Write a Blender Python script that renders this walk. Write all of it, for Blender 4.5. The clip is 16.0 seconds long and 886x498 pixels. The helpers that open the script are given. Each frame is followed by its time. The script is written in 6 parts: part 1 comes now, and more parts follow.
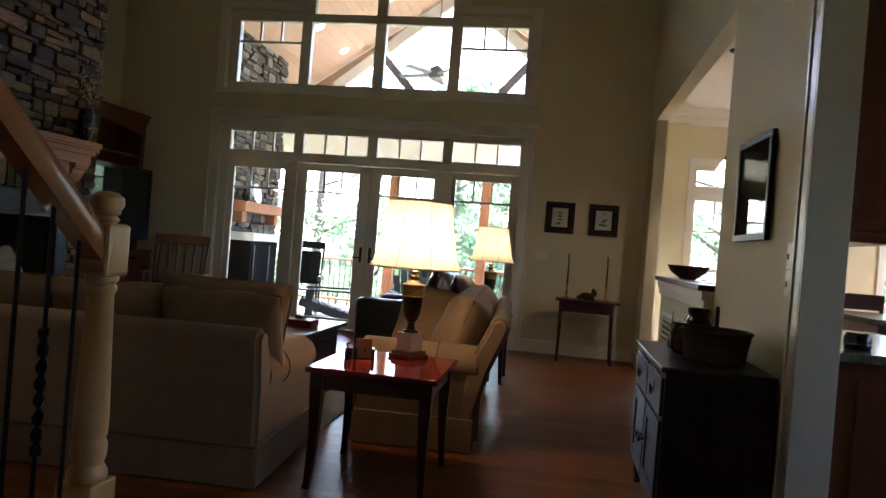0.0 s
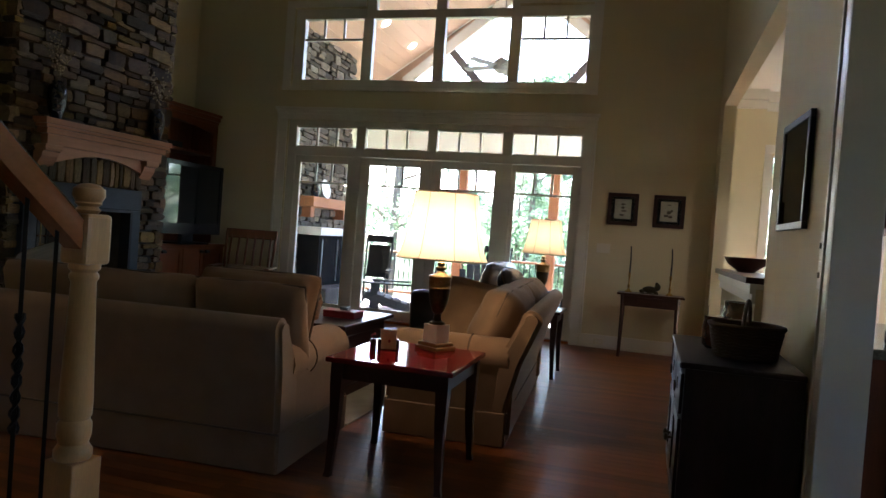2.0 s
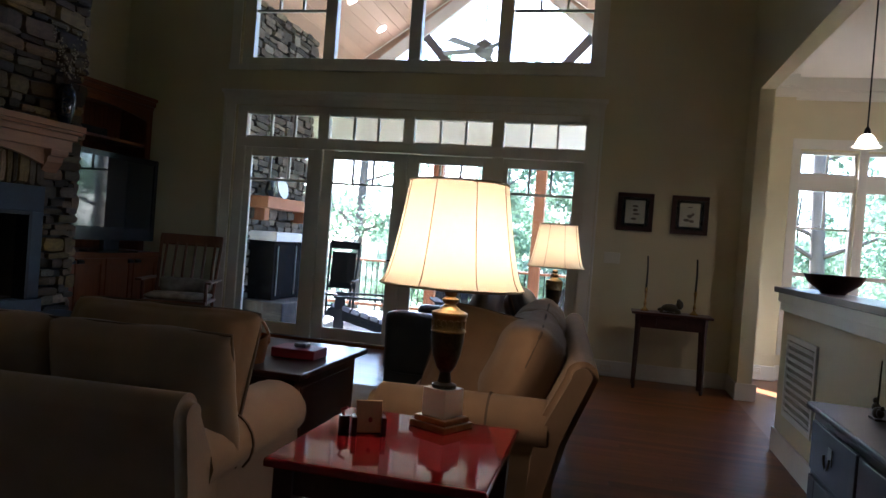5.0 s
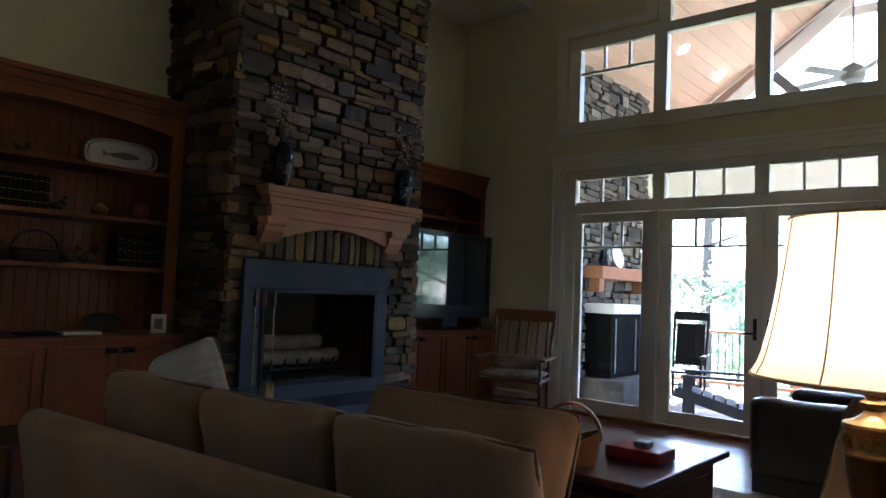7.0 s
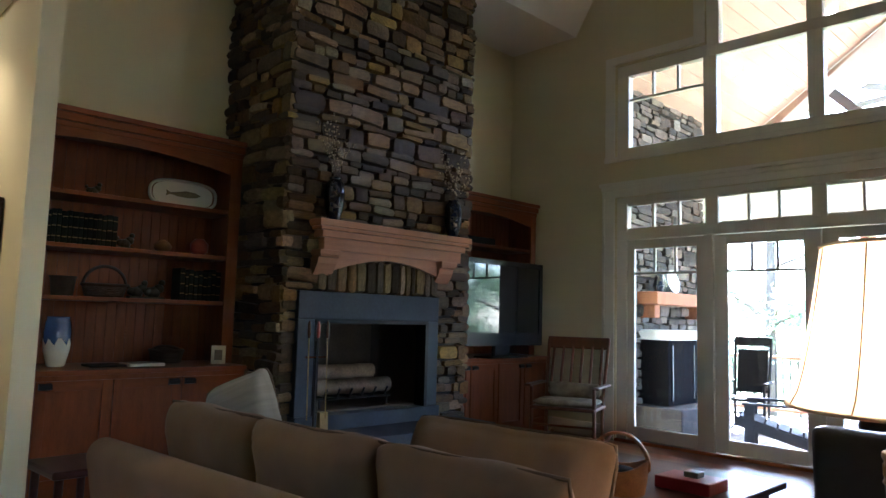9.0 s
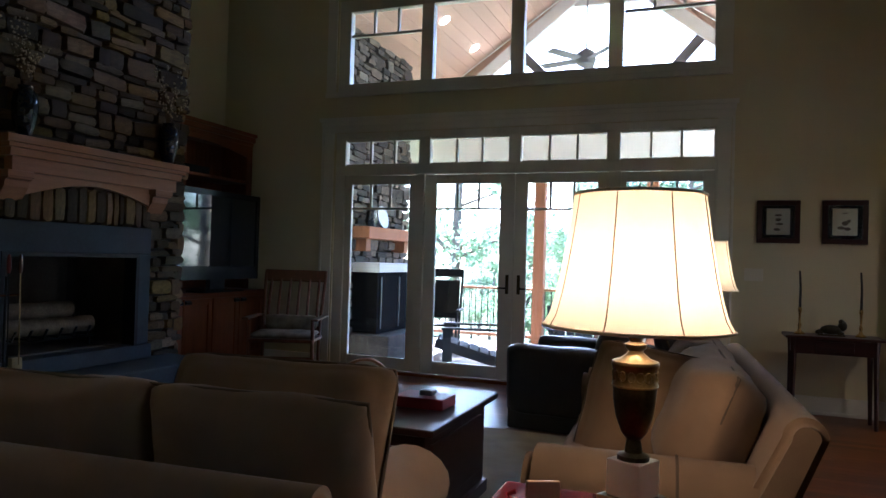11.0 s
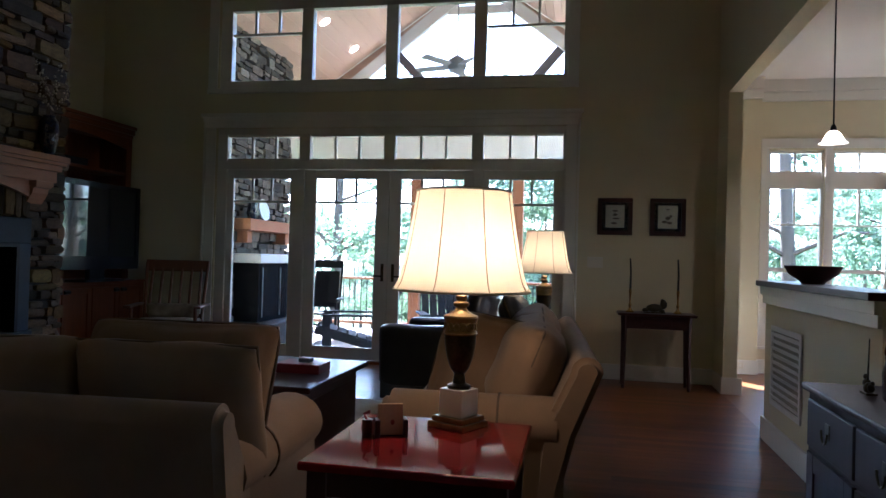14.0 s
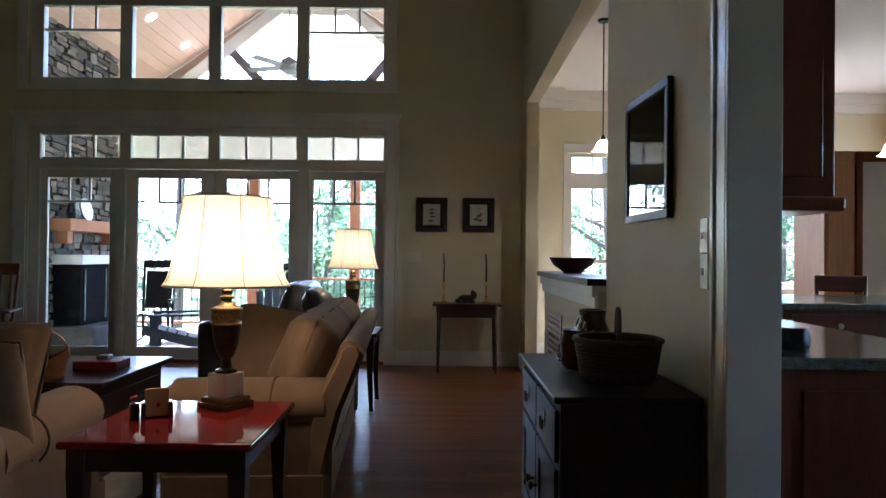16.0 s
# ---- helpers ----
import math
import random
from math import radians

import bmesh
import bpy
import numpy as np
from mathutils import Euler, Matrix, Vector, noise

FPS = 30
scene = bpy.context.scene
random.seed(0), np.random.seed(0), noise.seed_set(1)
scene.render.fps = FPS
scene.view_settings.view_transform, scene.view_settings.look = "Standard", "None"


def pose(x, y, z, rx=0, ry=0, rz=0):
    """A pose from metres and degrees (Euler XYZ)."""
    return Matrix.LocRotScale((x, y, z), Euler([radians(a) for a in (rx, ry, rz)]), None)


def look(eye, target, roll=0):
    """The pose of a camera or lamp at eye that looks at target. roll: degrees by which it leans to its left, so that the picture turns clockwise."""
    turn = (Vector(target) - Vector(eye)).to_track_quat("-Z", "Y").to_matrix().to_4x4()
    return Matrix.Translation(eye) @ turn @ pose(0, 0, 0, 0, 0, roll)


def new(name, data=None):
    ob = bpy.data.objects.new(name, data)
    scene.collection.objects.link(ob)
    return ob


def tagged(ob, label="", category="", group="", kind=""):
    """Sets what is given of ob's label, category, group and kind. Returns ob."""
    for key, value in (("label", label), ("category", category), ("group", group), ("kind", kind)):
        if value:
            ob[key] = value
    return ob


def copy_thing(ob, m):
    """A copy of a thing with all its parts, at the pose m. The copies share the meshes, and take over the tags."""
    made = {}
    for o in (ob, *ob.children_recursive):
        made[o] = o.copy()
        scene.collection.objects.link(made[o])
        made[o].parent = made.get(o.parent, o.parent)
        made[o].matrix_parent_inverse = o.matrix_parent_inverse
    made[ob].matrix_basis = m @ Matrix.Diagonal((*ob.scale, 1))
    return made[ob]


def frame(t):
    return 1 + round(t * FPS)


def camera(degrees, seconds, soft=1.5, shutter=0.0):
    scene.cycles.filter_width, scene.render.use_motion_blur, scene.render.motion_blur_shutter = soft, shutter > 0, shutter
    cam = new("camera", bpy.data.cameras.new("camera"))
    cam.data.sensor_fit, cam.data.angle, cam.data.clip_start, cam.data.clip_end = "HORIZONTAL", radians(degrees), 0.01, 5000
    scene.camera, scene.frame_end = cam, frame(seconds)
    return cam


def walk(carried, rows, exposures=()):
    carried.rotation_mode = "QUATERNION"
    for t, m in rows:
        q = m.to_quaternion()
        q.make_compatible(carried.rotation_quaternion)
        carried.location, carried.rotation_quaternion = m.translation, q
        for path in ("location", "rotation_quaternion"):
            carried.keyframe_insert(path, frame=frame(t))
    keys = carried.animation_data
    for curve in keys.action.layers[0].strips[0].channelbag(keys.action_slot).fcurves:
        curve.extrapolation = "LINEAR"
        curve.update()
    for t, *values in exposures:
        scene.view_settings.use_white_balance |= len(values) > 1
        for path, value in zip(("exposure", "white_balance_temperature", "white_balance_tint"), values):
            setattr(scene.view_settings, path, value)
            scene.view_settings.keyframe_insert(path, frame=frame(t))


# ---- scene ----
cam = camera(64.4, 16.0)
PATH = [
    (0, (1.172, -1.439, 1.246), (0.845, 0.534, 1.237), 4.6),
    (0.5, (1.241, -1.520, 1.261), (0.875, 0.446, 1.310), 4.4),
    (1, (1.339, -1.650, 1.264), (0.825, 0.282, 1.233), 5.3),
    (1.5, (1.404, -1.546, 1.256), (0.901, 0.389, 1.252), 4.5),
    (2, (1.489, -1.334, 1.253), (0.927, 0.585, 1.210), 4.3),
    (2.5, (1.452, -1.087, 1.253), (0.976, 0.855, 1.228), 4.1),
    (3, (1.319, -0.857, 1.262), (0.836, 1.083, 1.260), 3.8),
    (3.2, (1.273, -0.809, 1.271), (0.815, 1.138, 1.249), 3.1),
    (5.3, (0.820, 0.183, 1.270), (0.366, 2.131, 1.247), 4.7),
    (5.5, (0.745, 0.310, 1.242), (0.317, 2.263, 1.260), 4.3),
    (6, (0.655, 0.406, 1.263), (0.091, 2.324, 1.319), 1.7),
    (6.5, (0.654, 0.488, 1.272), (-0.337, 2.225, 1.318), 2.2),
    (7, (0.678, 0.602, 1.272), (-0.627, 2.114, 1.395), 2.3),
    (7.5, (0.711, 0.603, 1.277), (-0.740, 1.971, 1.433), 1.3),
    (8, (0.717, 0.591, 1.279), (-0.752, 1.940, 1.432), 1.2),
    (8.5, (0.726, 0.581, 1.279), (-0.718, 1.952, 1.472), 1.2),
    (9, (0.768, 0.586, 1.289), (-0.650, 1.983, 1.483), 1.6),
    (9.5, (0.703, 0.590, 1.261), (-0.564, 2.129, 1.417), 2.4),
    (10, (0.614, 0.555, 1.260), (-0.371, 2.294, 1.346), 2.1),
    (10.2, (0.564, 0.526, 1.287), (-0.331, 2.314, 1.339), 2.1),
    (12.3, (0.621, 0.317, 1.237), (-0.023, 2.210, 1.242), 1.5),
    (12.5, (0.658, 0.309, 1.222), (0.012, 2.202, 1.203), 1.6),
    (13, (0.697, 0.234, 1.230), (0.095, 2.141, 1.212), 1.6),
    (13.5, (0.749, 0.049, 1.248), (0.276, 1.993, 1.279), 1.0),
    (14, (0.824, -0.155, 1.232), (0.432, 1.806, 1.256), 1.6),
    (14.5, (0.895, -0.258, 1.232), (0.563, 1.714, 1.241), 1.1),
    (15, (0.990, -0.346, 1.246), (0.604, 1.617, 1.255), 0.4),
    (15.5, (1.191, -0.503, 1.247), (0.950, 1.482, 1.247), 0.9),
    (16, (1.294, -0.517, 1.242), (1.289, 1.483, 1.263), 0.6),
]

EXPOSURES = [
    (0, 4.28, 5880, 21), (3, 4.13, 5630, 21), (5.5, 3.62, 5130, 21), (6, 3.54, 5080, 20), (6.5, 3.84, 5130, 21), (7.5, 4.9, 5230, 21), (8, 5.2, 5230, 21), (9, 5.3, 5280, 21),
    (9.5, 5.05, 5180, 21), (10, 4.18, 5130, 21), (12.5, 3.83, 5030, 21), (14.5, 3.63, 4980, 21), (15.5, 3.66, 5000, 21), (16, 4.13, 5130, 21),
]
walk(cam, [(t, look(eye, target, roll)) for t, eye, target, roll in PATH], EXPOSURES)

# ---- world and sun ----
SUN_DIR = Vector((-0.6, 0.8, 0.90)).normalized()  # towards the sun
world = bpy.data.worlds.new("world")
scene.world = world
world.use_nodes = True
wn = world.node_tree.nodes
sky = wn.new("ShaderNodeTexSky")
sky.sky_type = "NISHITA"
sky.sun_disc = False
sky.sun_elevation = math.asin(SUN_DIR.z)
sky.sun_rotation = math.atan2(SUN_DIR.x, SUN_DIR.y)
wn["Background"].inputs["Strength"].default_value = 0.15
world.node_tree.links.new(sky.outputs["Color"], wn["Background"].inputs["Color"])
sun = new("sun", bpy.data.lights.new("sun", "SUN"))
sun.data.energy, sun.data.angle, sun.data.color = 5.0, radians(0.5), (1.0, 0.95, 0.86)
sun.matrix_world = look((0, 0, 30), Vector((0, 0, 30)) - SUN_DIR)


FILL_W = 2.4    # power of the added fill lamp at the east window
# added area lamp, stands in for daylight at the breakfast room's east window
fill_lamp = new("window_daylight", bpy.data.lights.new("window_daylight", "AREA"))
fill_lamp.data.shape, fill_lamp.data.size, fill_lamp.data.size_y = "RECTANGLE", 0.94, 1.8
fill_lamp.data.energy, fill_lamp.data.color = FILL_W, (1.0, 0.98, 0.92)
fill_lamp.matrix_world = look((6.99, 7.4, 1.42), (5.0, 7.4, 1.42))
LAMP_W = 0.74   # table lamp bulbs
HALL_W = 1.7   # side hall downlight


# ---- materials ----
def material(name, color, rough=0.5, metal=0.0, var=0.12, scale=6.0, fine=60.0, bump=0.1, stretch=(1, 1, 1), coat=0.0,
             sheen=0.0, random_tint=0.0, spec=0.5, second=None, depth=0.002, hue=0.0):
    """A procedural surface: base colour varied at two scales, fine relief, and optional tint by object."""
    m = bpy.data.materials.new(name)
    m.use_nodes = True
    nt = m.node_tree
    b = nt.nodes["Principled BSDF"]
    tc, mp = nt.nodes.new("ShaderNodeTexCoord"), nt.nodes.new("ShaderNodeMapping")
    mp.inputs["Scale"].default_value = stretch
    nt.links.new(tc.outputs["Object"], mp.inputs["Vector"])
    big, small = nt.nodes.new("ShaderNodeTexNoise"), nt.nodes.new("ShaderNodeTexNoise")
    big.inputs["Scale"].default_value, small.inputs["Scale"].default_value = scale, fine
    big.inputs["Detail"].default_value, small.inputs["Detail"].default_value = 3, 4
    for n in (big, small):
        nt.links.new(mp.outputs["Vector"], n.inputs["Vector"])
    mix = nt.nodes.new("ShaderNodeMix")
    mix.data_type = "FLOAT"
    mix.inputs[0].default_value = 0.45
    nt.links.new(big.outputs["Fac"], mix.inputs[2])
    nt.links.new(small.outputs["Fac"], mix.inputs[3])
    ramp = nt.nodes.new("ShaderNodeValToRGB")
    lo = [c * (1 - var) for c in color]
    hi = [min(1, c * (1 + var)) for c in color] if second is None else second
    ramp.color_ramp.elements[0].position, ramp.color_ramp.elements[1].position = 0.3, 0.7
    ramp.color_ramp.elements[0].color, ramp.color_ramp.elements[1].color = (*lo, 1), (*hi, 1)
    nt.links.new(mix.outputs[0], ramp.inputs["Fac"])
    out = ramp.outputs["Color"]
    if random_tint:
        oi, hsv, rng = nt.nodes.new("ShaderNodeObjectInfo"), nt.nodes.new("ShaderNodeHueSaturation"), nt.nodes.new("ShaderNodeMapRange")
        rng.inputs["To Min"].default_value, rng.inputs["To Max"].default_value = 1 - random_tint, 1 + random_tint
        nt.links.new(oi.outputs["Random"], rng.inputs["Value"])
        nt.links.new(rng.outputs["Result"], hsv.inputs["Value"])
        nt.links.new(out, hsv.inputs["Color"])
        if hue:
            pw = nt.nodes.new("ShaderNodeMath")
            pw.operation = "POWER"
            pw.inputs[1].default_value = 1.9
            nt.links.new(oi.outputs["Random"], pw.inputs[0])
            nt.links.new(pw.outputs[0], rng.inputs["Value"])
            rng.inputs["To Max"].default_value = 1.9
            for socket, factor, lo_v, hi_v in (("Hue", 7.31, 0.5 - hue, 0.5 + hue), ("Saturation", 13.7, 0.75, 1.2)):
                mul, fr, r2 = nt.nodes.new("ShaderNodeMath"), nt.nodes.new("ShaderNodeMath"), nt.nodes.new("ShaderNodeMapRange")
                mul.operation, fr.operation = "MULTIPLY", "FRACT"
                mul.inputs[1].default_value = factor
                r2.inputs["To Min"].default_value, r2.inputs["To Max"].default_value = lo_v, hi_v
                nt.links.new(oi.outputs["Random"], mul.inputs[0])
                nt.links.new(mul.outputs[0], fr.inputs[0])
                nt.links.new(fr.outputs[0], r2.inputs["Value"])
                nt.links.new(r2.outputs["Result"], hsv.inputs[socket])
        out = hsv.outputs["Color"]
    nt.links.new(out, b.inputs["Base Color"])
    b.inputs["Roughness"].default_value, b.inputs["Metallic"].default_value = rough, metal
    b.inputs["Coat Weight"].default_value, b.inputs["Sheen Weight"].default_value = coat, sheen
    b.inputs["Coat Roughness"].default_value = 0.08
    b.inputs["Specular IOR Level"].default_value = spec
    if bump:
        bp = nt.nodes.new("ShaderNodeBump")
        bp.inputs["Strength"].default_value, bp.inputs["Distance"].default_value = bump, depth
        nt.links.new(small.outputs["Fac"], bp.inputs["Height"])
        nt.links.new(bp.outputs["Normal"], b.inputs["Normal"])
    return m


WALL = material("wall_paint", (0.645, 0.585, 0.385), 0.75, var=0.04, scale=1.5, fine=220, bump=0.08)
WALL_PALE = material("breakfast_paint", (0.66, 0.60, 0.40), 0.75, var=0.04, scale=1.5, fine=220, bump=0.08)
CEIL = material("ceiling_paint", (0.74, 0.71, 0.63), 0.85, var=0.03, scale=1.2, fine=150, bump=0.08)
TRIM = material("trim_paint", (0.72, 0.70, 0.62), 0.35, var=0.03, scale=4, fine=90, bump=0.03)
FLOOR_WOOD = material("floor_oak", (0.150, 0.046, 0.010), 0.30, var=0.35, scale=3, fine=28, bump=0.06, stretch=(1, 14, 1), random_tint=0.35, spec=0.22)
# oak lightened beyond the threshold so that the sun patch reads brighter
KITCHEN_FLOOR = material("kitchen_oak", (0.21, 0.085, 0.028), 0.3, var=0.3, scale=3, fine=28, bump=0.05, stretch=(1, 14, 1))
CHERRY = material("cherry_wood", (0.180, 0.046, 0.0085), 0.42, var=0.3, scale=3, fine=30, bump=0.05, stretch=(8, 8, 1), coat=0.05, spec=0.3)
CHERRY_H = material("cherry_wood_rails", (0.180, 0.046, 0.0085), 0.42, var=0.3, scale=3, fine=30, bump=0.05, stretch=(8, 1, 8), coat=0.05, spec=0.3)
MAHOGANY = material("dark_mahogany", (0.040, 0.012, 0.009), 0.36, var=0.4, scale=3, fine=26, bump=0.05, stretch=(1, 8, 8), coat=0.12, spec=0.3)
RED_TOP = material("red_lacquered_cherry", (0.17, 0.007, 0.008), 0.06, var=0.25, scale=2.5, fine=24, bump=0.004, stretch=(1, 9, 1), coat=0.15)
MANTEL = material("mantel_pine", (0.37, 0.165, 0.078), 0.5, var=0.18, scale=3, fine=30, bump=0.06, stretch=(8, 1, 8))
NEWEL_WOOD = material("pale_maple", (0.54, 0.30, 0.115), 0.3, var=0.15, scale=3, fine=30, bump=0.04, stretch=(8, 8, 1), coat=0.3)
RAIL_WOOD = material("handrail_oak", (0.30, 0.10, 0.028), 0.25, var=0.2, scale=3, fine=30, bump=0.04, stretch=(8, 1, 2), coat=0.4)
BLACK_IRON = material("black_iron", (0.012, 0.012, 0.013), 0.45, 0.6, var=0.2, scale=20, fine=120, bump=0.15)
BLACK_PLASTIC = material("black_plastic", (0.010, 0.010, 0.011), 0.25, var=0.1, bump=0.03)
SCREEN = material("tv_screen", (0.003, 0.004, 0.005), 0.035, var=0.05, bump=0.0, spec=1.0)
SOFA = material("sofa_fabric", (0.182, 0.112, 0.059), 0.95, var=0.16, scale=7, fine=420, bump=0.35, sheen=0.12)
PALE_CLOTH = material("pale_striped_cloth", (0.30, 0.29, 0.27), 0.95, var=0.25, scale=3, fine=300, bump=0.3, stretch=(1, 12, 1))
PIPING = material("piping_fabric", (0.085, 0.056, 0.034), 0.9, var=0.1, fine=300, bump=0.2)
LEATHER = material("black_leather", (0.020, 0.016, 0.014), 0.34, var=0.3, scale=9, fine=160, bump=0.25, coat=0.25)
ESPRESSO = material("espresso_painted_wood", (0.020, 0.012, 0.014), 0.42, var=0.4, scale=3, fine=26, bump=0.05, stretch=(8, 8, 1), spec=0.24)
SOOT_PAINT = material("matte_black_stove_paint", (0.005, 0.005, 0.006), 0.85, var=0.3, scale=8, fine=80, bump=0.1, spec=0.05)
# fan metal painted paler, as if washed out by sky glare
FAN_WASHED = material("weathered_grey_metal", (0.22, 0.23, 0.25), 0.5, var=0.1, fine=60, bump=0.05)
RUG = material("beige_rug", (0.40, 0.36, 0.28), 1.0, var=0.25, scale=5, fine=240, bump=0.6, depth=0.006)
SLATE = material("blue_slate", (0.024, 0.033, 0.046), 0.75, var=0.3, scale=4, fine=40, bump=0.2)
SOOT = material("firebox_brick", (0.055, 0.043, 0.033), 0.9, var=0.4, scale=5, fine=50, bump=0.3)
BARK = material("birch_bark", (0.17, 0.125, 0.08), 0.9, var=0.5, scale=9, fine=60, bump=0.4)
STONE = material("field_stone", (0.086, 0.049, 0.016), 0.85, var=0.4, scale=5, fine=38, bump=0.6, random_tint=0.68, second=(0.200, 0.128, 0.048), depth=0.008, hue=0.016)
# grey-brown porch stone, toned down for the shade under the porch roof
STONE_GREY = material("grey_brown_stone", (0.062, 0.050, 0.038), 0.85, var=0.4, scale=5, fine=38, bump=0.6, random_tint=0.6, second=(0.165, 0.138, 0.108), depth=0.008, hue=0.014)
MORTAR = material("dark_mortar", (0.022, 0.018, 0.013), 0.95, var=0.3, scale=10, fine=80, bump=0.4)
GOLD = material("antique_gold", (0.25, 0.17, 0.07), 0.34, 1.0, var=0.25, scale=20, fine=120, bump=0.15)
BRONZE = material("dark_bronze", (0.055, 0.045, 0.026), 0.35, 0.7, var=0.5, scale=25, fine=90, bump=0.2)
MARBLE = material("white_marble", (0.78, 0.78, 0.76), 0.25, var=0.06, scale=5, fine=30, bump=0.02)
BRASS = material("brass", (0.62, 0.42, 0.14), 0.25, 1.0, var=0.1, scale=20, fine=120, bump=0.05)
CANDLE = material("black_wax", (0.015, 0.012, 0.012), 0.4, var=0.1, bump=0.02)
VASE_BLUE = material("dark_blue_glaze", (0.012, 0.018, 0.032), 0.12, var=0.4, scale=8, fine=40, bump=0.03, coat=0.5)
JUG = material("brown_glaze", (0.065, 0.020, 0.008), 0.10, var=0.4, scale=8, fine=40, bump=0.03, coat=0.6)
WICKER = material("dark_wicker", (0.035, 0.017, 0.009), 0.7, var=0.4, scale=30, fine=160, bump=0.5)
WICKER_PALE = material("honey_basket", (0.26, 0.115, 0.04), 0.6, var=0.3, scale=20, fine=120, bump=0.4)
PAPER = material("mat_paper", (0.72, 0.68, 0.56), 0.9, var=0.05, fine=150, bump=0.02)
MAT_GREY = material("grey_cream_mat", (0.30, 0.28, 0.22), 0.9, var=0.06, fine=150, bump=0.02)
INK = material("print_ink", (0.16, 0.13, 0.10), 0.8, var=0.3, scale=30, fine=120, bump=0.0)
PLATE_W = material("white_platter", (0.72, 0.70, 0.62), 0.2, var=0.05, fine=60, bump=0.02, coat=0.3)
FISH = material("trout_print", (0.16, 0.13, 0.07), 0.3, var=0.5, scale=30, fine=120, bump=0.02)
BOOK = material("dark_green_book", (0.010, 0.012, 0.009), 0.75, var=0.3, fine=90, bump=0.1, random_tint=0.5, spec=0.15)
RED_BOX = material("red_leather_box", (0.20, 0.012, 0.022), 0.4, var=0.15, fine=90, bump=0.1)
RED_POT = material("red_pot", (0.22, 0.02, 0.012), 0.3, var=0.2, fine=60, bump=0.05)
TWIG = material("dry_twig", (0.16, 0.11, 0.06), 0.9, var=0.3, fine=60, bump=0.2)
BUD = material("cream_bud", (0.62, 0.50, 0.30), 0.8, var=0.2, fine=60, bump=0.1)
SWITCH = material("ivory_plastic", (0.70, 0.66, 0.54), 0.35, var=0.03, bump=0.0)
GRANITE = material("green_granite", (0.13, 0.15, 0.12), 0.15, var=0.6, scale=40, fine=160, bump=0.02)
KITCHEN_RED = material("kitchen_cherry", (0.15, 0.040, 0.018), 0.3, var=0.3, scale=3, fine=30, bump=0.04, stretch=(8, 8, 1), coat=0.3)
MAPLE_CAB = material("honey_maple", (0.42, 0.21, 0.085), 0.4, var=0.2, scale=3, fine=30, bump=0.04, stretch=(8, 8, 1))
PINE = material("porch_pine", (0.50, 0.335, 0.25), 0.5, var=0.16, scale=2.5, fine=20, bump=0.05, stretch=(1, 10, 10), random_tint=0.12)
CEDAR = material("cedar_post", (0.33, 0.135, 0.06), 0.7, var=0.25, scale=3, fine=30, bump=0.2, stretch=(8, 8, 1))
CREAM_BOARD = material("cream_fascia", (0.82, 0.81, 0.77), 0.6, var=0.03, fine=80, bump=0.05)
DECK = material("grey_deck", (0.26, 0.21, 0.17), 0.8, var=0.3, scale=3, fine=30, bump=0.2, stretch=(1, 8, 1), random_tint=0.2)
# truss braces: their shade against the bright sky is put into the colour
BRACE = material("dark_stained_brace", (0.10, 0.09, 0.10), 0.7, var=0.2, fine=60, bump=0.1)
TRUSS = material("pale_truss", (0.62, 0.62, 0.62), 0.7, var=0.1, fine=60, bump=0.1)
LEAF = material("leaf", (0.15, 0.22, 0.125), 0.6, var=0.5, scale=0.8, fine=8, bump=0.0)
def leaf_material():
    m = LEAF
    nt = m.node_tree
    b = nt.nodes["Principled BSDF"]
    t, mix = nt.nodes.new("ShaderNodeBsdfTranslucent"), nt.nodes.new("ShaderNodeMixShader")
    src = b.inputs["Base Color"].links[0].from_socket
    nt.links.new(src, t.inputs["Color"])
    mix.inputs[0].default_value = 0.5
    nt.links.new(b.outputs[0], mix.inputs[1])
    nt.links.new(t.outputs[0], mix.inputs[2])
    nt.links.new(mix.outputs[0], nt.nodes["Material Output"].inputs["Surface"])


leaf_material()
TRUNK = material("tree_bark", (0.11, 0.085, 0.065), 0.95, var=0.4, scale=6, fine=30, bump=0.5, stretch=(1, 1, 0.3), depth=0.02)
GRASS = material("forest_ground", (0.09, 0.11, 0.04), 0.95, var=0.5, scale=0.5, fine=6, bump=0.4, depth=0.05)
DARK_WOOD_CHAIR = material("black_painted_wood", (0.007, 0.007, 0.007), 0.6, var=0.2, fine=60, bump=0.08, spec=0.2)
GREY_CHAIR = material("grey_adirondack", (0.026, 0.026, 0.030), 0.75, var=0.3, fine=60, bump=0.1)
MAPLE_ROCKER = material("rocker_maple", (0.125, 0.035, 0.010), 0.35, var=0.25, scale=4, fine=30, bump=0.05, stretch=(8, 8, 1), coat=0.2)
CALICO = material("patched_seat_cushion", (0.50, 0.44, 0.32), 0.9, var=0.1, scale=9, fine=200, bump=0.2, second=(0.10, 0.06, 0.045))
PEWTER = material("galvanised_metal", (0.30, 0.32, 0.34), 0.4, 0.8, var=0.2, fine=60, bump=0.1)
MAPLE_NOTE = material("honey_block", (0.45, 0.27, 0.13), 0.6, var=0.15, fine=60, bump=0.05)
STRAW = material("broom_straw", (0.34, 0.25, 0.12), 0.9, var=0.3, fine=120, bump=0.4)


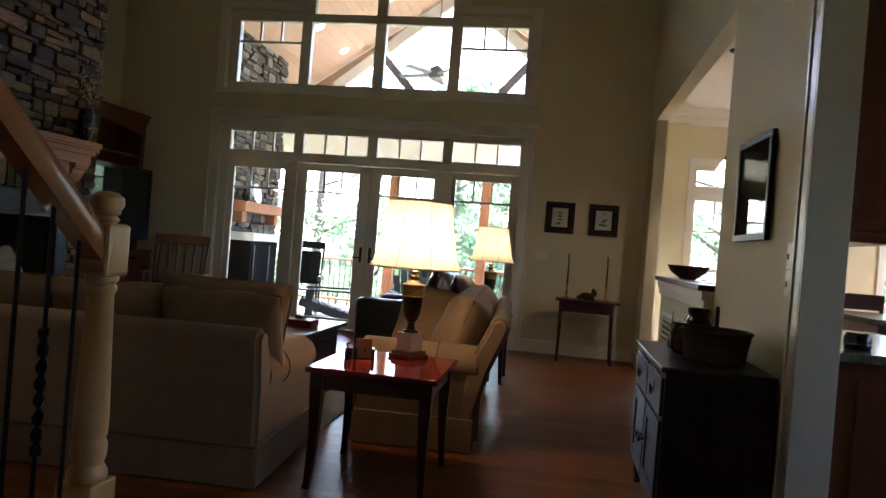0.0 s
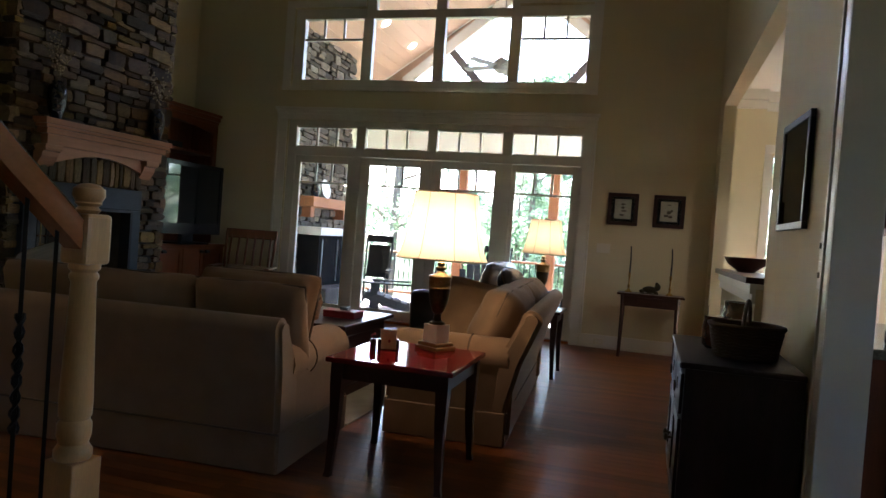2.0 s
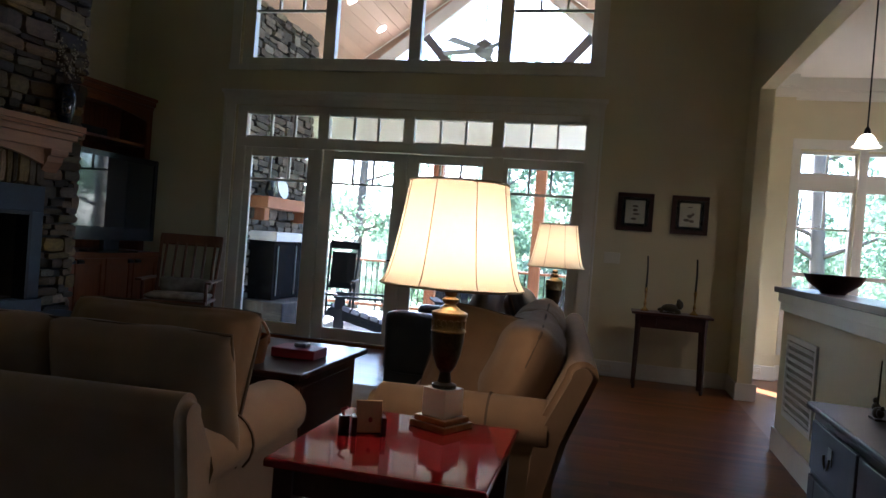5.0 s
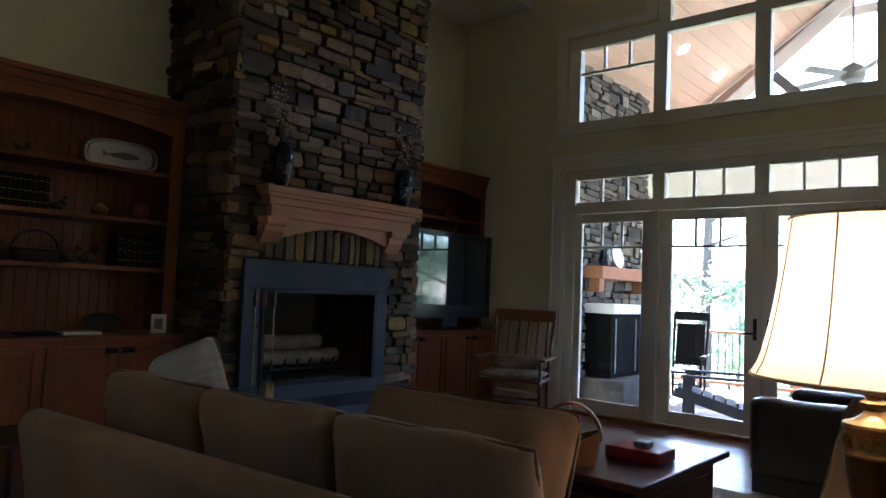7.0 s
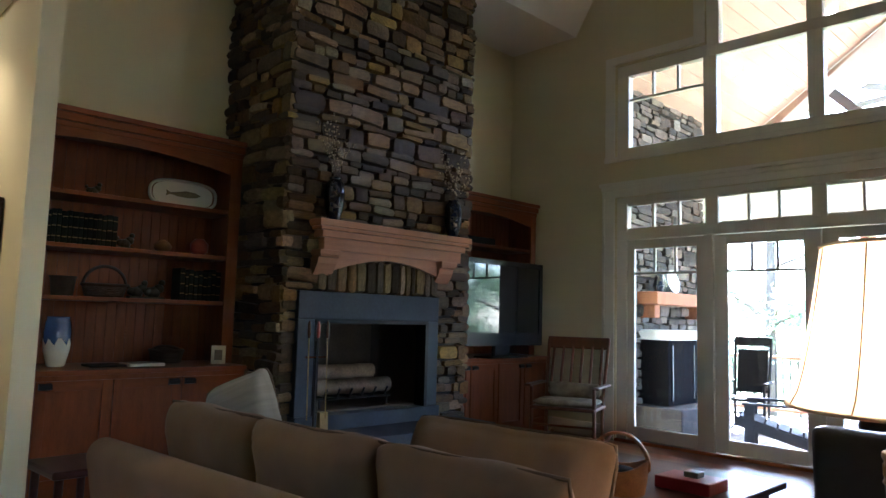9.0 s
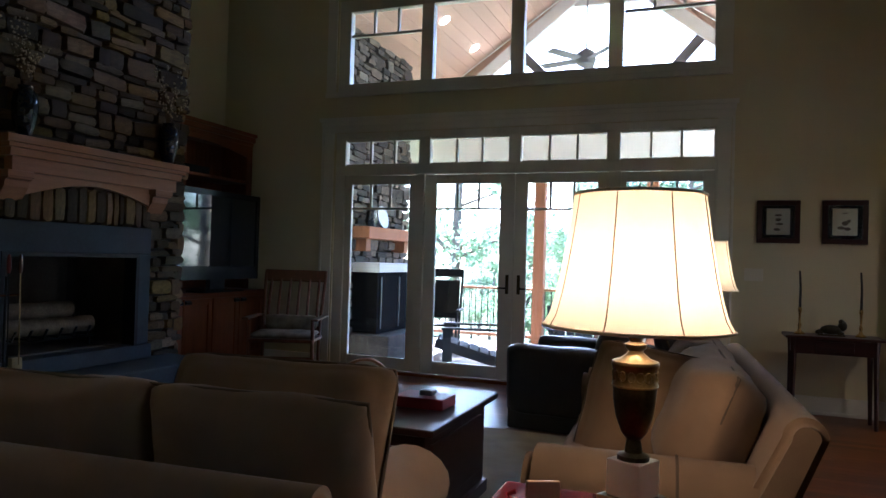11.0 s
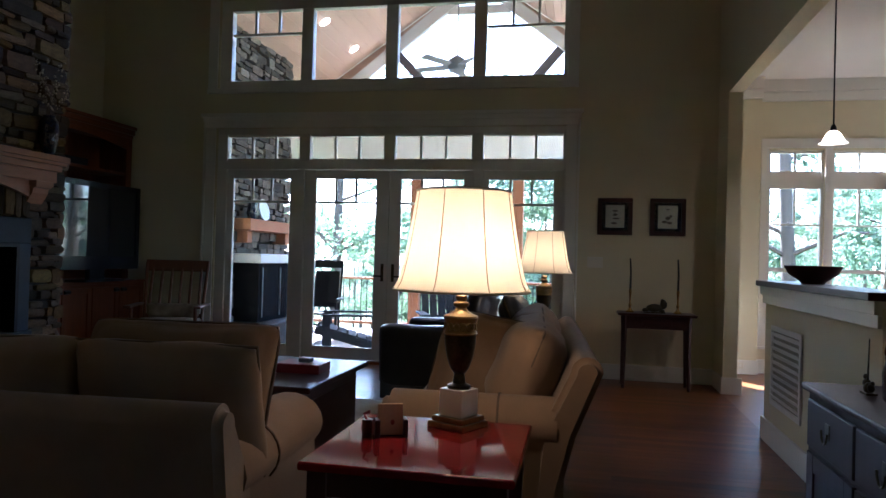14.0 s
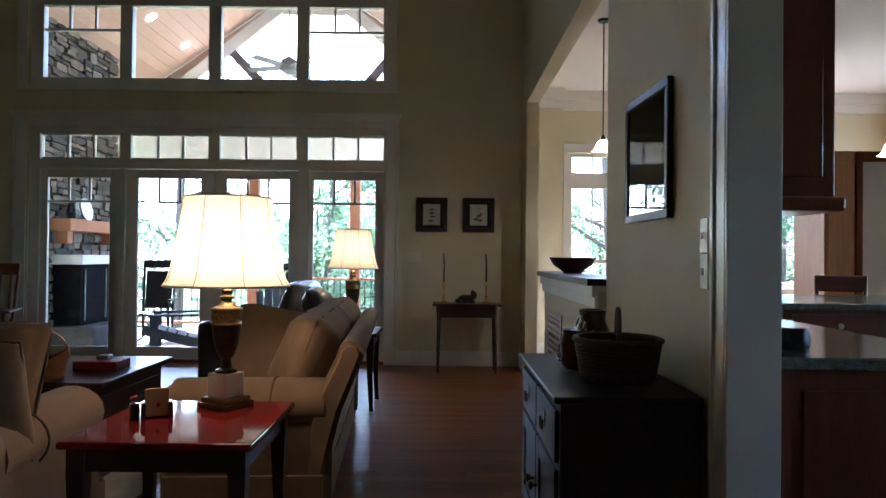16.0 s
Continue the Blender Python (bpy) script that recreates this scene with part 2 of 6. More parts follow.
def glass_material():
    m = bpy.data.materials.new("window_glass")
    m.use_nodes = True
    nt = m.node_tree
    nt.nodes.remove(nt.nodes["Principled BSDF"])
    t, g, f, mix = (nt.nodes.new(k) for k in ("ShaderNodeBsdfTransparent", "ShaderNodeBsdfGlossy", "ShaderNodeFresnel", "ShaderNodeMixShader"))
    t.inputs["Color"].default_value = (0.96, 0.98, 0.97, 1)
    g.inputs["Roughness"].default_value = 0.01
    f.inputs["IOR"].default_value = 1.45
    nt.links.new(f.outputs[0], mix.inputs[0])
    nt.links.new(t.outputs[0], mix.inputs[1])
    nt.links.new(g.outputs[0], mix.inputs[2])
    nt.links.new(mix.outputs[0], nt.nodes["Material Output"].inputs["Surface"])
    return m


GLASS = glass_material()


def shade_material(name, color):
    """Thin lamp-shade silk: part of the light goes through."""
    m = bpy.data.materials.new(name)
    m.use_nodes = True
    nt = m.node_tree
    b = nt.nodes["Principled BSDF"]
    b.inputs["Base Color"].default_value = (*color, 1)
    b.inputs["Roughness"].default_value = 0.9
    t, mix, n, bp = (nt.nodes.new(k) for k in ("ShaderNodeBsdfTranslucent", "ShaderNodeMixShader", "ShaderNodeTexNoise", "ShaderNodeBump"))
    n.inputs["Scale"].default_value = 260
    bp.inputs["Strength"].default_value, bp.inputs["Distance"].default_value = 0.15, 0.002
    nt.links.new(n.outputs["Fac"], bp.inputs["Height"])
    nt.links.new(bp.outputs["Normal"], b.inputs["Normal"])
    t.inputs["Color"].default_value = (*color, 1)
    mix.inputs[0].default_value = 0.6
    nt.links.new(b.outputs[0], mix.inputs[1])
    nt.links.new(t.outputs[0], mix.inputs[2])
    nt.links.new(mix.outputs[0], nt.nodes["Material Output"].inputs["Surface"])
    return m


SEAM = material("shade_braid", (0.42, 0.29, 0.15), 0.8, var=0.1, fine=200, bump=0.1)
BRAID = material("cream_shade_trim", (0.70, 0.60, 0.42), 0.8, var=0.08, fine=200, bump=0.1)
SHADE = shade_material("shade_silk", (0.88, 0.79, 0.60))
SHADE_WHITE = shade_material("frosted_glass_shade", (0.9, 0.86, 0.78))


def glow(name, color, strength):
    m = bpy.data.materials.new(name)
    m.use_nodes = True
    b = m.node_tree.nodes["Principled BSDF"]
    b.inputs["Emission Color"].default_value = (*color, 1)
    b.inputs["Emission Strength"].default_value = strength
    b.inputs["Base Color"].default_value = (*color, 1)
    return m


DOWNLIGHT = glow("downlight_bulb", (1.0, 0.88, 0.68), 1.5)


# ---- mesh helpers ----
def box(bm, x0, x1, y0, y1, z0, z1, bev=0.0):
    g = bmesh.ops.create_cube(bm, size=1.0)
    vs = g["verts"]
    bmesh.ops.scale(bm, vec=(x1 - x0, y1 - y0, z1 - z0), verts=vs)
    bmesh.ops.translate(bm, vec=((x0 + x1) / 2, (y0 + y1) / 2, (z0 + z1) / 2), verts=vs)
    if bev:
        es = list({e for v in vs for e in v.link_edges})
        bmesh.ops.bevel(bm, geom=es, offset=bev, segments=2, affect="EDGES", profile=0.5)
    return bm


def boxes(*rows, bev=0.0):
    bm = bmesh.new()
    for r in rows:
        box(bm, *r, bev=bev)
    return bm


def lathe(profile, seg=24, bm=None, at=(0, 0, 0)):
    """Turns (radius, height) pairs round the z axis."""
    bm = bm or bmesh.new()
    rings = []
    for r, z in profile:
        rings.append([bm.verts.new((at[0] + r * math.cos(2 * math.pi * k / seg), at[1] + r * math.sin(2 * math.pi * k / seg), at[2] + z)) for k in range(seg)])
    for a, b in zip(rings, rings[1:]):
        for k in range(seg):
            bm.faces.new((a[k], a[(k + 1) % seg], b[(k + 1) % seg], b[k]))
    bm.faces.new(list(reversed(rings[0])))
    bm.faces.new(rings[-1])
    return bm


def tube(points, radius, seg=8, bm=None, taper=1.0):
    """A round bar along a line of points."""
    bm = bm or bmesh.new()
    pts = [Vector(p) for p in points]
    rings, last = [], None
    for i, p in enumerate(pts):
        d = (pts[min(i + 1, len(pts) - 1)] - pts[max(i - 1, 0)]).normalized()
        ref = last if last is not None and abs(last.dot(d)) < 0.9 else (Vector((0, 0, 1)) if abs(d.z) < 0.9 else Vector((1, 0, 0)))
        u = (ref - d * ref.dot(d)).normalized()
        last = u
        v = d.cross(u)
        r = radius * (1 + (taper - 1) * i / max(1, len(pts) - 1))
        rings.append([bm.verts.new(p + r * (math.cos(2 * math.pi * k / seg) * u + math.sin(2 * math.pi * k / seg) * v)) for k in range(seg)])
    for a, b in zip(rings, rings[1:]):
        for k in range(seg):
            bm.faces.new((a[k], a[(k + 1) % seg], b[(k + 1) % seg], b[k]))
    bm.faces.new(list(reversed(rings[0])))
    bm.faces.new(rings[-1])
    return bm


def extrude(outline, axis, a, b, bm=None):
    """A prism from an outline of two coordinates, along axis 0, 1 or 2 from a to b."""
    bm = bm or bmesh.new()

    def put(p, w):
        q = list(p)
        q.insert(axis, w)
        return bm.verts.new(q)

    lo, hi = [put(p, a) for p in outline], [put(p, b) for p in outline]
    n = len(outline)
    for k in range(n):
        bm.faces.new((lo[k], lo[(k + 1) % n], hi[(k + 1) % n], hi[k]))
    bm.faces.new(list(reversed(lo)))
    bm.faces.new(hi)
    bmesh.ops.recalc_face_normals(bm, faces=bm.faces)
    return bm


def cushion(sx, sy, sz, n=9.0, crown=0.25, cuts=14, wobble=0.012, seed=0):
    """A stuffed cushion about the origin: square in plan with soft corners, full in the middle, thin at the seams."""
    bm = bmesh.new()
    bmesh.ops.create_cube(bm, size=2.0)
    bmesh.ops.subdivide_edges(bm, edges=list(bm.edges), cuts=cuts, use_grid_fill=True)
    for v in bm.verts:
        p = v.co.copy()
        k = (abs(p.x) ** n + abs(p.y) ** n) ** (1 / n) if max(abs(p.x), abs(p.y)) > 0 else 1
        m = max(abs(p.x), abs(p.y), 1e-6)
        x, y = p.x * m / k, p.y * m / k
        edge = m ** 3
        bulge = (1 - 0.12 * p.z * p.z * m ** 6) 
        z = p.z * (1 - crown * edge)
        q = Vector((x * bulge * sx / 2, y * bulge * sy / 2, z * sz / 2))
        w = noise.noise_vector(q * 5 + Vector((seed * 7.1, seed * 3.3, 0)))
        w2 = noise.noise_vector(q * 17 + Vector((seed * 1.7, 0, seed)))
        v.co = q + w * wobble + w2 * wobble * 0.35
    return bm


def part(name, bm, mat, parent=None, label="", smooth=None):
    """Links a bmesh as one mesh object, under a thing or a part."""
    me = bpy.data.meshes.new(name)
    bm.to_mesh(me)
    bm.free()
    me.materials.append(mat)
    if smooth is not None:
        me.shade_smooth()
        me.set_sharp_from_angle(angle=radians(smooth))
    ob = new(name, me)
    if parent:
        ob.parent = parent
    if label:
        ob["label"] = label
    return ob


def thing(name, label, category, at=(0, 0, 0), rz=0, group="", kind=""):
    ob = new(name)
    ob.matrix_world = pose(*at, 0, 0, rz)
    ob.empty_display_size = 0.1
    return tagged(ob, label, category, group, kind)


def solid(name, bm, mat, label, category="", kind="", group="", smooth=None, at=None, rz=0):
    ob = part(name, bm, mat, smooth=smooth)
    if at:
        ob.matrix_world = pose(*at, 0, 0, rz)
    return tagged(ob, label, category, group, kind)


def structure(name, bm, mat, label, smooth=None):
    return solid(name, bm, mat, label, "structure", "structure", smooth=smooth)


def turned(bm, m):
    bmesh.ops.transform(bm, matrix=m, verts=bm.verts)
    return bm


# ---- measures of the place ----
XL, XR, YW = -5.03, 2.16, 7.5      # left wall, right wall, window wall (inner faces)
YB = -4.0                           # back of the entrance hall
GLASS_X = [(-3.35, -2.46), (-2.31, -1.44), (-1.29, -0.43), (-0.28, 0.57)]

# ---- large structure ----
def window_wall():
    lo, hi = -3.48, 0.62
    wall = boxes((XL - 0.15, lo, YW, YW + 0.16, 0, 6.3), (hi, XR + 0.17, YW, YW + 0.16, 0, 6.3), (lo, hi, YW, YW + 0.16, 2.69, 3.16),
                 (lo, -2.42, YW, YW + 0.16, 4.22, 6.3), (-0.32, hi, YW, YW + 0.16, 4.22, 6.3), (-2.42, -0.32, YW, YW + 0.16, 5.35, 6.3))
    return structure("wall_north", wall, WALL, "tan painted wall round the tall windows and glazed doors")


window_wall()
structure("wall_west", boxes((XL - 0.15, XL, YB, YW, 0, 6.3)), WALL, "tan painted wall behind the chimney and bookcases")
SW = []
# partition between the great room and the side hall, ending in a square corner
PX, PY0, PY1 = -2.30, 1.325, 1.41
structure("wall_hall", boxes((XL, PX, PY0, PY1, 0, 6.3)), WALL, "tan painted partition wall ending beside the sofa")
# right wall: kitchen opening, solid piece, wide opening with half wall, post, header
right = boxes((XR, XR + 0.13, 1.61, 3.25, 0, 6.3), (XR, XR + 0.13, 7.0, YW, 0, 6.3), (XR, XR + 0.13, 3.25, 7.0, 2.90, 6.3),
              (XR, XR + 0.13, -2.6, 1.61, 2.75, 6.3), (XR, XR + 0.13, YB, -2.6, 0, 6.3))
structure("wall_east", right, WALL, "tan painted wall with openings to kitchen and breakfast room")
structure("half_wall", boxes((2.12, 2.30, 3.253, 5.27, 0, 1.06)), WALL, "tan half wall between great room and breakfast room")
ceil = extrude([(XL, 4.73), (-4.04, 4.73), (-3.25, 6.0), (0.4, 6.0), (1.17, 4.73), (XR, 4.73), (XR, 6.3), (XL, 6.3)], 1, YB, YW - 0.003)
structure("ceiling", ceil, CEIL, "cream vaulted tray ceiling with sloped sides")
structure("ceiling_hall", boxes((XL + 0.004, -1.45, 0.42, PY0 - 0.004, 2.78, 2.95)), CEIL, "cream ceiling of the side hall")
structure("wall_stair", boxes((XL + 0.004, -1.45, 0.30, 0.42, 0.0, 4.7)), WALL, "tan painted wall between side hall and stairs")

# kitchen and breakfast room shell
KX, KY = 7.0, 8.55
structure("floor_kitchen", boxes((XR + 0.0, KX, YB, KY, -0.12, -0.004)), KITCHEN_FLOOR, "brown wooden floor of kitchen and breakfast room")
structure("ceiling_kitchen", boxes((XR + 0.132, KX, YB, KY, 3.38, 3.5)), CEIL, "cream flat ceiling of the kitchen")


def wall_with_windows(axis, at, thick, lo, hi, height, wins):
    """A wall along x (axis 0) or y (axis 1) with rectangular window openings (a, b, sill, head)."""
    rows, x = [], lo
    for a, b, s, h in sorted(wins):
        rows += [(x, a, 0, height), (a, b, 0, s), (a, b, h, height)]
        x = b
    rows.append((x, hi, 0, height))
    bm = bmesh.new()
    for a, b, z0, z1 in rows:
        if axis == 0:
            box(bm, a, b, at, at + thick, z0, z1)
        else:
            box(bm, at, at + thick, a, b, z0, z1)
    return bm


BW = [(2.90, 3.50, 0.33, 2.58), (3.58, 4.18, 0.33, 2.58), (5.35, 6.35, 0.9, 2.4)]
structure("wall_breakfast", wall_with_windows(0, KY, 0.16, 2.78, KX, 3.5, BW), WALL_PALE, "pale yellow wall of the breakfast room")
structure("wall_breakfast_stub", boxes((XR, 2.78, 8.40, KY + 0.16, 0, 3.5), (XR, XR + 0.17, YW + 0.16, 7.74, 0, 3.5), (XR, XR + 0.17, 8.34, 8.40, 0, 3.5), (XR, XR + 0.17, 7.74, 8.34, 2.05, 3.5)), WALL_PALE, "pale yellow wall stub beside the breakfast window")
KW = [(3.75, 4.35, 1.0, 2.35), (6.9, 7.9, 0.5, 2.35), (-0.4, 1.6, 1.0, 2.35)]
structure("wall_kitchen_east", wall_with_windows(1, KX, 0.16, YB, KY + 0.16, 3.5, KW), WALL_PALE, "pale yellow kitchen wall with windows")

structure("wall_south", wall_with_windows(0, YB - 0.16, 0.16, XL - 0.15, 7.2, 6.3, SW), WALL, "tan painted wall of the entrance hall")
# unseen slabs added outside the south wall; the upper one blocks the sun
structure("front_porch_roof", boxes((-5.2, 7.2, YB - 3.4, YB - 0.163, 2.95, 3.15)), CREAM_BOARD, "cream roof of the covered front porch")
structure("front_porch_floor", boxes((-5.2, 7.2, YB - 3.4, YB - 0.163, -0.25, -0.1)), CREAM_BOARD, "pale floor of the covered front porch")
# floor: strips of oak running towards the windows
sub = boxes((XL, XR, YB, YW, -0.12, -0.012))
floor = structure("floor", sub, MORTAR, "reddish brown oak strip floor, glossy")

# ---- trims ----
def trim(name, label, *rows, bev=0.004, mat=TRIM):
    return structure(name, boxes(*rows, bev=bev), mat, label)


trim("baseboard_north", "cream baseboard", (0.74, XR - 0.002, YW - 0.018, YW - 0.001, 0.0, 0.16), (0.74, XR - 0.002, YW - 0.026, YW - 0.001, 0.0, 0.03), (XL + .5, -3.64, YW - 0.018, YW - 0.001, 0, 0.16))
trim("baseboard_east", "cream baseboard", (XR - 0.018, XR - 0.001, 1.73, 3.20, 0, 0.16), (XR - 0.018, XR - 0.001, 6.98, YW - 0.02, 0, 0.16), (XR - 0.018, XR + 0.172, 6.982, 6.999, 0, 0.16))
trim("baseboard_half_wall", "cream baseboard on the half wall", (2.102, 2.119, 3.26, 5.288, 0, 0.16), (2.102, 2.30, 5.271, 5.288, 0, 0.16))
trim("baseboard_breakfast", "cream baseboard", (XR + 0.172, 2.78, 8.382, 8.399, 0, 0.16), (2.781, 2.798, 8.40, KY, 0, 0.16), (2.80, KX, KY - 0.018, KY - 0.001, 0, 0.16))
trim("casing_kitchen_side", "cream casing board beside the kitchen opening", (XR - 0.022, XR - 0.001, 1.61, 1.684, 0, 2.749))
trim("casing_kitchen_bead", "cream outer bead of the kitchen casing", (XR - 0.030, XR - 0.001, 1.685, 1.71, 0, 2.749))
trim("casing_kitchen_jamb", "cream jamb lining the kitchen opening", (XR - 0.022, XR + 0.145, 1.590, 1.608, 0, 2.749))
trim("casing_kitchen_head", "cream head casing over the kitchen opening", (XR - 0.022, XR - 0.001, -2.6, 1.71, 2.75, 2.85))
trim("crown_breakfast", "cream crown moulding", (XR + 0.172, 2.785, 8.31, 8.399, 3.24, 3.379), (XR + 0.172, 2.785, 8.35, 8.399, 3.14, 3.24), (2.785, KX, KY - 0.09, KY - 0.001, 3.24, 3.379), (2.785, KX, KY - 0.05, KY - 0.001, 3.14, 3.24))
trim("crown_hall", "cream crown moulding in the side hall", (XL, PX - 0.01, PY0 - 0.08, PY0 - 0.005, 2.70, 2.778), (XL, PX - 0.01, PY0 - 0.05, PY0 - 0.005, 2.64, 2.70))
trim("baseboard_hall", "cream baseboard in the side hall", (XL, PX - 0.004, PY0 - 0.018, PY0 - 0.001, 0, 0.16))
trim("ledge", "dark-edged wooden ledge on the half wall", (2.06, 2.36, 3.26, 5.33, 1.092, 1.13), mat=MAHOGANY)
trim("ledge_moulding", "cream moulding under the ledge", (2.085, 2.335, 3.26, 5.30, 1.03, 1.092), (2.10, 2.32, 3.26, 5.285, 0.97, 1.03), mat=TRIM)


# ---- windows and doors of the window wall ----
def pane(parent, x0, x1, z0, z1, y):
    g = part("pane", boxes((x0, x1, y - 0.003, y + 0.003, z0, z1)), GLASS, parent)
    g.visible_shadow = False
    return g


def bars(parent, rows, mat=TRIM):
    for r in rows:
        part("muntin", boxes(r, bev=0.003), mat, parent)


def door_wall():
    y0, y1 = YW + 0.03, YW + 0.13
    win = thing("window_1", "cream framed wall of four glazed bays with transom lights", "window", kind="structure")
    frame_rows = [(-3.49, 0.63, y0, y1, 2.62, 2.695), (-3.49, 0.63, y0, y1, 2.21, 2.31)]
    for a, b in ((-3.49, -3.36), (-2.475, -2.375), (-0.395, -0.275), (0.585, 0.63)):
        frame_rows.append((a, b, y0, y1, 0.0, 2.21))
    for a, b in ((-3.49, -3.36), (-2.45, -2.32), (-1.43, -1.30), (-0.42, -0.29), (0.58, 0.63)):
        frame_rows.append((a, b, y0, y1, 2.31, 2.62))
    part("frame", boxes(*frame_rows, bev=0.004), TRIM, win)
    part("casing", boxes((-3.61, -3.49, YW - 0.022, YW - 0.001, 0, 2.69), (0.61, 0.73, YW - 0.022, YW - 0.001, 0, 2.69),
                         (-3.63, 0.75, YW - 0.026, YW - 0.001, 2.69, 2.77), (-3.65, 0.77, YW - 0.036, YW - 0.001, 2.77, 2.82), (-3.67, 0.79, YW - 0.055, YW - 0.001, 2.82, 2.86),
                         (-3.64, -3.615, YW - 0.032, YW - 0.001, 0, 2.77), (0.735, 0.76, YW - 0.032, YW - 0.001, 0, 2.77), bev=0.004), TRIM, win)
    for a, b in GLASS_X:
        pane(win, a, b, 2.335, 2.60, YW + 0.08)
        w = (b - a) / 3
        part("sash", boxes((a - 0.02, b + 0.02, YW + 0.05, YW + 0.11, 2.31, 2.338), (a - 0.02, b + 0.02, YW + 0.05, YW + 0.11, 2.595, 2.62), bev=0.003), TRIM, win)
        bars(win, [(a + w * k - 0.012, a + w * k + 0.012, YW + 0.055, YW + 0.105, 2.33, 2.60) for k in (1, 2)])
    leaves = [(-3.36, -2.475, -3.28, -2.56, False), (-2.37, -1.357, -2.24, -1.515, True), (-1.353, -0.395, -1.22, -0.50, True), (-0.275, 0.585, -0.22, 0.49, False)]
    for i, (a, b, g0, g1, swings) in enumerate(leaves):
        d = thing("door_%d" % (i + 1), "cream glazed french door with three small top lights" if swings else "cream fixed glazed side panel with three small top lights", "door", kind="structure")
        zb, zt = 0.035, 2.205
        ya, yb = YW + 0.055, YW + 0.10
        part("stile", boxes((a, g0, ya, yb, zb, zt), bev=0.004), TRIM, d)
        part("stile", boxes((g1, b, ya, yb, zb, zt), bev=0.004), TRIM, d)
        part("rail", boxes((g0, g1, ya + 0.001, yb - 0.001, zb, 0.17), bev=0.004), TRIM, d)
        part("rail", boxes((g0, g1, ya + 0.001, yb - 0.001, 2.105, zt), bev=0.004), TRIM, d)
        pane(d, g0, g1, 0.165, 2.11, YW + 0.078)
        w = (g1 - g0) / 3
        bars(d, [(g0, g1, ya + 0.008, yb - 0.008, 1.82, 1.845)] + [(g0 + w * k - 0.012, g0 + w * k + 0.012, ya + 0.008, yb - 0.008, 1.84, 2.11) for k in (1, 2)], TRIM)
        if swings:
            hx = b - 0.06 if i == 1 else a + 0.06
            part("handle_plate", boxes((hx - 0.017, hx + 0.017, ya - 0.008, ya, 0.94, 1.14), bev=0.003), BRONZE, d, "dark bronze handle plate")
            part("lever", tube([(hx, ya - 0.002, 1.0), (hx, ya - 0.05, 1.0), (hx + (-0.09 if i == 1 else 0.09), ya - 0.055, 1.0)], 0.009), BLACK_IRON, d, smooth=40)
    trim("threshold", "oak threshold under the glazed doors", (-3.49, 0.63, YW - 0.01, YW + 0.16, -0.004, 0.032), mat=RAIL_WOOD)


def upper_windows():
    y0, y1 = YW + 0.03, YW + 0.13
    win = thing("window_2", "cream framed high window of stepped panes", "window", kind="structure")
    rows = [(-3.49, 0.63, y0, y1, 3.15, 3.255), (-3.49, -2.42, y0, y1, 4.09, 4.23), (-0.32, 0.63, y0, y1, 4.09, 4.23), (-2.42, -0.32, y0, y1, 4.09, 4.20), (-2.43, -0.31, y0, y1, 5.27, 5.36)]
    for a, b in ((-3.49, -3.34), (-2.46, -2.32), (-1.44, -1.30), (-0.43, -0.29), (0.565, 0.63)):
        rows.append((a, b, y0, y1, 3.2555, 4.0895))
    for a, b in ((-2.43, -2.29), (-1.44, -1.30), (-0.43, -0.31)):
        rows.append((a, b, y0, y1, 4.2005, 5.2695))
    part("frame", boxes(*rows, bev=0.004), TRIM, win)
    ca, cb = YW - 0.022, YW - 0.001
    part("casing", boxes((-3.61, -3.49, ca, cb, 3.13, 4.24), (0.61, 0.73, ca, cb, 3.13, 4.24), (-3.61, 0.73, ca - 0.02, cb, 3.10, 3.155), (-3.61, -2.54, ca, cb, 4.24, 4.33), (-0.20, 0.73, ca, cb, 4.24, 4.33),
                         (-2.54, -2.42, ca, cb, 4.24, 5.36), (-0.32, -0.20, ca, cb, 4.24, 5.36), (-2.54, -0.20, ca, cb, 5.36, 5.46), bev=0.004), TRIM, win)
    for i, (a, b) in enumerate(GLASS_X):
        pane(win, a - 0.02, b + 0.02, 3.19, 4.10, YW + 0.08)
        if i in (0, 3):
            w = (b - a) / 3
            bars(win, [(a, b, YW + 0.055, YW + 0.105, 3.80, 3.825)] + [(a + w * k - 0.012, a + w * k + 0.012, YW + 0.055, YW + 0.105, 3.82, 4.10) for k in (1, 2)])
        else:
            pane(win, a - 0.02, b + 0.02, 4.19, 5.28, YW + 0.08)


door_wall()
upper_windows()


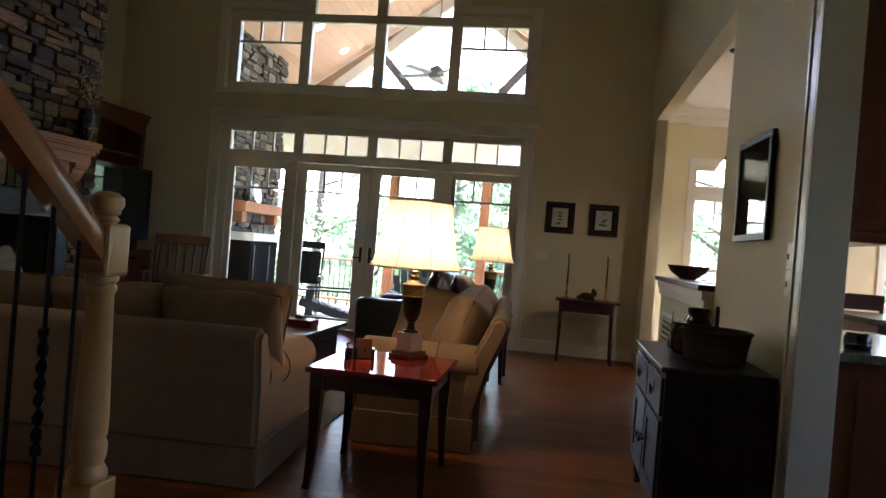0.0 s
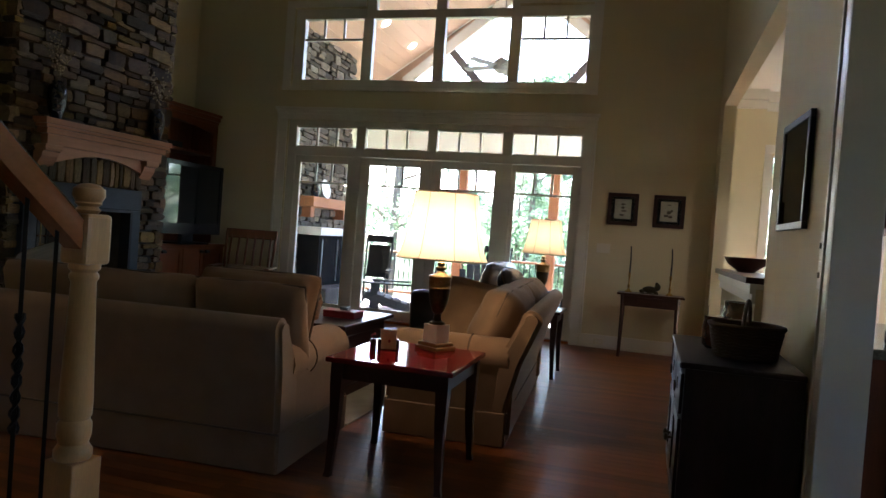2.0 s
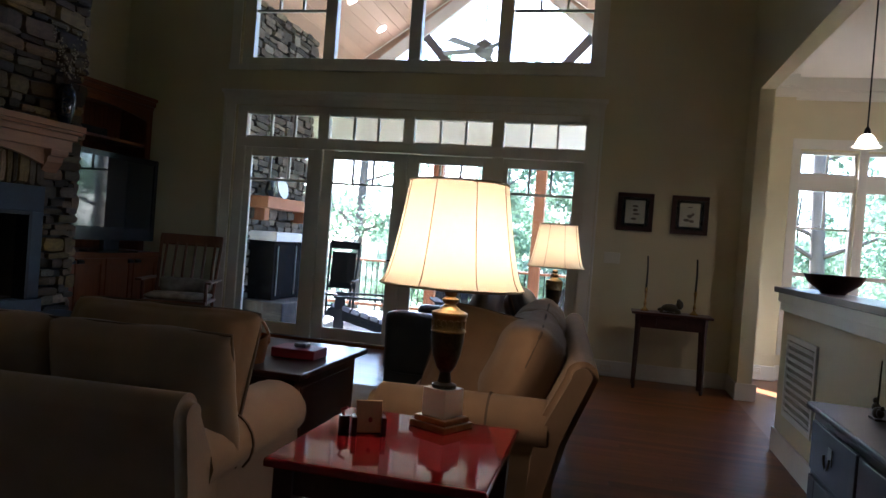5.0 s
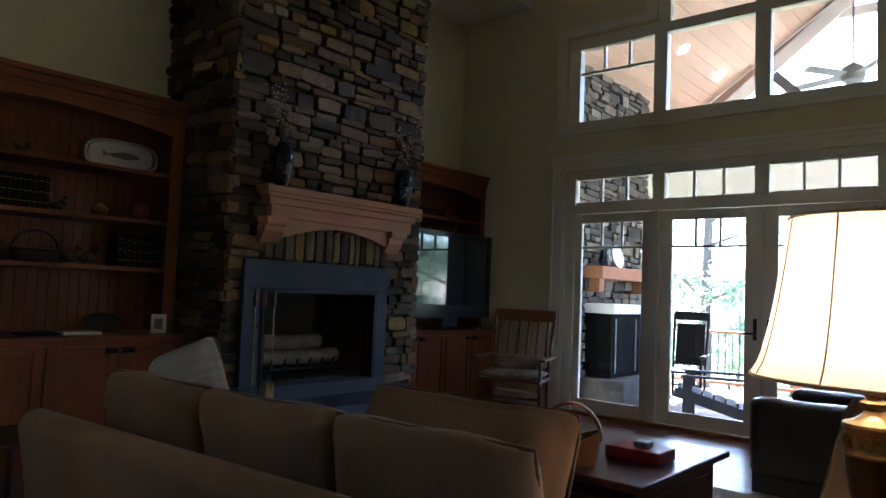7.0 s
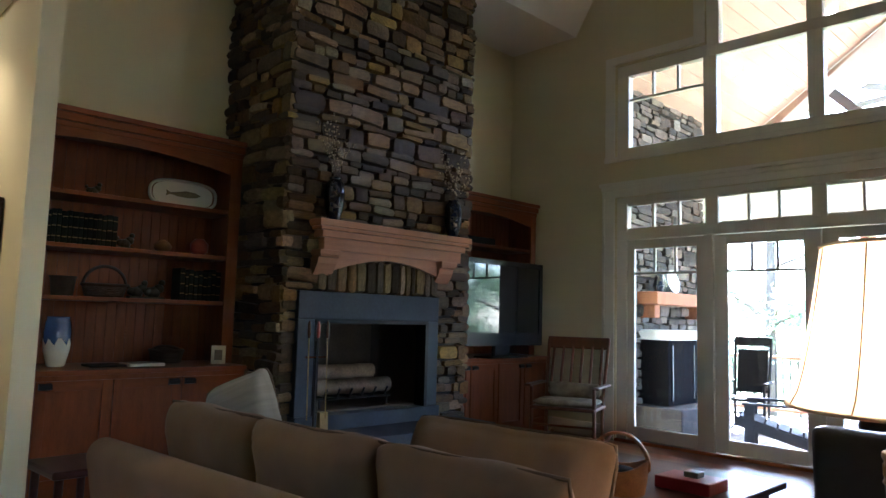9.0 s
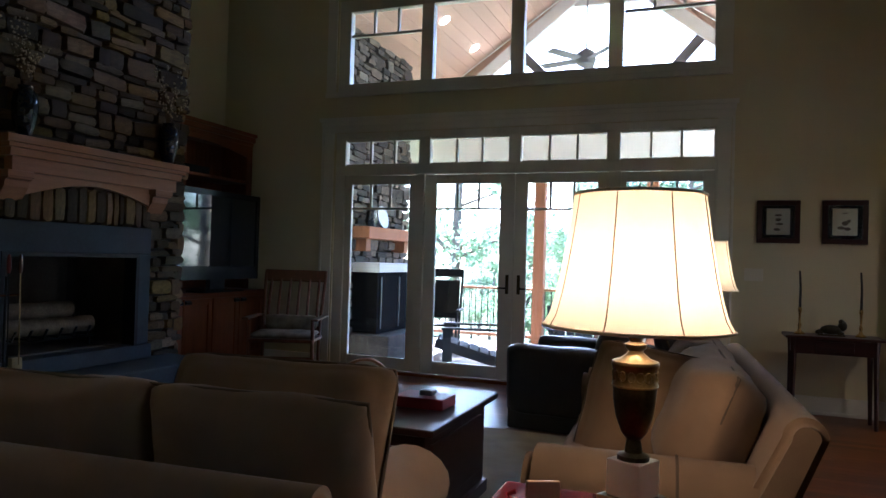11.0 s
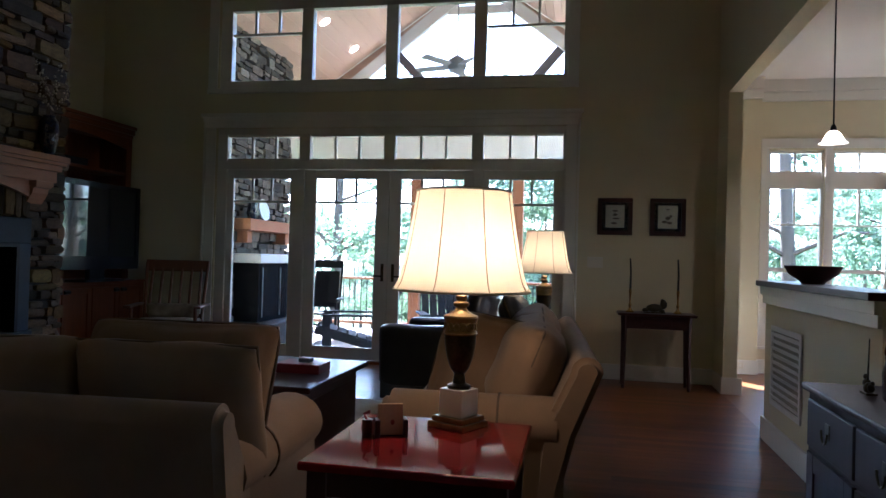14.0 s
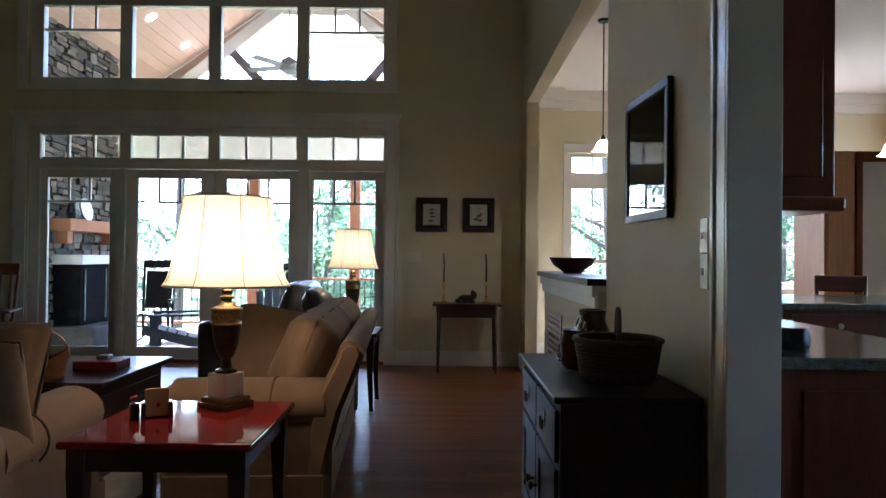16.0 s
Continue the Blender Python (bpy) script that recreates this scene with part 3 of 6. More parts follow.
# ---- breakfast and kitchen windows ----
def sash_window(name, axis, at, a, b, sill, head, split=True, cl=0.085, cr=0.085):
    """A cream window in a wall opening: frame, sashes, transom, muntins and panes. axis 0: along x at y=at; axis 1: along y at x=at."""
    w = thing(name, "cream sash window with muntins and transom light, bright outside", "window", kind="structure")

    def bx(rows, nm, mat=TRIM):
        bm = bmesh.new()
        for u0, u1, d0, d1, z0, z1 in rows:
            if axis == 0:
                box(bm, u0, u1, at + d0, at + d1, z0, z1, 0.003)
            else:
                box(bm, at + d0, at + d1, u0, u1, z0, z1, 0.003)
        return part(nm, bm, mat, w)

    bx([(a - cl, a + 0.0, -0.022, -0.001, sill - 0.02, head + 0.02), (b, b + cr, -0.022, -0.001, sill - 0.02, head + 0.02),
        (a - cl, b + cr, -0.026, -0.001, head + 0.02, head + 0.13)], "casing")
    bx([(a - cl, b + cr, -0.05, -0.001, sill - 0.05, sill - 0.02)], "sill")
    t = head - 0.40
    bx([(a, a + 0.03, 0.03, 0.12, sill, head), (b - 0.03, b, 0.03, 0.12, sill, head), (a, b, 0.03, 0.12, sill, sill + 0.05), (a, b, 0.03, 0.12, head - 0.03, head)], "frame")
    rows = [(a, b, 0.04, 0.11, t - 0.04, t + 0.16)] if split else []
    mid = sill + (t - sill) * 0.47
    rows.append((a, b, 0.045, 0.10, mid - 0.025, mid + 0.02))
    bx(rows, "rail")
    top = t - 0.04 if split else head
    bx([((a + b) / 2 - 0.011, (a + b) / 2 + 0.011, 0.055, 0.09, top - 0.42, head), (a, b, 0.055, 0.09, top - 0.43, top - 0.41)], "muntin")
    g = bx([(a, b, 0.07, 0.076, sill, head)], "pane", GLASS)
    g.visible_shadow = False


for i, (a, b, s, h) in enumerate(BW):
    sash_window("window_%d" % (i + 3), 0, KY, a, b, s, h, i < 2, 0.04 if i == 1 else 0.085, 0.04 if i == 0 else 0.085)
for i, (a, b, s, h) in enumerate(KW):
    sash_window("window_%d" % (i + 6), 1, KX, a, b, s, h, False)


# unseen door, added so that the sun throws a patch on the breakfast floor
def sun_patch_door():
    d = thing("door_5", "cream glazed door from breakfast room to porch", "door", kind="structure")
    x0, x1 = XR + 0.06, XR + 0.105
    part("stile", boxes((x0, x1, 7.745, 7.85, 0.01, 2.045), bev=0.004), TRIM, d)
    part("stile", boxes((x0, x1, 8.23, 8.335, 0.01, 2.045), bev=0.004), TRIM, d)
    part("rail", boxes((x0, x1, 7.851, 8.229, 0.01, 0.22), bev=0.004), TRIM, d)
    part("rail", boxes((x0, x1, 7.851, 8.229, 1.93, 2.045), bev=0.004), TRIM, d)
    g = part("pane", boxes((x0 + 0.02, x0 + 0.026, 7.85, 8.23, 0.22, 1.93)), GLASS, d)
    g.visible_shadow = False


sun_patch_door()


# ---- porch ----
PZ = -0.10  # porch deck level
PYE = 12.0  # gable end of the porch
RIDGE_X, RIDGE_Z, SLOPE = -1.07, 6.25, 0.70


def porch():
    structure("porch_floor", boxes((-5.2, 3.4, YW + 0.163, PYE + 0.15, PZ - 0.2, PZ - 0.03)), DECK, "grey weathered porch deck base")
    for side in (-1, 1):
        n, run = 30, 4.4
        for k in range(n):
            u0, u1 = run * k / n + 0.001, run * (k + 1) / n - 0.004
            if side > 0 and u0 > 3.2:
                continue
            o = [(RIDGE_X + side * u0, RIDGE_Z - SLOPE * u0), (RIDGE_X + side * u1, RIDGE_Z - SLOPE * u1), (RIDGE_X + side * u1, RIDGE_Z - SLOPE * u1 + 0.03), (RIDGE_X + side * u0, RIDGE_Z - SLOPE * u0 + 0.03)]
            PORCH_BOARDS.append((o, YW + 0.17, PYE))
        o = [(RIDGE_X, RIDGE_Z + 0.035), (RIDGE_X + side * (4.6 if side < 0 else 3.1), RIDGE_Z - SLOPE * (4.6 if side < 0 else 3.1) + 0.035), (RIDGE_X + side * (4.6 if side < 0 else 3.1), RIDGE_Z - SLOPE * (4.6 if side < 0 else 3.1) + 0.2), (RIDGE_X, RIDGE_Z + 0.2)]
        structure("porch_roof_%d" % (1 if side < 0 else 2), extrude(o, 1, YW + 0.165, PYE + 0.5), CREAM_BOARD, "porch roof deck above the pine boards")
    # gable end: pine infill above the pale rakes, open below
    def slab(points, y0, y1, name, mat, label):
        structure(name, extrude(points, 1, y0, y1), mat, label)
    ap = (RIDGE_X, 6.07)
    slab([(-3.5, 4.14), (ap[0], ap[1]), (ap[0], RIDGE_Z - 0.01), (-4.6, RIDGE_Z - SLOPE * 3.53), (-4.6, 3.5)], PYE + 0.02, PYE + 0.08, "gable_infill_1", PINE, "pine boarded gable infill")
    slab([(1.36, 4.14), (ap[0], ap[1]), (ap[0], RIDGE_Z - 0.01), (2.05, RIDGE_Z - SLOPE * 3.12), (2.05, 3.95)], PYE + 0.02, PYE + 0.08, "gable_infill_2", PINE, "pine boarded gable infill")
    truss = thing("gable_truss", "pale timber gable truss with crossed braces", "truss", kind="structure")
    for nm, p, q, w, deep, mat in (("rake", (-3.45, 4.21), (-1.07, 6.11), 0.10, 0.10, TRUSS), ("rake", (1.31, 4.21), (-1.07, 6.11), 0.10, 0.10, TRUSS),
                                   ("brace", (-2.60, 4.92), (-1.80, 4.08), 0.075, 0.06, BRACE), ("brace", (0.42, 4.92), (-0.30, 4.08), 0.075, 0.06, BRACE), ("collar", (-1.62, 5.58), (-0.52, 5.58), 0.07, 0.075, TRUSS)):
        d = Vector((q[0] - p[0], q[1] - p[1])).normalized()
        nrm = Vector((-d.y, d.x)) * w
        o = [(p[0] - nrm.x, p[1] - nrm.y), (q[0] - nrm.x, q[1] - nrm.y), (q[0] + nrm.x, q[1] + nrm.y), (p[0] + nrm.x, p[1] + nrm.y)]
        part(nm, extrude(o, 1, PYE - deep, PYE + deep * 0.15), mat, truss)
    trim("porch_beam", "cream painted beam over the porch opening", (-5.2, 2.2, PYE - 0.05, PYE + 0.15, 2.75, 4.13), mat=CREAM_BOARD)
    for x in (-5.0, -2.1, -0.30, 2.05):
        solid("porch_post", boxes((x - 0.09, x + 0.09, PYE - 0.09, PYE + 0.09, PZ - 0.03, 2.748), bev=0.008), CEDAR, "reddish cedar porch post", "post", group="porch posts")
    # railing
    r = thing("porch_railing", "cedar porch railing with black metal balusters", "railing")
    part("top_rail", boxes((-4.9, -2.2, PYE - 0.06, PYE + 0.06, 0.80, 0.84), (-2.0, -0.4, PYE - 0.06, PYE + 0.06, 0.80, 0.84), (-0.2, 3.1, PYE - 0.06, PYE + 0.06, 0.80, 0.84), bev=0.005), CEDAR, r)
    part("bottom_rail", boxes((-4.9, -2.2, PYE - 0.03, PYE + 0.03, 0.0, 0.05), (-2.0, -0.4, PYE - 0.03, PYE + 0.03, 0.0, 0.05), (-0.2, 3.1, PYE - 0.03, PYE + 0.03, 0.0, 0.05), bev=0.004), CEDAR, r)
    me = None
    x = -4.85
    while x < 3.1:
        if me is None:
            ob = part("baluster", tube([(0, 0, 0.05), (0, 0, 0.80)], 0.009, 6), BLACK_IRON, r)
            me = ob.data
        else:
            ob = new("baluster", me)
            ob.parent = r
        ob.location = (x, PYE, 0)
        x += 0.11
    for x, y in ((-3.15, 10.0), (-3.15, 8.6), (-3.15, 11.4), (-2.1, 9.0), (-2.1, 10.6)):
        z = RIDGE_Z - SLOPE * abs(x - RIDGE_X)
        a = math.degrees(math.atan(SLOPE))
        d = solid("downlight", turned(lathe([(0.085, 0.0), (0.085, 0.012), (0.06, 0.012), (0.055, 0.004)], 20), Matrix.Rotation(math.pi, 4, "X")), DOWNLIGHT, "round lit downlight in the pine ceiling", "downlight", group="porch downlights")
        d.matrix_world = pose(x, y, z - 0.003, 0, -a, 0)
    fan = thing("ceiling_fan", "porch ceiling fan on a long rod, painted pale for sky glare", "ceiling fan", (RIDGE_X, 10.0, 4.05))
    part("rod", tube([(0, 0, 0.1), (0, 0, RIDGE_Z - 4.08)], 0.012), FAN_WASHED, fan)
    part("motor", lathe([(0.03, 0.16), (0.12, 0.10), (0.14, 0.02), (0.12, -0.06), (0.05, -0.10), (0.01, -0.12)], 24), FAN_WASHED, fan, smooth=40)
    for k in range(5):
        bl = part("blade", turned(boxes((0.14, 0.68, -0.07, 0.07, 0.0, 0.012), bev=0.004), Matrix.Rotation(radians(12), 4, "X")), FAN_WASHED, fan)
        bl.rotation_euler = (0, 0, radians(72 * k + 20))


PORCH_BOARDS = []
porch()


def rocker(name, label, mat, at, rz, width=0.58, tall=1.12, slats=7, cushioned=None, woven=False):
    """A wooden rocking chair that faces its own -y."""
    c = thing(name, label, "rocking chair", at, rz)
    w = width / 2
    for s in (-1, 1):
        pts = [(s * w * 0.92, -0.42 + 0.94 * k / 10, 0.018 + 0.20 * (k / 10 - 0.45) ** 2) for k in range(11)]
        part("runner", tube(pts, 0.018, 8), mat, c, smooth=50)
        part("front_leg", tube([(s * w * 0.92, -0.22, 0.035), (s * w * 0.92, -0.23, 0.20), (s * w * 0.92, -0.24, 0.62)], 0.019, 10), mat, c, smooth=50)
        part("back_post", tube([(s * w * 0.86, 0.22, 0.03), (s * w * 0.86, 0.22, 0.42), (s * w * 0.9, 0.30, 0.75), (s * w * 0.94, 0.40, tall)], 0.019, 10), mat, c, smooth=50)
        part("arm", boxes((s * w - 0.035, s * w + 0.035, -0.30, 0.27, 0.62, 0.645), bev=0.01), mat, c)
    part("crest", turned(boxes((-w * 0.98, w * 0.98, -0.014, 0.014, -0.06, 0.07), bev=0.012), pose(0, 0.395, tall - 0.03, -12)), mat, c)
    part("lower_rail", turned(boxes((-w * 0.86, w * 0.86, -0.012, 0.012, -0.02, 0.025), bev=0.006), pose(0, 0.235, 0.50, -12)), mat, c)
    if woven:
        part("back_panel", turned(boxes((-w * 0.78, w * 0.78, -0.008, 0.008, -0.28, 0.28), bev=0.004), pose(0, 0.315, 0.79, -14)), mat, c, "tightly woven dark back panel")
    else:
        for k in range(slats):
            x = -w * 0.75 + 1.5 * w * k / (slats - 1)
            part("slat", tube([(x, 0.235, 0.51), (x, 0.29, 0.75), (x, 0.385, tall - 0.06)], 0.016, 8), mat, c, smooth=50)
    part("seat", boxes((-w * 0.95, w * 0.95, -0.27, 0.25, 0.395, 0.43), bev=0.012), mat, c)
    part("stretcher", tube([(-w * 0.92, -0.22, 0.24), (w * 0.92, -0.22, 0.24)], 0.012), mat, c)
    if cushioned:
        cu = part("seat_cushion", cushion(width * 0.92, 0.46, 0.07, seed=3, cuts=8), cushioned, c, "patchwork print seat cushion", smooth=60)
        cu.location = (0, -0.01, 0.462)
        bc = part("back_cushion", cushion(width * 0.8, 0.16, 0.05, seed=4, cuts=6), cushioned, c, "patchwork print cushion", smooth=60)
        bc.matrix_local = pose(0, 0.235, 0.56, 78)
    return c


rocker("rocking_chair", "brown maple spindle-back rocking chair with patchwork cushion", MAPLE_ROCKER, (-3.55, 6.72, 0.0), 20, 0.70, 1.08, 6, CALICO)
rocker("porch_rocker", "black rocking chair with woven back on the porch", DARK_WOOD_CHAIR, (-3.17, 10.35, PZ), 12, 0.50, 1.20, 5, None, True)
rocker("porch_rocker", "black rocking chair with woven back on the porch", DARK_WOOD_CHAIR, (-1.25, 10.9, PZ), -15, 0.58, 1.16, 5, None, True)


def adirondack(at, rz):
    """A slatted garden armchair that faces its own -y."""
    c = thing("adirondack_chair", "grey slatted adirondack chair on the porch", "garden chair", at, rz, group="porch adirondack chairs")
    for s in (-1, 1):
        part("arm", boxes((s * 0.34 - 0.06, s * 0.34 + 0.06, -0.36, 0.36, 0.54, 0.565), bev=0.006), GREY_CHAIR, c)
        part("front_leg", boxes((s * 0.31 - 0.02, s * 0.31 + 0.02, -0.34, -0.24, 0.0, 0.54), bev=0.004), GREY_CHAIR, c)
        part("side_rail", turned(boxes((s * 0.28 - 0.015, s * 0.28 + 0.015, -0.45, 0.55, -0.05, 0.05), bev=0.004), pose(0, 0, 0.24, -16)), GREY_CHAIR, c)
    for k in range(6):
        part("seat_slat", turned(boxes((-0.29, 0.29, -0.42 + k * 0.13, -0.31 + k * 0.13, 0.05, 0.07), bev=0.004), pose(0, 0, 0.24, -16)), GREY_CHAIR, c)
    for k in range(5):
        x = -0.24 + k * 0.12
        h = 0.86 - 0.09 * abs(k - 2) ** 1.5 / 1.4
        part("back_slat", turned(boxes((x - 0.052, x + 0.052, -0.01, 0.01, 0.0, h), bev=0.005), pose(0, 0.33, 0.19, -27)), GREY_CHAIR, c)
    return c


adirondack((-2.2, 8.78, PZ), -72)
adirondack((-1.0, 9.4, PZ), 20)
adirondack((0.2, 9.6, PZ), -30)


# ---- stone work ----
def stone_mesh(seed, mat):
    rng = random.Random(seed)
    bm = bmesh.new()
    bmesh.ops.create_cube(bm, size=1.0)
    bmesh.ops.subdivide_edges(bm, edges=list(bm.edges), cuts=1, use_grid_fill=True)
    for v in bm.verts:
        p = v.co
        k = sum(abs(c) > 0.4 for c in p)
        s = {3: 0.86, 2: 0.96, 1: 1.0}.get(k, 1.0)
        v.co = Vector((p.x * (1.05 if k < 2 else s), p.y * s * rng.uniform(0.93, 1.04), p.z * s * rng.uniform(0.9, 1.05))) + Vector((rng.uniform(-0.04, 0.06), rng.uniform(-0.02, 0.02), rng.uniform(-0.04, 0.04)))
    me = bpy.data.meshes.new("stone")
    bm.to_mesh(me)
    bm.free()
    me.materials.append(mat)
    me.shade_smooth()
    me.set_sharp_from_angle(angle=radians(50))
    return me


STONES = [stone_mesh(k, STONE) for k in range(14)]
PORCH_STONES = [stone_mesh(k, STONE_GREY) for k in range(40, 50)]


def courses(u0, u1, z0, z1, rng, hole=None, mean=0.22):
    """Random ledge-stone courses: (u centre, z centre, width, height), leaving out a hole (u0, u1, z0, z1)."""
    out, z = [], z0
    while z < z1 - 0.03:
        h = min(rng.choice((0.055, 0.07, 0.085, 0.105, 0.14)), z1 - z)
        u = u0
        while u < u1 - 0.02:
            w = min(rng.uniform(0.5, 1.6) * mean * (1.15 if h > 0.1 else 0.9), u1 - u)
            if u1 - u - w < 0.09:
                w = u1 - u
            if rng.random() < 0.22 and h > 0.13 and w > 0.16:
                parts = [(u, z, w, h * 0.52), (u, z + h * 0.52, w, h * 0.48)]
            else:
                parts = [(u, z, w, h)]
            for a, b, c, d in parts:
                if hole and a + c > hole[0] + 0.02 and a < hole[1] - 0.02 and b + d > hole[2] + 0.02 and b < hole[3] - 0.02:
                    # keep the pieces beside the hole
                    for p, q in ((a, min(a + c, hole[0])), (max(a, hole[1]), a + c)):
                        if q - p > 0.05:
                            out.append(((p + q) / 2, b + d / 2, q - p, d))
                else:
                    out.append((a + c / 2, b + d / 2, c, d))
            u += w
        z += h
    return out


def uneven(rng, w, h):
    """A stone's own tilt, shift and depth in its bed."""
    return (Matrix.Translation((0, rng.uniform(-0.012, 0.012), rng.uniform(-0.014, 0.014))) @ Matrix.Rotation(radians(rng.uniform(-4, 4)), 4, "X")
            @ Matrix.Diagonal((rng.uniform(0.05, 0.13), (w - 0.006) * rng.uniform(0.92, 1.04), (h - 0.004) * rng.uniform(0.84, 1.16), 1)))


def lay_stones(parent, rows, place, rng, limit, stuff_name, near, meshes, joined):
    """Stones as parts (those passing near()), the others joined into one mesh of kind stuff."""
    picked, rest = [], []
    for r in rows:
        (picked if near(r) and len(picked) < limit else rest).append(r)
    for u, z, w, h in picked:
        ob = new("stone", rng.choice(meshes))
        ob.parent = parent
        ob.matrix_local = place(u, z) @ uneven(rng, w, h)
    if rest:
        vs, fs = [], []
        for u, z, w, h in rest:
            me = rng.choice(meshes)
            m = place(u, z) @ uneven(rng, w, h)
            n = len(vs)
            vs += [m @ v.co for v in me.vertices]
            fs += [[n + i for i in p.vertices] for p in me.polygons]
        me = bpy.data.meshes.new(stuff_name)
        me.from_pydata(vs, [], fs)
        me.materials.append(joined)
        me.shade_smooth()
        me.set_sharp_from_angle(angle=radians(50))
        ob = new(stuff_name, me)
        ob.parent = parent
        ob["kind"] = "stuff"


def island_stone(source):
    """The same stone for the joined pieces, tinted piece by piece."""
    m = source.copy()
    m.name = source.name + "_joined"
    nt = m.node_tree
    oi = next(n for n in nt.nodes if n.bl_idname == "ShaderNodeObjectInfo")
    to = [l.to_socket for l in oi.outputs["Random"].links]
    g = nt.nodes.new("ShaderNodeNewGeometry")
    for s in to:
        nt.links.new(g.outputs["Random Per Island"], s)
    return m


STONE_REST = island_stone(STONE)
PORCH_REST = island_stone(STONE_GREY)


# ---- sofas ----
def sofa(name, label, at, rz, length, depth=0.95, seats=3, back_z=0.78, thick=0.20, lean=12, cz=0.70, cy=0.30, crown=0.38, flare=0.03):
    """A skirted sofa with rolled arms and loose cushions, back along y=0, facing +y, from x=0 to length."""
    s = thing(name, label, "sofa", at, rz)
    L, D = length, depth
    # frame under the seat, flared back slab with a rounded top, and rolled arms
    base = extrude([(0.16, 0.02), (0.16, 0.40), (D - 0.06, 0.40), (D - 0.03, 0.36), (D - 0.03, 0.02)], 0, 0.14, L - 0.14)
    part("body", base, SOFA, s, smooth=40)
    th = 0.066
    top = [(-0.02 + th + th * math.cos(radians(q)), back_z - th + th * math.sin(radians(q))) for q in range(180, -1, -18)]
    back = extrude([(flare, 0.05), (flare * 0.95, 0.24), (flare * 0.55, 0.50)] + top + [(0.24, 0.50), (0.28, 0.05)], 0, 0.006, L - 0.006)
    bmesh.ops.bevel(back, geom=[e for e in back.edges if abs(e.verts[0].co.x - e.verts[1].co.x) < 1e-4], offset=0.025, segments=3, affect="EDGES", clamp_overlap=True)
    part("back", back, SOFA, s, smooth=50)
    for x0, sgn in ((0.14, -1), (L - 0.14, 1)):
        roll = [(x0 + 0.145 * math.cos(radians(q)), 0.525 + 0.118 * math.sin(radians(q))) for q in range(-40, 221, 20)]
        arm = extrude([(x0 - (0.136 if sgn < 0 else 0.10), 0.04), (x0 + (0.10 if sgn < 0 else 0.136), 0.04)] + roll, 1, 0.13, D)
        bmesh.ops.bevel(arm, geom=[e for e in arm.edges if abs(e.verts[0].co.y - e.verts[1].co.y) < 1e-4], offset=0.035, segments=4, affect="EDGES", clamp_overlap=True)
        a = part("arm", arm, SOFA, s, smooth=50)
        for yy in (D * 0.45,):
            part("arm_piping", tube([(x0 + 0.147 * math.cos(radians(q)), yy, 0.525 + 0.120 * math.sin(radians(q))) for q in range(-40, 221, 15)], 0.0055, 6), PIPING, a, smooth=60)
    # skirt in pleated panels to the floor
    for nm, row in (("skirt", (0.005, L - 0.005, flare - 0.008, flare + 0.010, 0.006, 0.20)), ("skirt", (0.005, L - 0.005, D - 0.022, D - 0.004, 0.006, 0.22)), ("skirt", (-0.004, 0.012, flare, D - 0.01, 0.006, 0.21)), ("skirt", (L - 0.012, L + 0.004, flare, D - 0.01, 0.006, 0.21))):
        part(nm, boxes(row, bev=0.005), SOFA, s)
    part("welt", tube([(0, flare - 0.008, 0.205), (L, flare - 0.008, 0.205)], 0.006, 6), PIPING, s)
    w = (L - 0.52) / seats
    for k in range(seats):
        x = 0.26 + w * (k + 0.5)
        c = part("seat_cushion", cushion(w - 0.01, D - 0.32, 0.17, 12, 0.18, 10, 0.006, k), SOFA, s, smooth=60)
        c.location = (x, 0.27 + (D - 0.32) / 2, 0.47)
        bw = (L - 0.20) / seats
        bc = 0.18 + bw * (k + 0.5)
        b = part("back_cushion", cushion(bw + 0.03, 0.46, thick, 22, crown, 14, 0.014, k + 9), SOFA, s, smooth=60)
        hw, hh = (bw + 0.03) / 2, 0.23
        edge = [(-hw, -hh, 0), (hw, -hh, 0), (hw, hh, 0), (-hw, hh, 0), (-hw, -hh, 0)]
        part("cushion_piping", tube([Vector(p).lerp(Vector(q), f / 6) * 0.985 for p, q in zip(edge, edge[1:]) for f in range(6)] + [Vector(edge[0]) * 0.985], 0.006, 6), PIPING, b, smooth=60)
        b.matrix_local = pose(bc, cy, cz, 90 + lean, 0, 0)
    return s


sofa("sofa", "taupe fabric three-seat sofa with loose back cushions and skirt", (-2.22, 1.60, 0), 3.6, 2.04, 0.98, 3)
sofa("sofa", "taupe fabric sofa with rolled arms seen end-on", (0.90, 2.80, 0), 93.6, 2.22, 0.92, 2, 0.835, 0.34, 20, 0.70, 0.30, 0.50, 0.16)


def pillow(name, label, sx, sy, sz, mat, m, seed, square=4.5):
    p = solid(name, cushion(sx, sy, sz, square, 0.62, 14, 0.014, seed), mat, label, "pillow", smooth=60)
    p.matrix_world = m
    n = 40
    ring = []
    for k in range(n):
        a = 2 * math.pi * k / n
        c, s = math.cos(a), math.sin(a)
        r = (abs(c) ** square + abs(s) ** square) ** (-1 / square)
        ring.append((r * c * sx / 2 * 1.005, r * s * sy / 2 * 1.005, 0.0))
    part("piping", tube(ring + ring[:2], 0.006, 6), PIPING, p, smooth=60)
    return p


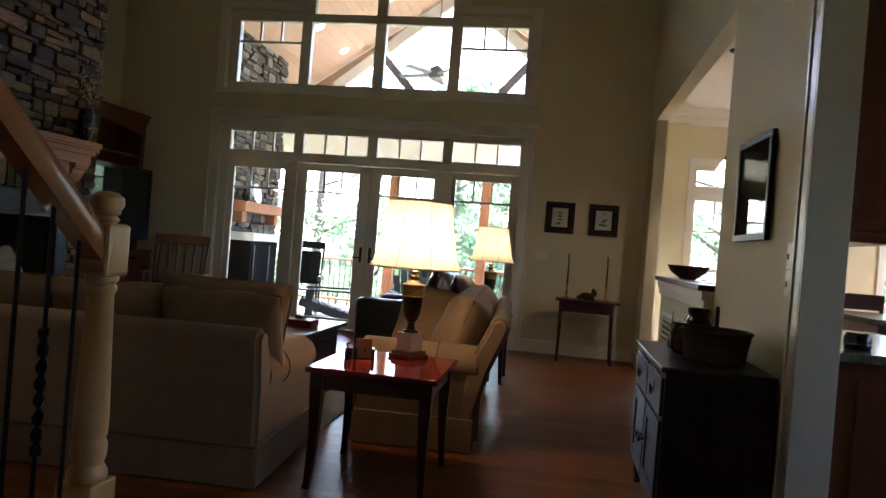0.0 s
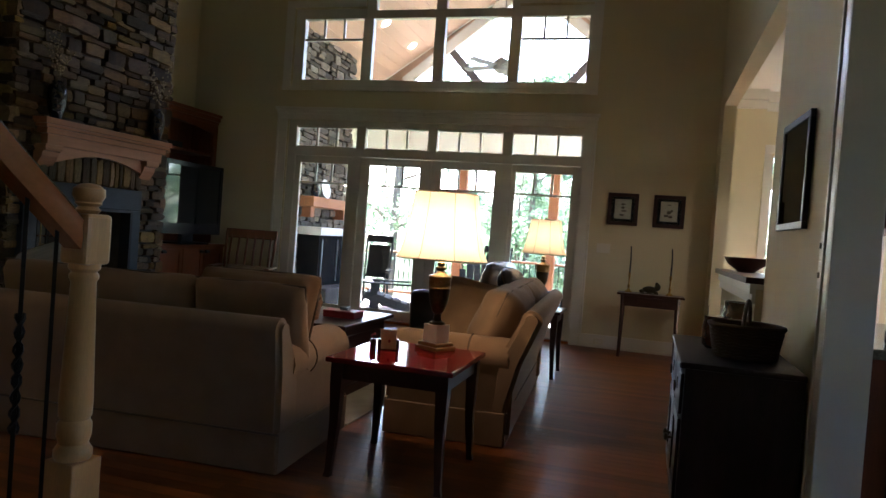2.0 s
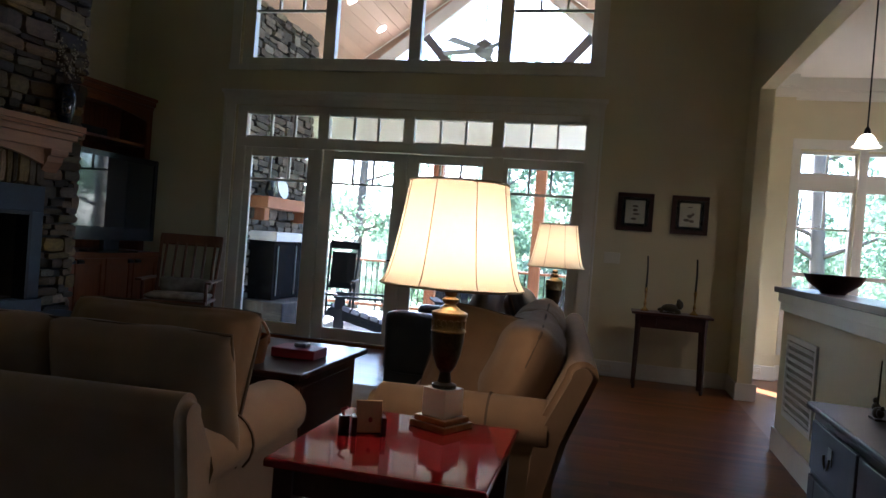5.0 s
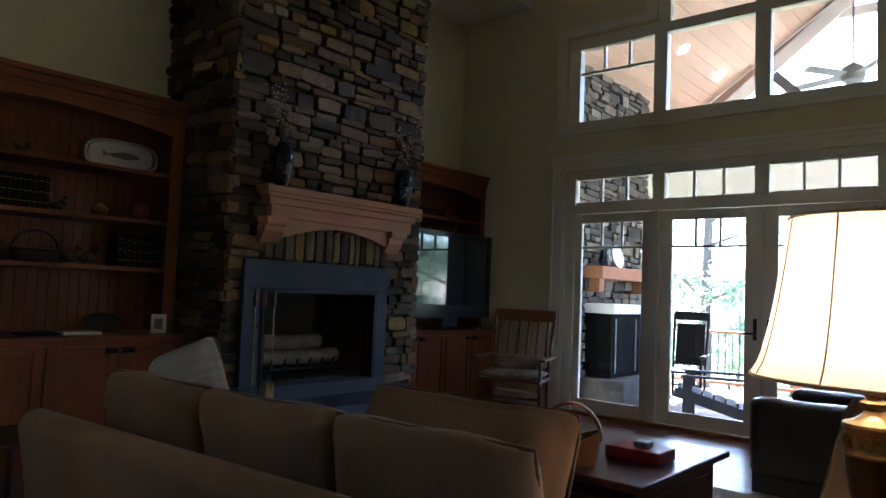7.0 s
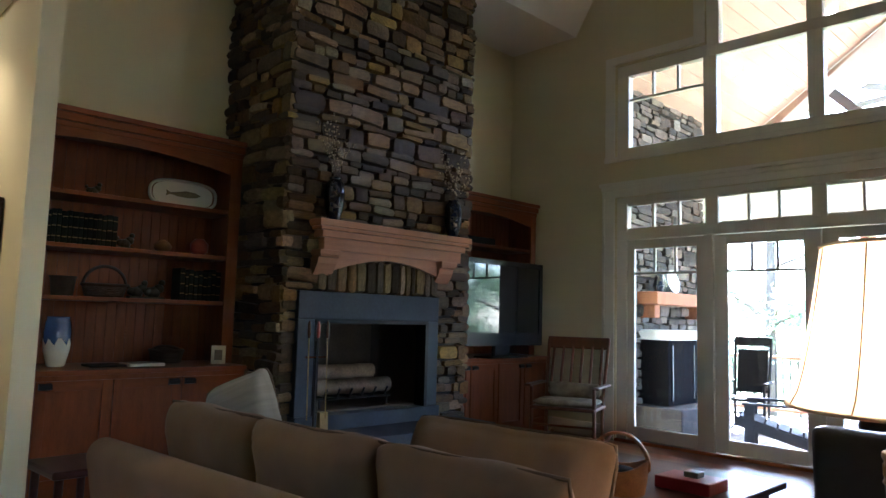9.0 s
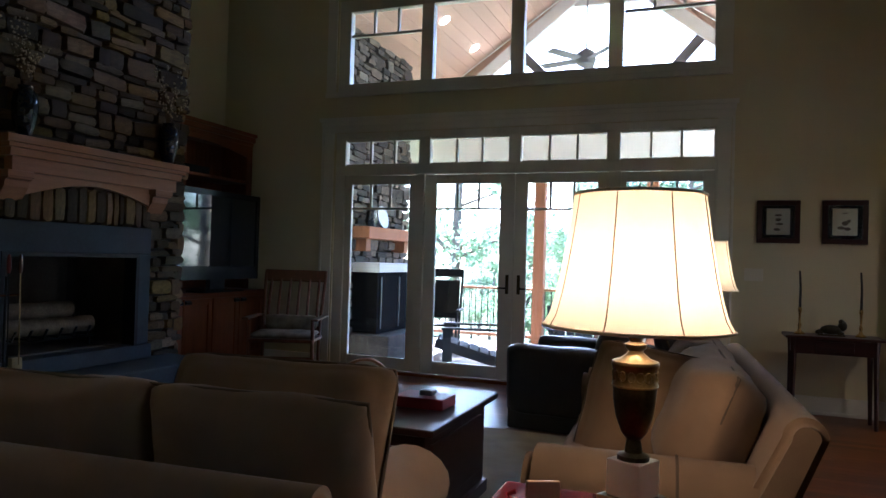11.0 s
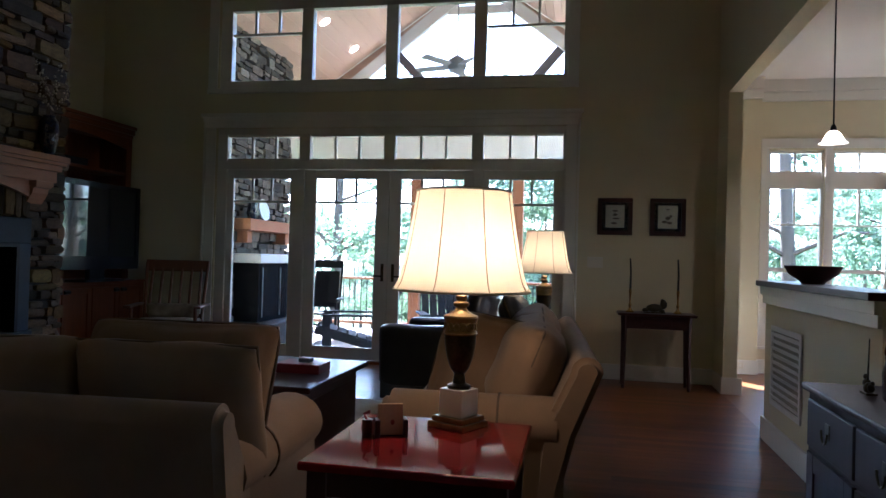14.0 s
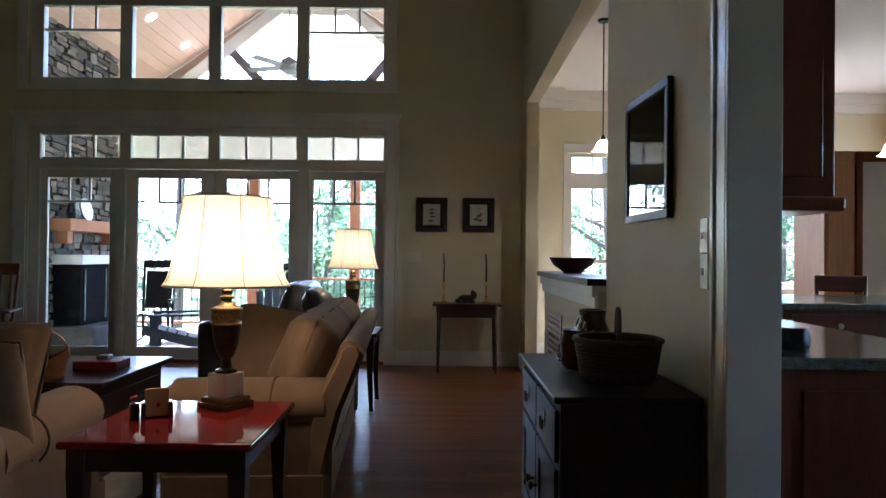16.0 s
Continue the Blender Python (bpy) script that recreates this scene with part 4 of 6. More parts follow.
pillow("throw_pillow", "large square taupe pillow leaning in the sofa corner", 0.56, 0.52, 0.20, SOFA, pose(0.37, 3.38, 0.685, 70, 8, -6), 21, 14)
pillow("throw_pillow", "dark brown pillow at the sofa's far end", 0.46, 0.44, 0.18, LEATHER, pose(0.42, 4.62, 0.80, 66, 0, 84), 27)
pillow("throw_pillow", "large taupe pillow leaning on the back cushions", 0.74, 0.46, 0.18, SOFA, pose(-0.64, 2.20, 0.745, 68, 0, 4), 31, 20)
pillow("throw_pillow", "pale grey striped pillow on the sofa", 0.33, 0.33, 0.15, PALE_CLOTH, pose(-2.10, 2.20, 0.84, 74, -24, 34), 29, 9)


def low_stool():
    t = thing("foot_stool", "dark wooden low stool beside the partition", "stool", (-3.18, 1.85, 0), 3)
    part("seat", boxes((-0.21, 0.21, -0.16, 0.16, 0.46, 0.50), bev=0.012), MAHOGANY, t)
    for sx in (-0.17, 0.17):
        for sy in (-0.12, 0.12):
            part("leg", tube([(sx, sy, 0), (sx * 0.95, sy * 0.95, 0.46)], 0.019, 8, None, 1.15), MAHOGANY, t, smooth=50)


low_stool()


def armchair(at, rz):
    """A black leather club chair that faces its own +y."""
    c = thing("leather_armchair", "black leather club armchair with a skirted base", "armchair", at, rz)
    base = cushion(0.94, 0.86, 0.30, 10, 0.12, 10, 0.006, 2)
    part("base", turned(base, pose(0, 0.0, 0.18)), LEATHER, c, smooth=60)
    for q in (-1, 1):
        arm = part("arm", cushion(0.90, 0.54, 0.25, 12, 0.16, 12, 0.012, 40 + q), LEATHER, c, smooth=60)
        arm.matrix_local = pose(q * 0.41, 0.02, 0.375, 90, 0, 90)
        part("skirt", boxes((q * 0.49 - 0.008, q * 0.49 + 0.008, -0.42, 0.43, 0.012, 0.17), bev=0.005), LEATHER, c)
    se = part("seat_cushion", cushion(0.64, 0.68, 0.22, 6, 0.3, 12, 0.012, 5), LEATHER, c, smooth=60)
    se.location = (0, 0.12, 0.41)
    b = part("backrest", cushion(0.90, 0.66, 0.30, 5, 0.45, 14, 0.016, 6), LEATHER, c, smooth=60)
    b.matrix_local = pose(0, -0.33, 0.66, 104)
    hr = part("head_roll", cushion(0.82, 0.24, 0.22, 6, 0.5, 10, 0.012, 8), LEATHER, c, smooth=60)
    hr.matrix_local = pose(0, -0.36, 0.88, 104)
    for k in range(4):
        part("foot", boxes(((-0.42, 0.36)[k % 2], (-0.36, 0.42)[k % 2], (-0.38, 0.34)[k // 2], (-0.32, 0.40)[k // 2], 0, 0.04)), BLACK_PLASTIC, c)
    return c


armchair((-0.40, 6.15, 0), 86)

# ---- coffee table, rug, basket, box ----
solid("area_rug", boxes((-2.6, -0.25, 2.75, 5.6, 0.0, 0.012), bev=0.004), RUG, "beige woven area rug under the coffee table", "rug")


def coffee_table():
    t = thing("coffee_table", "dark mahogany trunk coffee table with overhanging top", "coffee table", (0, 0, 0.012))
    part("tabletop", boxes((-1.62, -0.52, 3.22, 4.22, 0.505, 0.538), bev=0.008), MAHOGANY, t)
    part("chest", boxes((-1.56, -0.58, 3.28, 4.16, 0.05, 0.505), bev=0.004), MAHOGANY, t)
    part("plinth", boxes((-1.58, -0.56, 3.26, 4.18, 0.0, 0.07), bev=0.006), MAHOGANY, t)
    part("drawer_front", boxes((-0.583, -0.570, 3.36, 4.08, 0.14, 0.44), bev=0.004), MAHOGANY, t)
    part("drawer_front", boxes((-1.50, -0.64, 3.268, 3.281, 0.14, 0.44), bev=0.004), MAHOGANY, t)


coffee_table()
solid("keepsake_box", boxes((-0.88, -0.62, 3.60, 3.79, 0.551, 0.605), bev=0.006), RED_BOX, "flat dark red leather box on the coffee table", "box")
solid("glass_coaster_stack", boxes((-0.77, -0.70, 3.66, 3.73, 0.606, 0.632), bev=0.006), PEWTER, "small grey square tin on the red box", "tin")


def handled_basket(name, label, mat, at, rz, rx, ry, h, hoop, rows=7, grip=0.012):
    b = thing(name, label, "basket", at, rz)
    bm = bmesh.new()
    for k in range(rows):
        f = k / (rows - 1)
        g = 0.86 + 0.14 * f
        ring = [(rx * g * math.cos(2 * math.pi * i / 28), ry * g * math.sin(2 * math.pi * i / 28), 0.012 + (h - 0.02) * f + 0.004 * math.sin(i * math.pi + k)) for i in range(29)]
        tube(ring + ring[1:2], h / rows * 0.62, 6, bm)
    part("weave", bm, mat, b, smooth=60)
    part("base", lathe([(min(rx, ry) * 0.84, 0.0), (min(rx, ry) * 0.86, 0.012)], 24), mat, b)
    part("rim", tube([(rx * 1.03 * math.cos(2 * math.pi * i / 28), ry * 1.03 * math.sin(2 * math.pi * i / 28), h) for i in range(30)], 0.011, 8), mat, b, smooth=60)
    part("handle", tube([(rx * math.cos(math.pi * i / 16), 0, h * 0.9 + hoop * math.sin(math.pi * i / 16)) for i in range(17)], grip, 8), mat, b, smooth=60)
    return b




def splint_basket():
    """A smooth bent-wood basket with a dipped rim and a broad flat hoop handle."""
    b = thing("handled_basket", "honey bent-wood basket with broad hoop handle", "basket", (-0.93, 3.38, 0.551), 24)
    seg = 32
    bm = bmesh.new()
    rings = []
    for r_in, f in ((0.112, 0.0), (0.124, 0.45), (0.132, 1.0), (0.122, 1.0), (0.113, 0.45), (0.100, 0.06)):
        ring = []
        for k in range(seg):
            q = 2 * math.pi * k / seg
            top = 0.105 + 0.045 * math.cos(q) ** 2
            ring.append(bm.verts.new((r_in * math.cos(q), r_in * 0.9 * math.sin(q), f * top)))
        rings.append(ring)
    for u, v in zip(rings, rings[1:]):
        for k in range(seg):
            bm.faces.new((u[k], u[(k + 1) % seg], v[(k + 1) % seg], v[k]))
    bm.faces.new(list(reversed(rings[0])))
    bm.faces.new(rings[-1])
    part("body", bm, WICKER_PALE, b, smooth=50)
    hm = bmesh.new()
    n = 18
    loops = []
    for k in range(n + 1):
        q = math.pi * k / n
        c, h = math.cos(q), 0.10 + 0.155 * math.sin(q)
        loops.append([hm.verts.new((rr * c, yy, h + dz)) for rr, yy, dz in ((0.137, -0.020, 0.006), (0.137, 0.020, 0.006), (0.127, 0.020, -0.006), (0.127, -0.020, -0.006))])
    for u, v in zip(loops, loops[1:]):
        for k in range(4):
            hm.faces.new((u[k], u[(k + 1) % 4], v[(k + 1) % 4], v[k]))
    hm.faces.new(loops[0])
    hm.faces.new(list(reversed(loops[-1])))
    bmesh.ops.recalc_face_normals(hm, faces=hm.faces)
    part("handle", hm, WICKER_PALE, b, smooth=40)
    part("contents", cushion(0.17, 0.15, 0.06, 3, 0.4, 8, 0.012, 5), BOOK, b, "dark cloth inside", smooth=60).location = (0, 0, 0.075)


splint_basket()


# ---- end tables and lamps ----
def end_table(label, at, w, d, h, top, leg):
    t = thing("end_table", label, "end table", at)
    part("tabletop", boxes((-w / 2, w / 2, -d / 2, d / 2, h - 0.028, h), bev=0.008), top, t, "glossy red-brown top")
    part("apron", boxes((-w / 2 + 0.045, w / 2 - 0.045, -d / 2 + 0.04, -d / 2 + 0.06, h - 0.11, h - 0.028), (-w / 2 + 0.045, w / 2 - 0.045, d / 2 - 0.06, d / 2 - 0.04, h - 0.11, h - 0.028),
                        (-w / 2 + 0.04, -w / 2 + 0.06, -d / 2 + 0.061, d / 2 - 0.061, h - 0.11, h - 0.028), (w / 2 - 0.06, w / 2 - 0.04, -d / 2 + 0.061, d / 2 - 0.061, h - 0.11, h - 0.028)), leg, t)
    for sx in (-1, 1):
        for sy in (-1, 1):
            cx, cy = sx * (w / 2 - 0.055), sy * (d / 2 - 0.055)
            bm = bmesh.new()
            rings = []
            for r, z, out in ((0.030, h - 0.029, 0.0), (0.030, h - 0.12, 0.0), (0.022, h * 0.45, 0.0), (0.015, 0.03, 0.012), (0.018, 0.0, 0.016)):
                rings.append([bm.verts.new((cx + sx * out + a * r, cy + sy * out + b * r, z)) for a, b in ((-1, -1), (1, -1), (1, 1), (-1, 1))])
            for p, q in zip(rings, rings[1:]):
                for k in range(4):
                    bm.faces.new((p[k], p[(k + 1) % 4], q[(k + 1) % 4], q[k]))
            bm.faces.new(rings[0])
            bm.faces.new(list(reversed(rings[-1])))
            bmesh.ops.recalc_face_normals(bm, faces=bm.faces)
            part("leg", bm, leg, t)
    return t


end_table("glossy red cherry end table with slim tapered legs", (0.320, 2.20, 0), 0.66, 0.70, 0.604, RED_TOP, MAHOGANY)
end_table("dark wooden end table behind the sofa's end", (0.50, 5.36, 0), 0.52, 0.56, 0.62, MAHOGANY, MAHOGANY)


def table_lamp(label, at, rz, shade_bottom, shade_top, rb, rt, power, block=True):
    """An urn lamp with a panelled bell shade; heights are measured from its foot."""
    lamp = thing("table_lamp", label, "table lamp", at, rz)
    if block:
        part("foot", boxes((-0.082, 0.082, -0.082, 0.082, 0, 0.022), (-0.071, 0.071, -0.071, 0.071, 0.022, 0.042), bev=0.004), GOLD, lamp, "antique gold square foot")
        part("plinth", boxes((-0.052, 0.052, -0.052, 0.052, 0.042, 0.142), bev=0.003), MARBLE, lamp, "white marble block")
        z = 0.142
    else:
        part("foot", lathe([(0.085, 0), (0.09, 0.02), (0.06, 0.04), (0.05, 0.14)], 24), GOLD, lamp, smooth=40)
        z = 0.142
    part("collar", lathe([(0.050, z), (0.050, z + 0.012), (0.028, z + 0.020), (0.022, z + 0.055), (0.030, z + 0.062)], 28), BRONZE, lamp, smooth=40)
    part("urn", lathe([(0.026, z + 0.058), (0.040, z + 0.075), (0.058, z + 0.12), (0.066, z + 0.165), (0.068, z + 0.20)], 32), BRONZE, lamp, "dark bronze urn body", smooth=60)
    part("frieze", lathe([(0.069, z + 0.20), (0.073, z + 0.205), (0.069, z + 0.212), (0.069, z + 0.252), (0.073, z + 0.258), (0.074, z + 0.264)], 32), GOLD, lamp, "embossed gilt band", smooth=40)
    bm = bmesh.new()
    for k in range(16):
        a = 2 * math.pi * k / 16
        ring = [(0.0695 * math.cos(a + 0.17 * math.cos(q)), 0.0695 * math.sin(a + 0.17 * math.cos(q)), z + 0.232 + 0.014 * math.sin(q)) for q in [2 * math.pi * i / 10 for i in range(12)]]
        tube(ring, 0.0022, 5, bm)
    part("scroll_band", bm, GOLD, lamp, smooth=60)["kind"] = "stuff"
    part("cap", lathe([(0.074, z + 0.264), (0.072, z + 0.271), (0.048, z + 0.278), (0.030, z + 0.290), (0.022, z + 0.300), (0.033, z + 0.308), (0.034, z + 0.318), (0.019, z + 0.326), (0.025, z + 0.335), (0.025, z + 0.345), (0.010, z + 0.356)], 28), GOLD, lamp, smooth=40)
    for piece in lamp.children:
        if piece.name.split(".")[0] in ("collar", "urn", "frieze", "scroll_band", "cap"):
            piece.scale = (0.88, 0.88, 1.0)
    part("stem", tube([(0, 0, z + 0.36), (0, 0, shade_top - 0.03)], 0.006), BRASS, lamp)
    part("bulb", lathe([(0.012, shade_bottom + 0.05), (0.03, shade_bottom + 0.10), (0.032, shade_bottom + 0.13), (0.008, shade_bottom + 0.165)], 16), SHADE_WHITE, lamp, smooth=60).visible_shadow = False
    seg, rows = 32, 12
    bm = bmesh.new()

    def radius(f):
        return rb + (rt - rb) * (f ** 0.62)

    def scallop(i):
        return 1 - 0.018 * (1 - abs(math.sin(4 * 2 * math.pi * i / seg / 1.0)))

    grid = [[bm.verts.new((radius(j / rows) * scallop(i) * math.cos(2 * math.pi * i / seg), radius(j / rows) * scallop(i) * math.sin(2 * math.pi * i / seg), shade_bottom + (shade_top - shade_bottom) * j / rows)) for i in range(seg)] for j in range(rows + 1)]
    for a, b in zip(grid, grid[1:]):
        for i in range(seg):
            bm.faces.new((a[i], a[(i + 1) % seg], b[(i + 1) % seg], b[i]))
    sh = part("shade", bm, SHADE, lamp, "cream silk bell shade with eight panels, lit", smooth=60)
    sh.rotation_euler = (0, 0, radians(14))
    for k in range(8):
        a = 2 * math.pi * k / 8
        part("seam", tube([(radius(j / rows) * 0.985 * math.cos(a), radius(j / rows) * 0.985 * math.sin(a), shade_bottom + (shade_top - shade_bottom) * j / rows) for j in range(rows + 1)], 0.0019, 6), SEAM, sh)
    for r, h in ((rb, shade_bottom), (rt, shade_top)):
        part("trim_ring", tube([(r * 0.995 * math.cos(2 * math.pi * i / 32), r * 0.995 * math.sin(2 * math.pi * i / 32), h) for i in range(34)], 0.0045, 6), BRAID, sh)
    part("finial", lathe([(0.004, shade_top - 0.03), (0.012, shade_top - 0.005), (0.012, shade_top + 0.01), (0.003, shade_top + 0.028)], 12), GOLD, lamp, smooth=60)
    li = new("lamp_bulb", bpy.data.lights.new("lamp_bulb", "POINT"))
    li.data.energy, li.data.color, li.data.shadow_soft_size = power, (1.0, 0.73, 0.43), 0.08
    li.parent = lamp
    li.location = (0, 0, shade_bottom + 0.125)
    return lamp


table_lamp("urn table lamp with cream bell shade, lit, on marble block", (0.38, 2.445, 0.604), -27, 0.507, 0.875, 0.258, 0.178, LAMP_W)
table_lamp("table lamp with cream bell shade, lit, by the windows", (0.53, 5.36, 0.62), 10, 0.515, 0.835, 0.215, 0.142, LAMP_W * 0.45, False)


def note_caddy():
    c = thing("note_caddy", "wooden desk caddy with note block on the end table", "desk caddy", (0.178, 2.23, 0.604), 24)
    c.scale = (0.80, 0.92, 1.02)
    part("note_block", turned(boxes((-0.055, 0.055, -0.012, 0.012, 0, 0.105), bev=0.003), pose(0, 0, 0.004, -8)), MAPLE_NOTE, c, "honey wooden note block")
    part("seal", turned(lathe([(0.009, 0), (0.009, 0.003)], 14), pose(0.005, -0.016, 0.05, 82)), RED_POT, c, "small red round seal")
    part("stand", boxes((-0.072, -0.050, -0.035, 0.03, 0, 0.06), (0.052, 0.072, -0.035, 0.03, 0, 0.06), (-0.072, 0.072, 0.018, 0.034, 0, 0.04), bev=0.003), MAHOGANY, c)
    part("pen_cup", lathe([(0.022, 0.0), (0.025, 0.03), (0.022, 0.055)], 16, at=(-0.10, 0.02, 0)), MAHOGANY, c, smooth=40)
    part("clip", tube([(-0.10, 0.02, 0.05), (-0.115, 0.01, 0.075), (-0.09, 0.0, 0.085)], 0.006), RED_POT, c)


note_caddy()


# ---- chimney and fireplace ----
CX, CY0, CY1 = -3.95, 3.50, 5.56      # chimney face and sides
FB = (3.62, 5.13, 0.38, 1.47)         # slate surround
OP = (3.78, 5.00, 0.50, 1.25)         # firebox opening


def chimney():
    ch = thing("fireplace", "tall brown field-stone chimney breast with slate fireplace surround", "fireplace", kind="")
    c0 = CX - 0.05
    core = boxes((XL + 0.002, c0, CY0 + 0.05, OP[0], 0, 4.729), (XL + 0.002, c0, OP[1], CY1 - 0.05, 0, 4.729), (XL + 0.002, c0, OP[0], OP[1], OP[3], 4.729), (XL + 0.002, c0, OP[0], OP[1], 0, OP[2]), (XL + 0.002, c0 - 0.55, OP[0], OP[1], OP[2], OP[3]))
    part("core", core, MORTAR, ch)
    for r in ((c0 - 0.55, c0 - 0.54, OP[0] + 0.12, OP[1] - 0.12, OP[2], OP[3]), (c0 - 0.55, c0, OP[0], OP[0] + 0.012, OP[2], OP[3]), (c0 - 0.55, c0, OP[1] - 0.012, OP[1], OP[2], OP[3]), (c0 - 0.55, c0, OP[0], OP[1], OP[2], OP[2] + 0.012)):
        part("firebox_panel", boxes(r), SOOT, ch, "sooty firebrick lining")
    rng = random.Random(5)
    x1 = CX + 0.075
    for r in ((c0, x1, FB[0], FB[1], OP[3], FB[3]), (c0, x1, FB[0], OP[0], OP[2], OP[3]), (c0, x1, OP[1], FB[1], OP[2], OP[3]), (c0, x1 + 0.03, FB[0] - 0.01, FB[1] + 0.01, FB[2], OP[2])):
        part("slate_slab", boxes(r, bev=0.008), SLATE, ch, "blue-grey slate slab")
    part("metal_surround", boxes((c0, x1 + 0.004, OP[0] - 0.0, OP[0] + 0.03, OP[2], OP[3]), (c0, x1 + 0.004, OP[1] - 0.03, OP[1], OP[2], OP[3]), (c0, x1 + 0.004, OP[0] + 0.031, OP[1] - 0.031, OP[3] - 0.03, OP[3])), BLACK_IRON, ch)
    part("hearth", boxes((c0, -3.42, 3.36, 5.44, 0.0, 0.375), bev=0.012), SLATE, ch, "raised grey stone hearth slab")
    # vertical soldier stones under the mantel arch
    y = 3.80
    while y < 5.10:
        w = rng.uniform(0.06, 0.11)
        o = new("soldier_stone", rng.choice(STONES))
        o.parent = ch
        o.matrix_local = Matrix.Translation((CX + 0.0, y + w / 2, 1.475 + 0.13)) @ Matrix.Diagonal((0.11, w - 0.008, 0.27 + rng.uniform(-0.02, 0.02), 1))
        y += w
    face = courses(CY0, CY1, 0.02, 4.70, rng, (FB[0] + 0.02, FB[1] - 0.02, 0.0, 1.50))
    face = [r for r in face if not (3.75 < r[0] < 5.12 and 1.4 < r[1] < 1.74)]
    lay_stones(ch, face, lambda u, z: Matrix.Translation((CX - 0.015, u, z)), rng, 300, "upper_stone_rest", lambda r: 0.3 < r[1] < 3.6, STONES, STONE_REST)
    sides = [(1, CY1 - 0.02), (-1, CY0 + 0.02)]
    for sgn, yy in sides:
        rows = courses(-4.98, CX + 0.03, 0.02, 4.70, rng)
        lay_stones(ch, rows, lambda u, z, yy=yy: Matrix.Translation((u, yy, z)) @ Matrix.Rotation(math.pi / 2, 4, "Z"), rng, 150, "side_stone_rest", lambda r, s=sgn: s < 0 and r[1] < 3.6, STONES, STONE_REST)
    return ch


chimney()


def mantel():
    m = thing("mantel_shelf", "carved pine mantel shelf with arch and corbels", "mantel")
    xb = CX + 0.012
    steps = [(-3.775, 1.985, 2.04, 0.0), (-3.79, 1.955, 1.985, 0.02), (-3.815, 1.90, 1.955, 0.05), (-3.84, 1.80, 1.90, 0.085)]
    part("shelf", boxes((xb, steps[0][0], 3.72, 5.45, steps[0][1], steps[0][2]), bev=0.005), MANTEL, m)
    part("moulding", boxes(*[(xb, x, 3.72 + i, 5.45 - i, a, b) for x, a, b, i in steps[1:]], bev=0.005), MANTEL, m)
    pts = [(3.93, 1.80), (5.12, 1.80), (5.12, 1.66)] + [(3.93 + 1.19 * (1 - k / 16), 1.645 + 0.115 * math.sin(math.pi * k / 16)) for k in range(0, 17)]
    part("arch_board", extrude(pts, 0, xb + 0.03, -3.865), MANTEL, m)
    for y in (3.84, 5.17):
        c = part("corbel", extrude([(xb, 1.80), (-3.80, 1.80), (-3.80, 1.745), (-3.83, 1.735), (-3.84, 1.69), (-3.88, 1.63), (-3.90, 1.60), (xb, 1.60)], 1, y - 0.09, y + 0.09), MANTEL, m)
        part("corbel_cap", boxes((xb, -3.79, y - 0.10, y + 0.10, 1.755, 1.798), bev=0.004), MANTEL, c)


mantel()


def twig_vase(y, seed):
    v = thing("mantel_vase", "dark blue glazed vase with dry budded twigs", "vase", (-3.862, y, 2.041), group="mantel vases")
    part("vase", lathe([(0.045, 0.0), (0.052, 0.02), (0.078, 0.12), (0.086, 0.22), (0.075, 0.30), (0.045, 0.335), (0.052, 0.35), (0.044, 0.352), (0.036, 0.33)], 28), VASE_BLUE, v, smooth=60)
    rng = random.Random(seed)
    tw, bd = bmesh.new(), bmesh.new()
    for k in range(16):
        a, s = rng.uniform(0, 2 * math.pi), rng.uniform(0.08, 0.24)
        h = rng.uniform(0.55, 0.92)
        pts = [(0.02 * math.cos(a), 0.02 * math.sin(a), 0.32)]
        for j in range(1, 6):
            f = j / 5
            pts.append((max(-0.05, s * 0.6 * f ** 1.5 * math.cos(a)) + rng.uniform(-0.012, 0.012), s * f ** 1.3 * math.sin(a) + rng.uniform(-0.015, 0.015), 0.32 + (h - 0.32) * f))
        tube(pts, 0.0022, 4, tw, 0.5)
        for j in range(9):
            f = rng.uniform(0.35, 1.0)
            i = min(4, int(f * 5))
            p = Vector(pts[i]).lerp(Vector(pts[i + 1]), f * 5 - i) + Vector((rng.uniform(-0.012, 0.012), rng.uniform(-0.014, 0.014), 0))
            bmesh.ops.create_icosphere(bd, subdivisions=1, radius=rng.uniform(0.0055, 0.0105), matrix=Matrix.Translation(p))
    part("twigs", tw, TWIG, v)["kind"] = "stuff"
    part("buds", bd, BUD, v, "cream dried buds")["kind"] = "stuff"


twig_vase(3.90, 3)
twig_vase(5.27, 8)


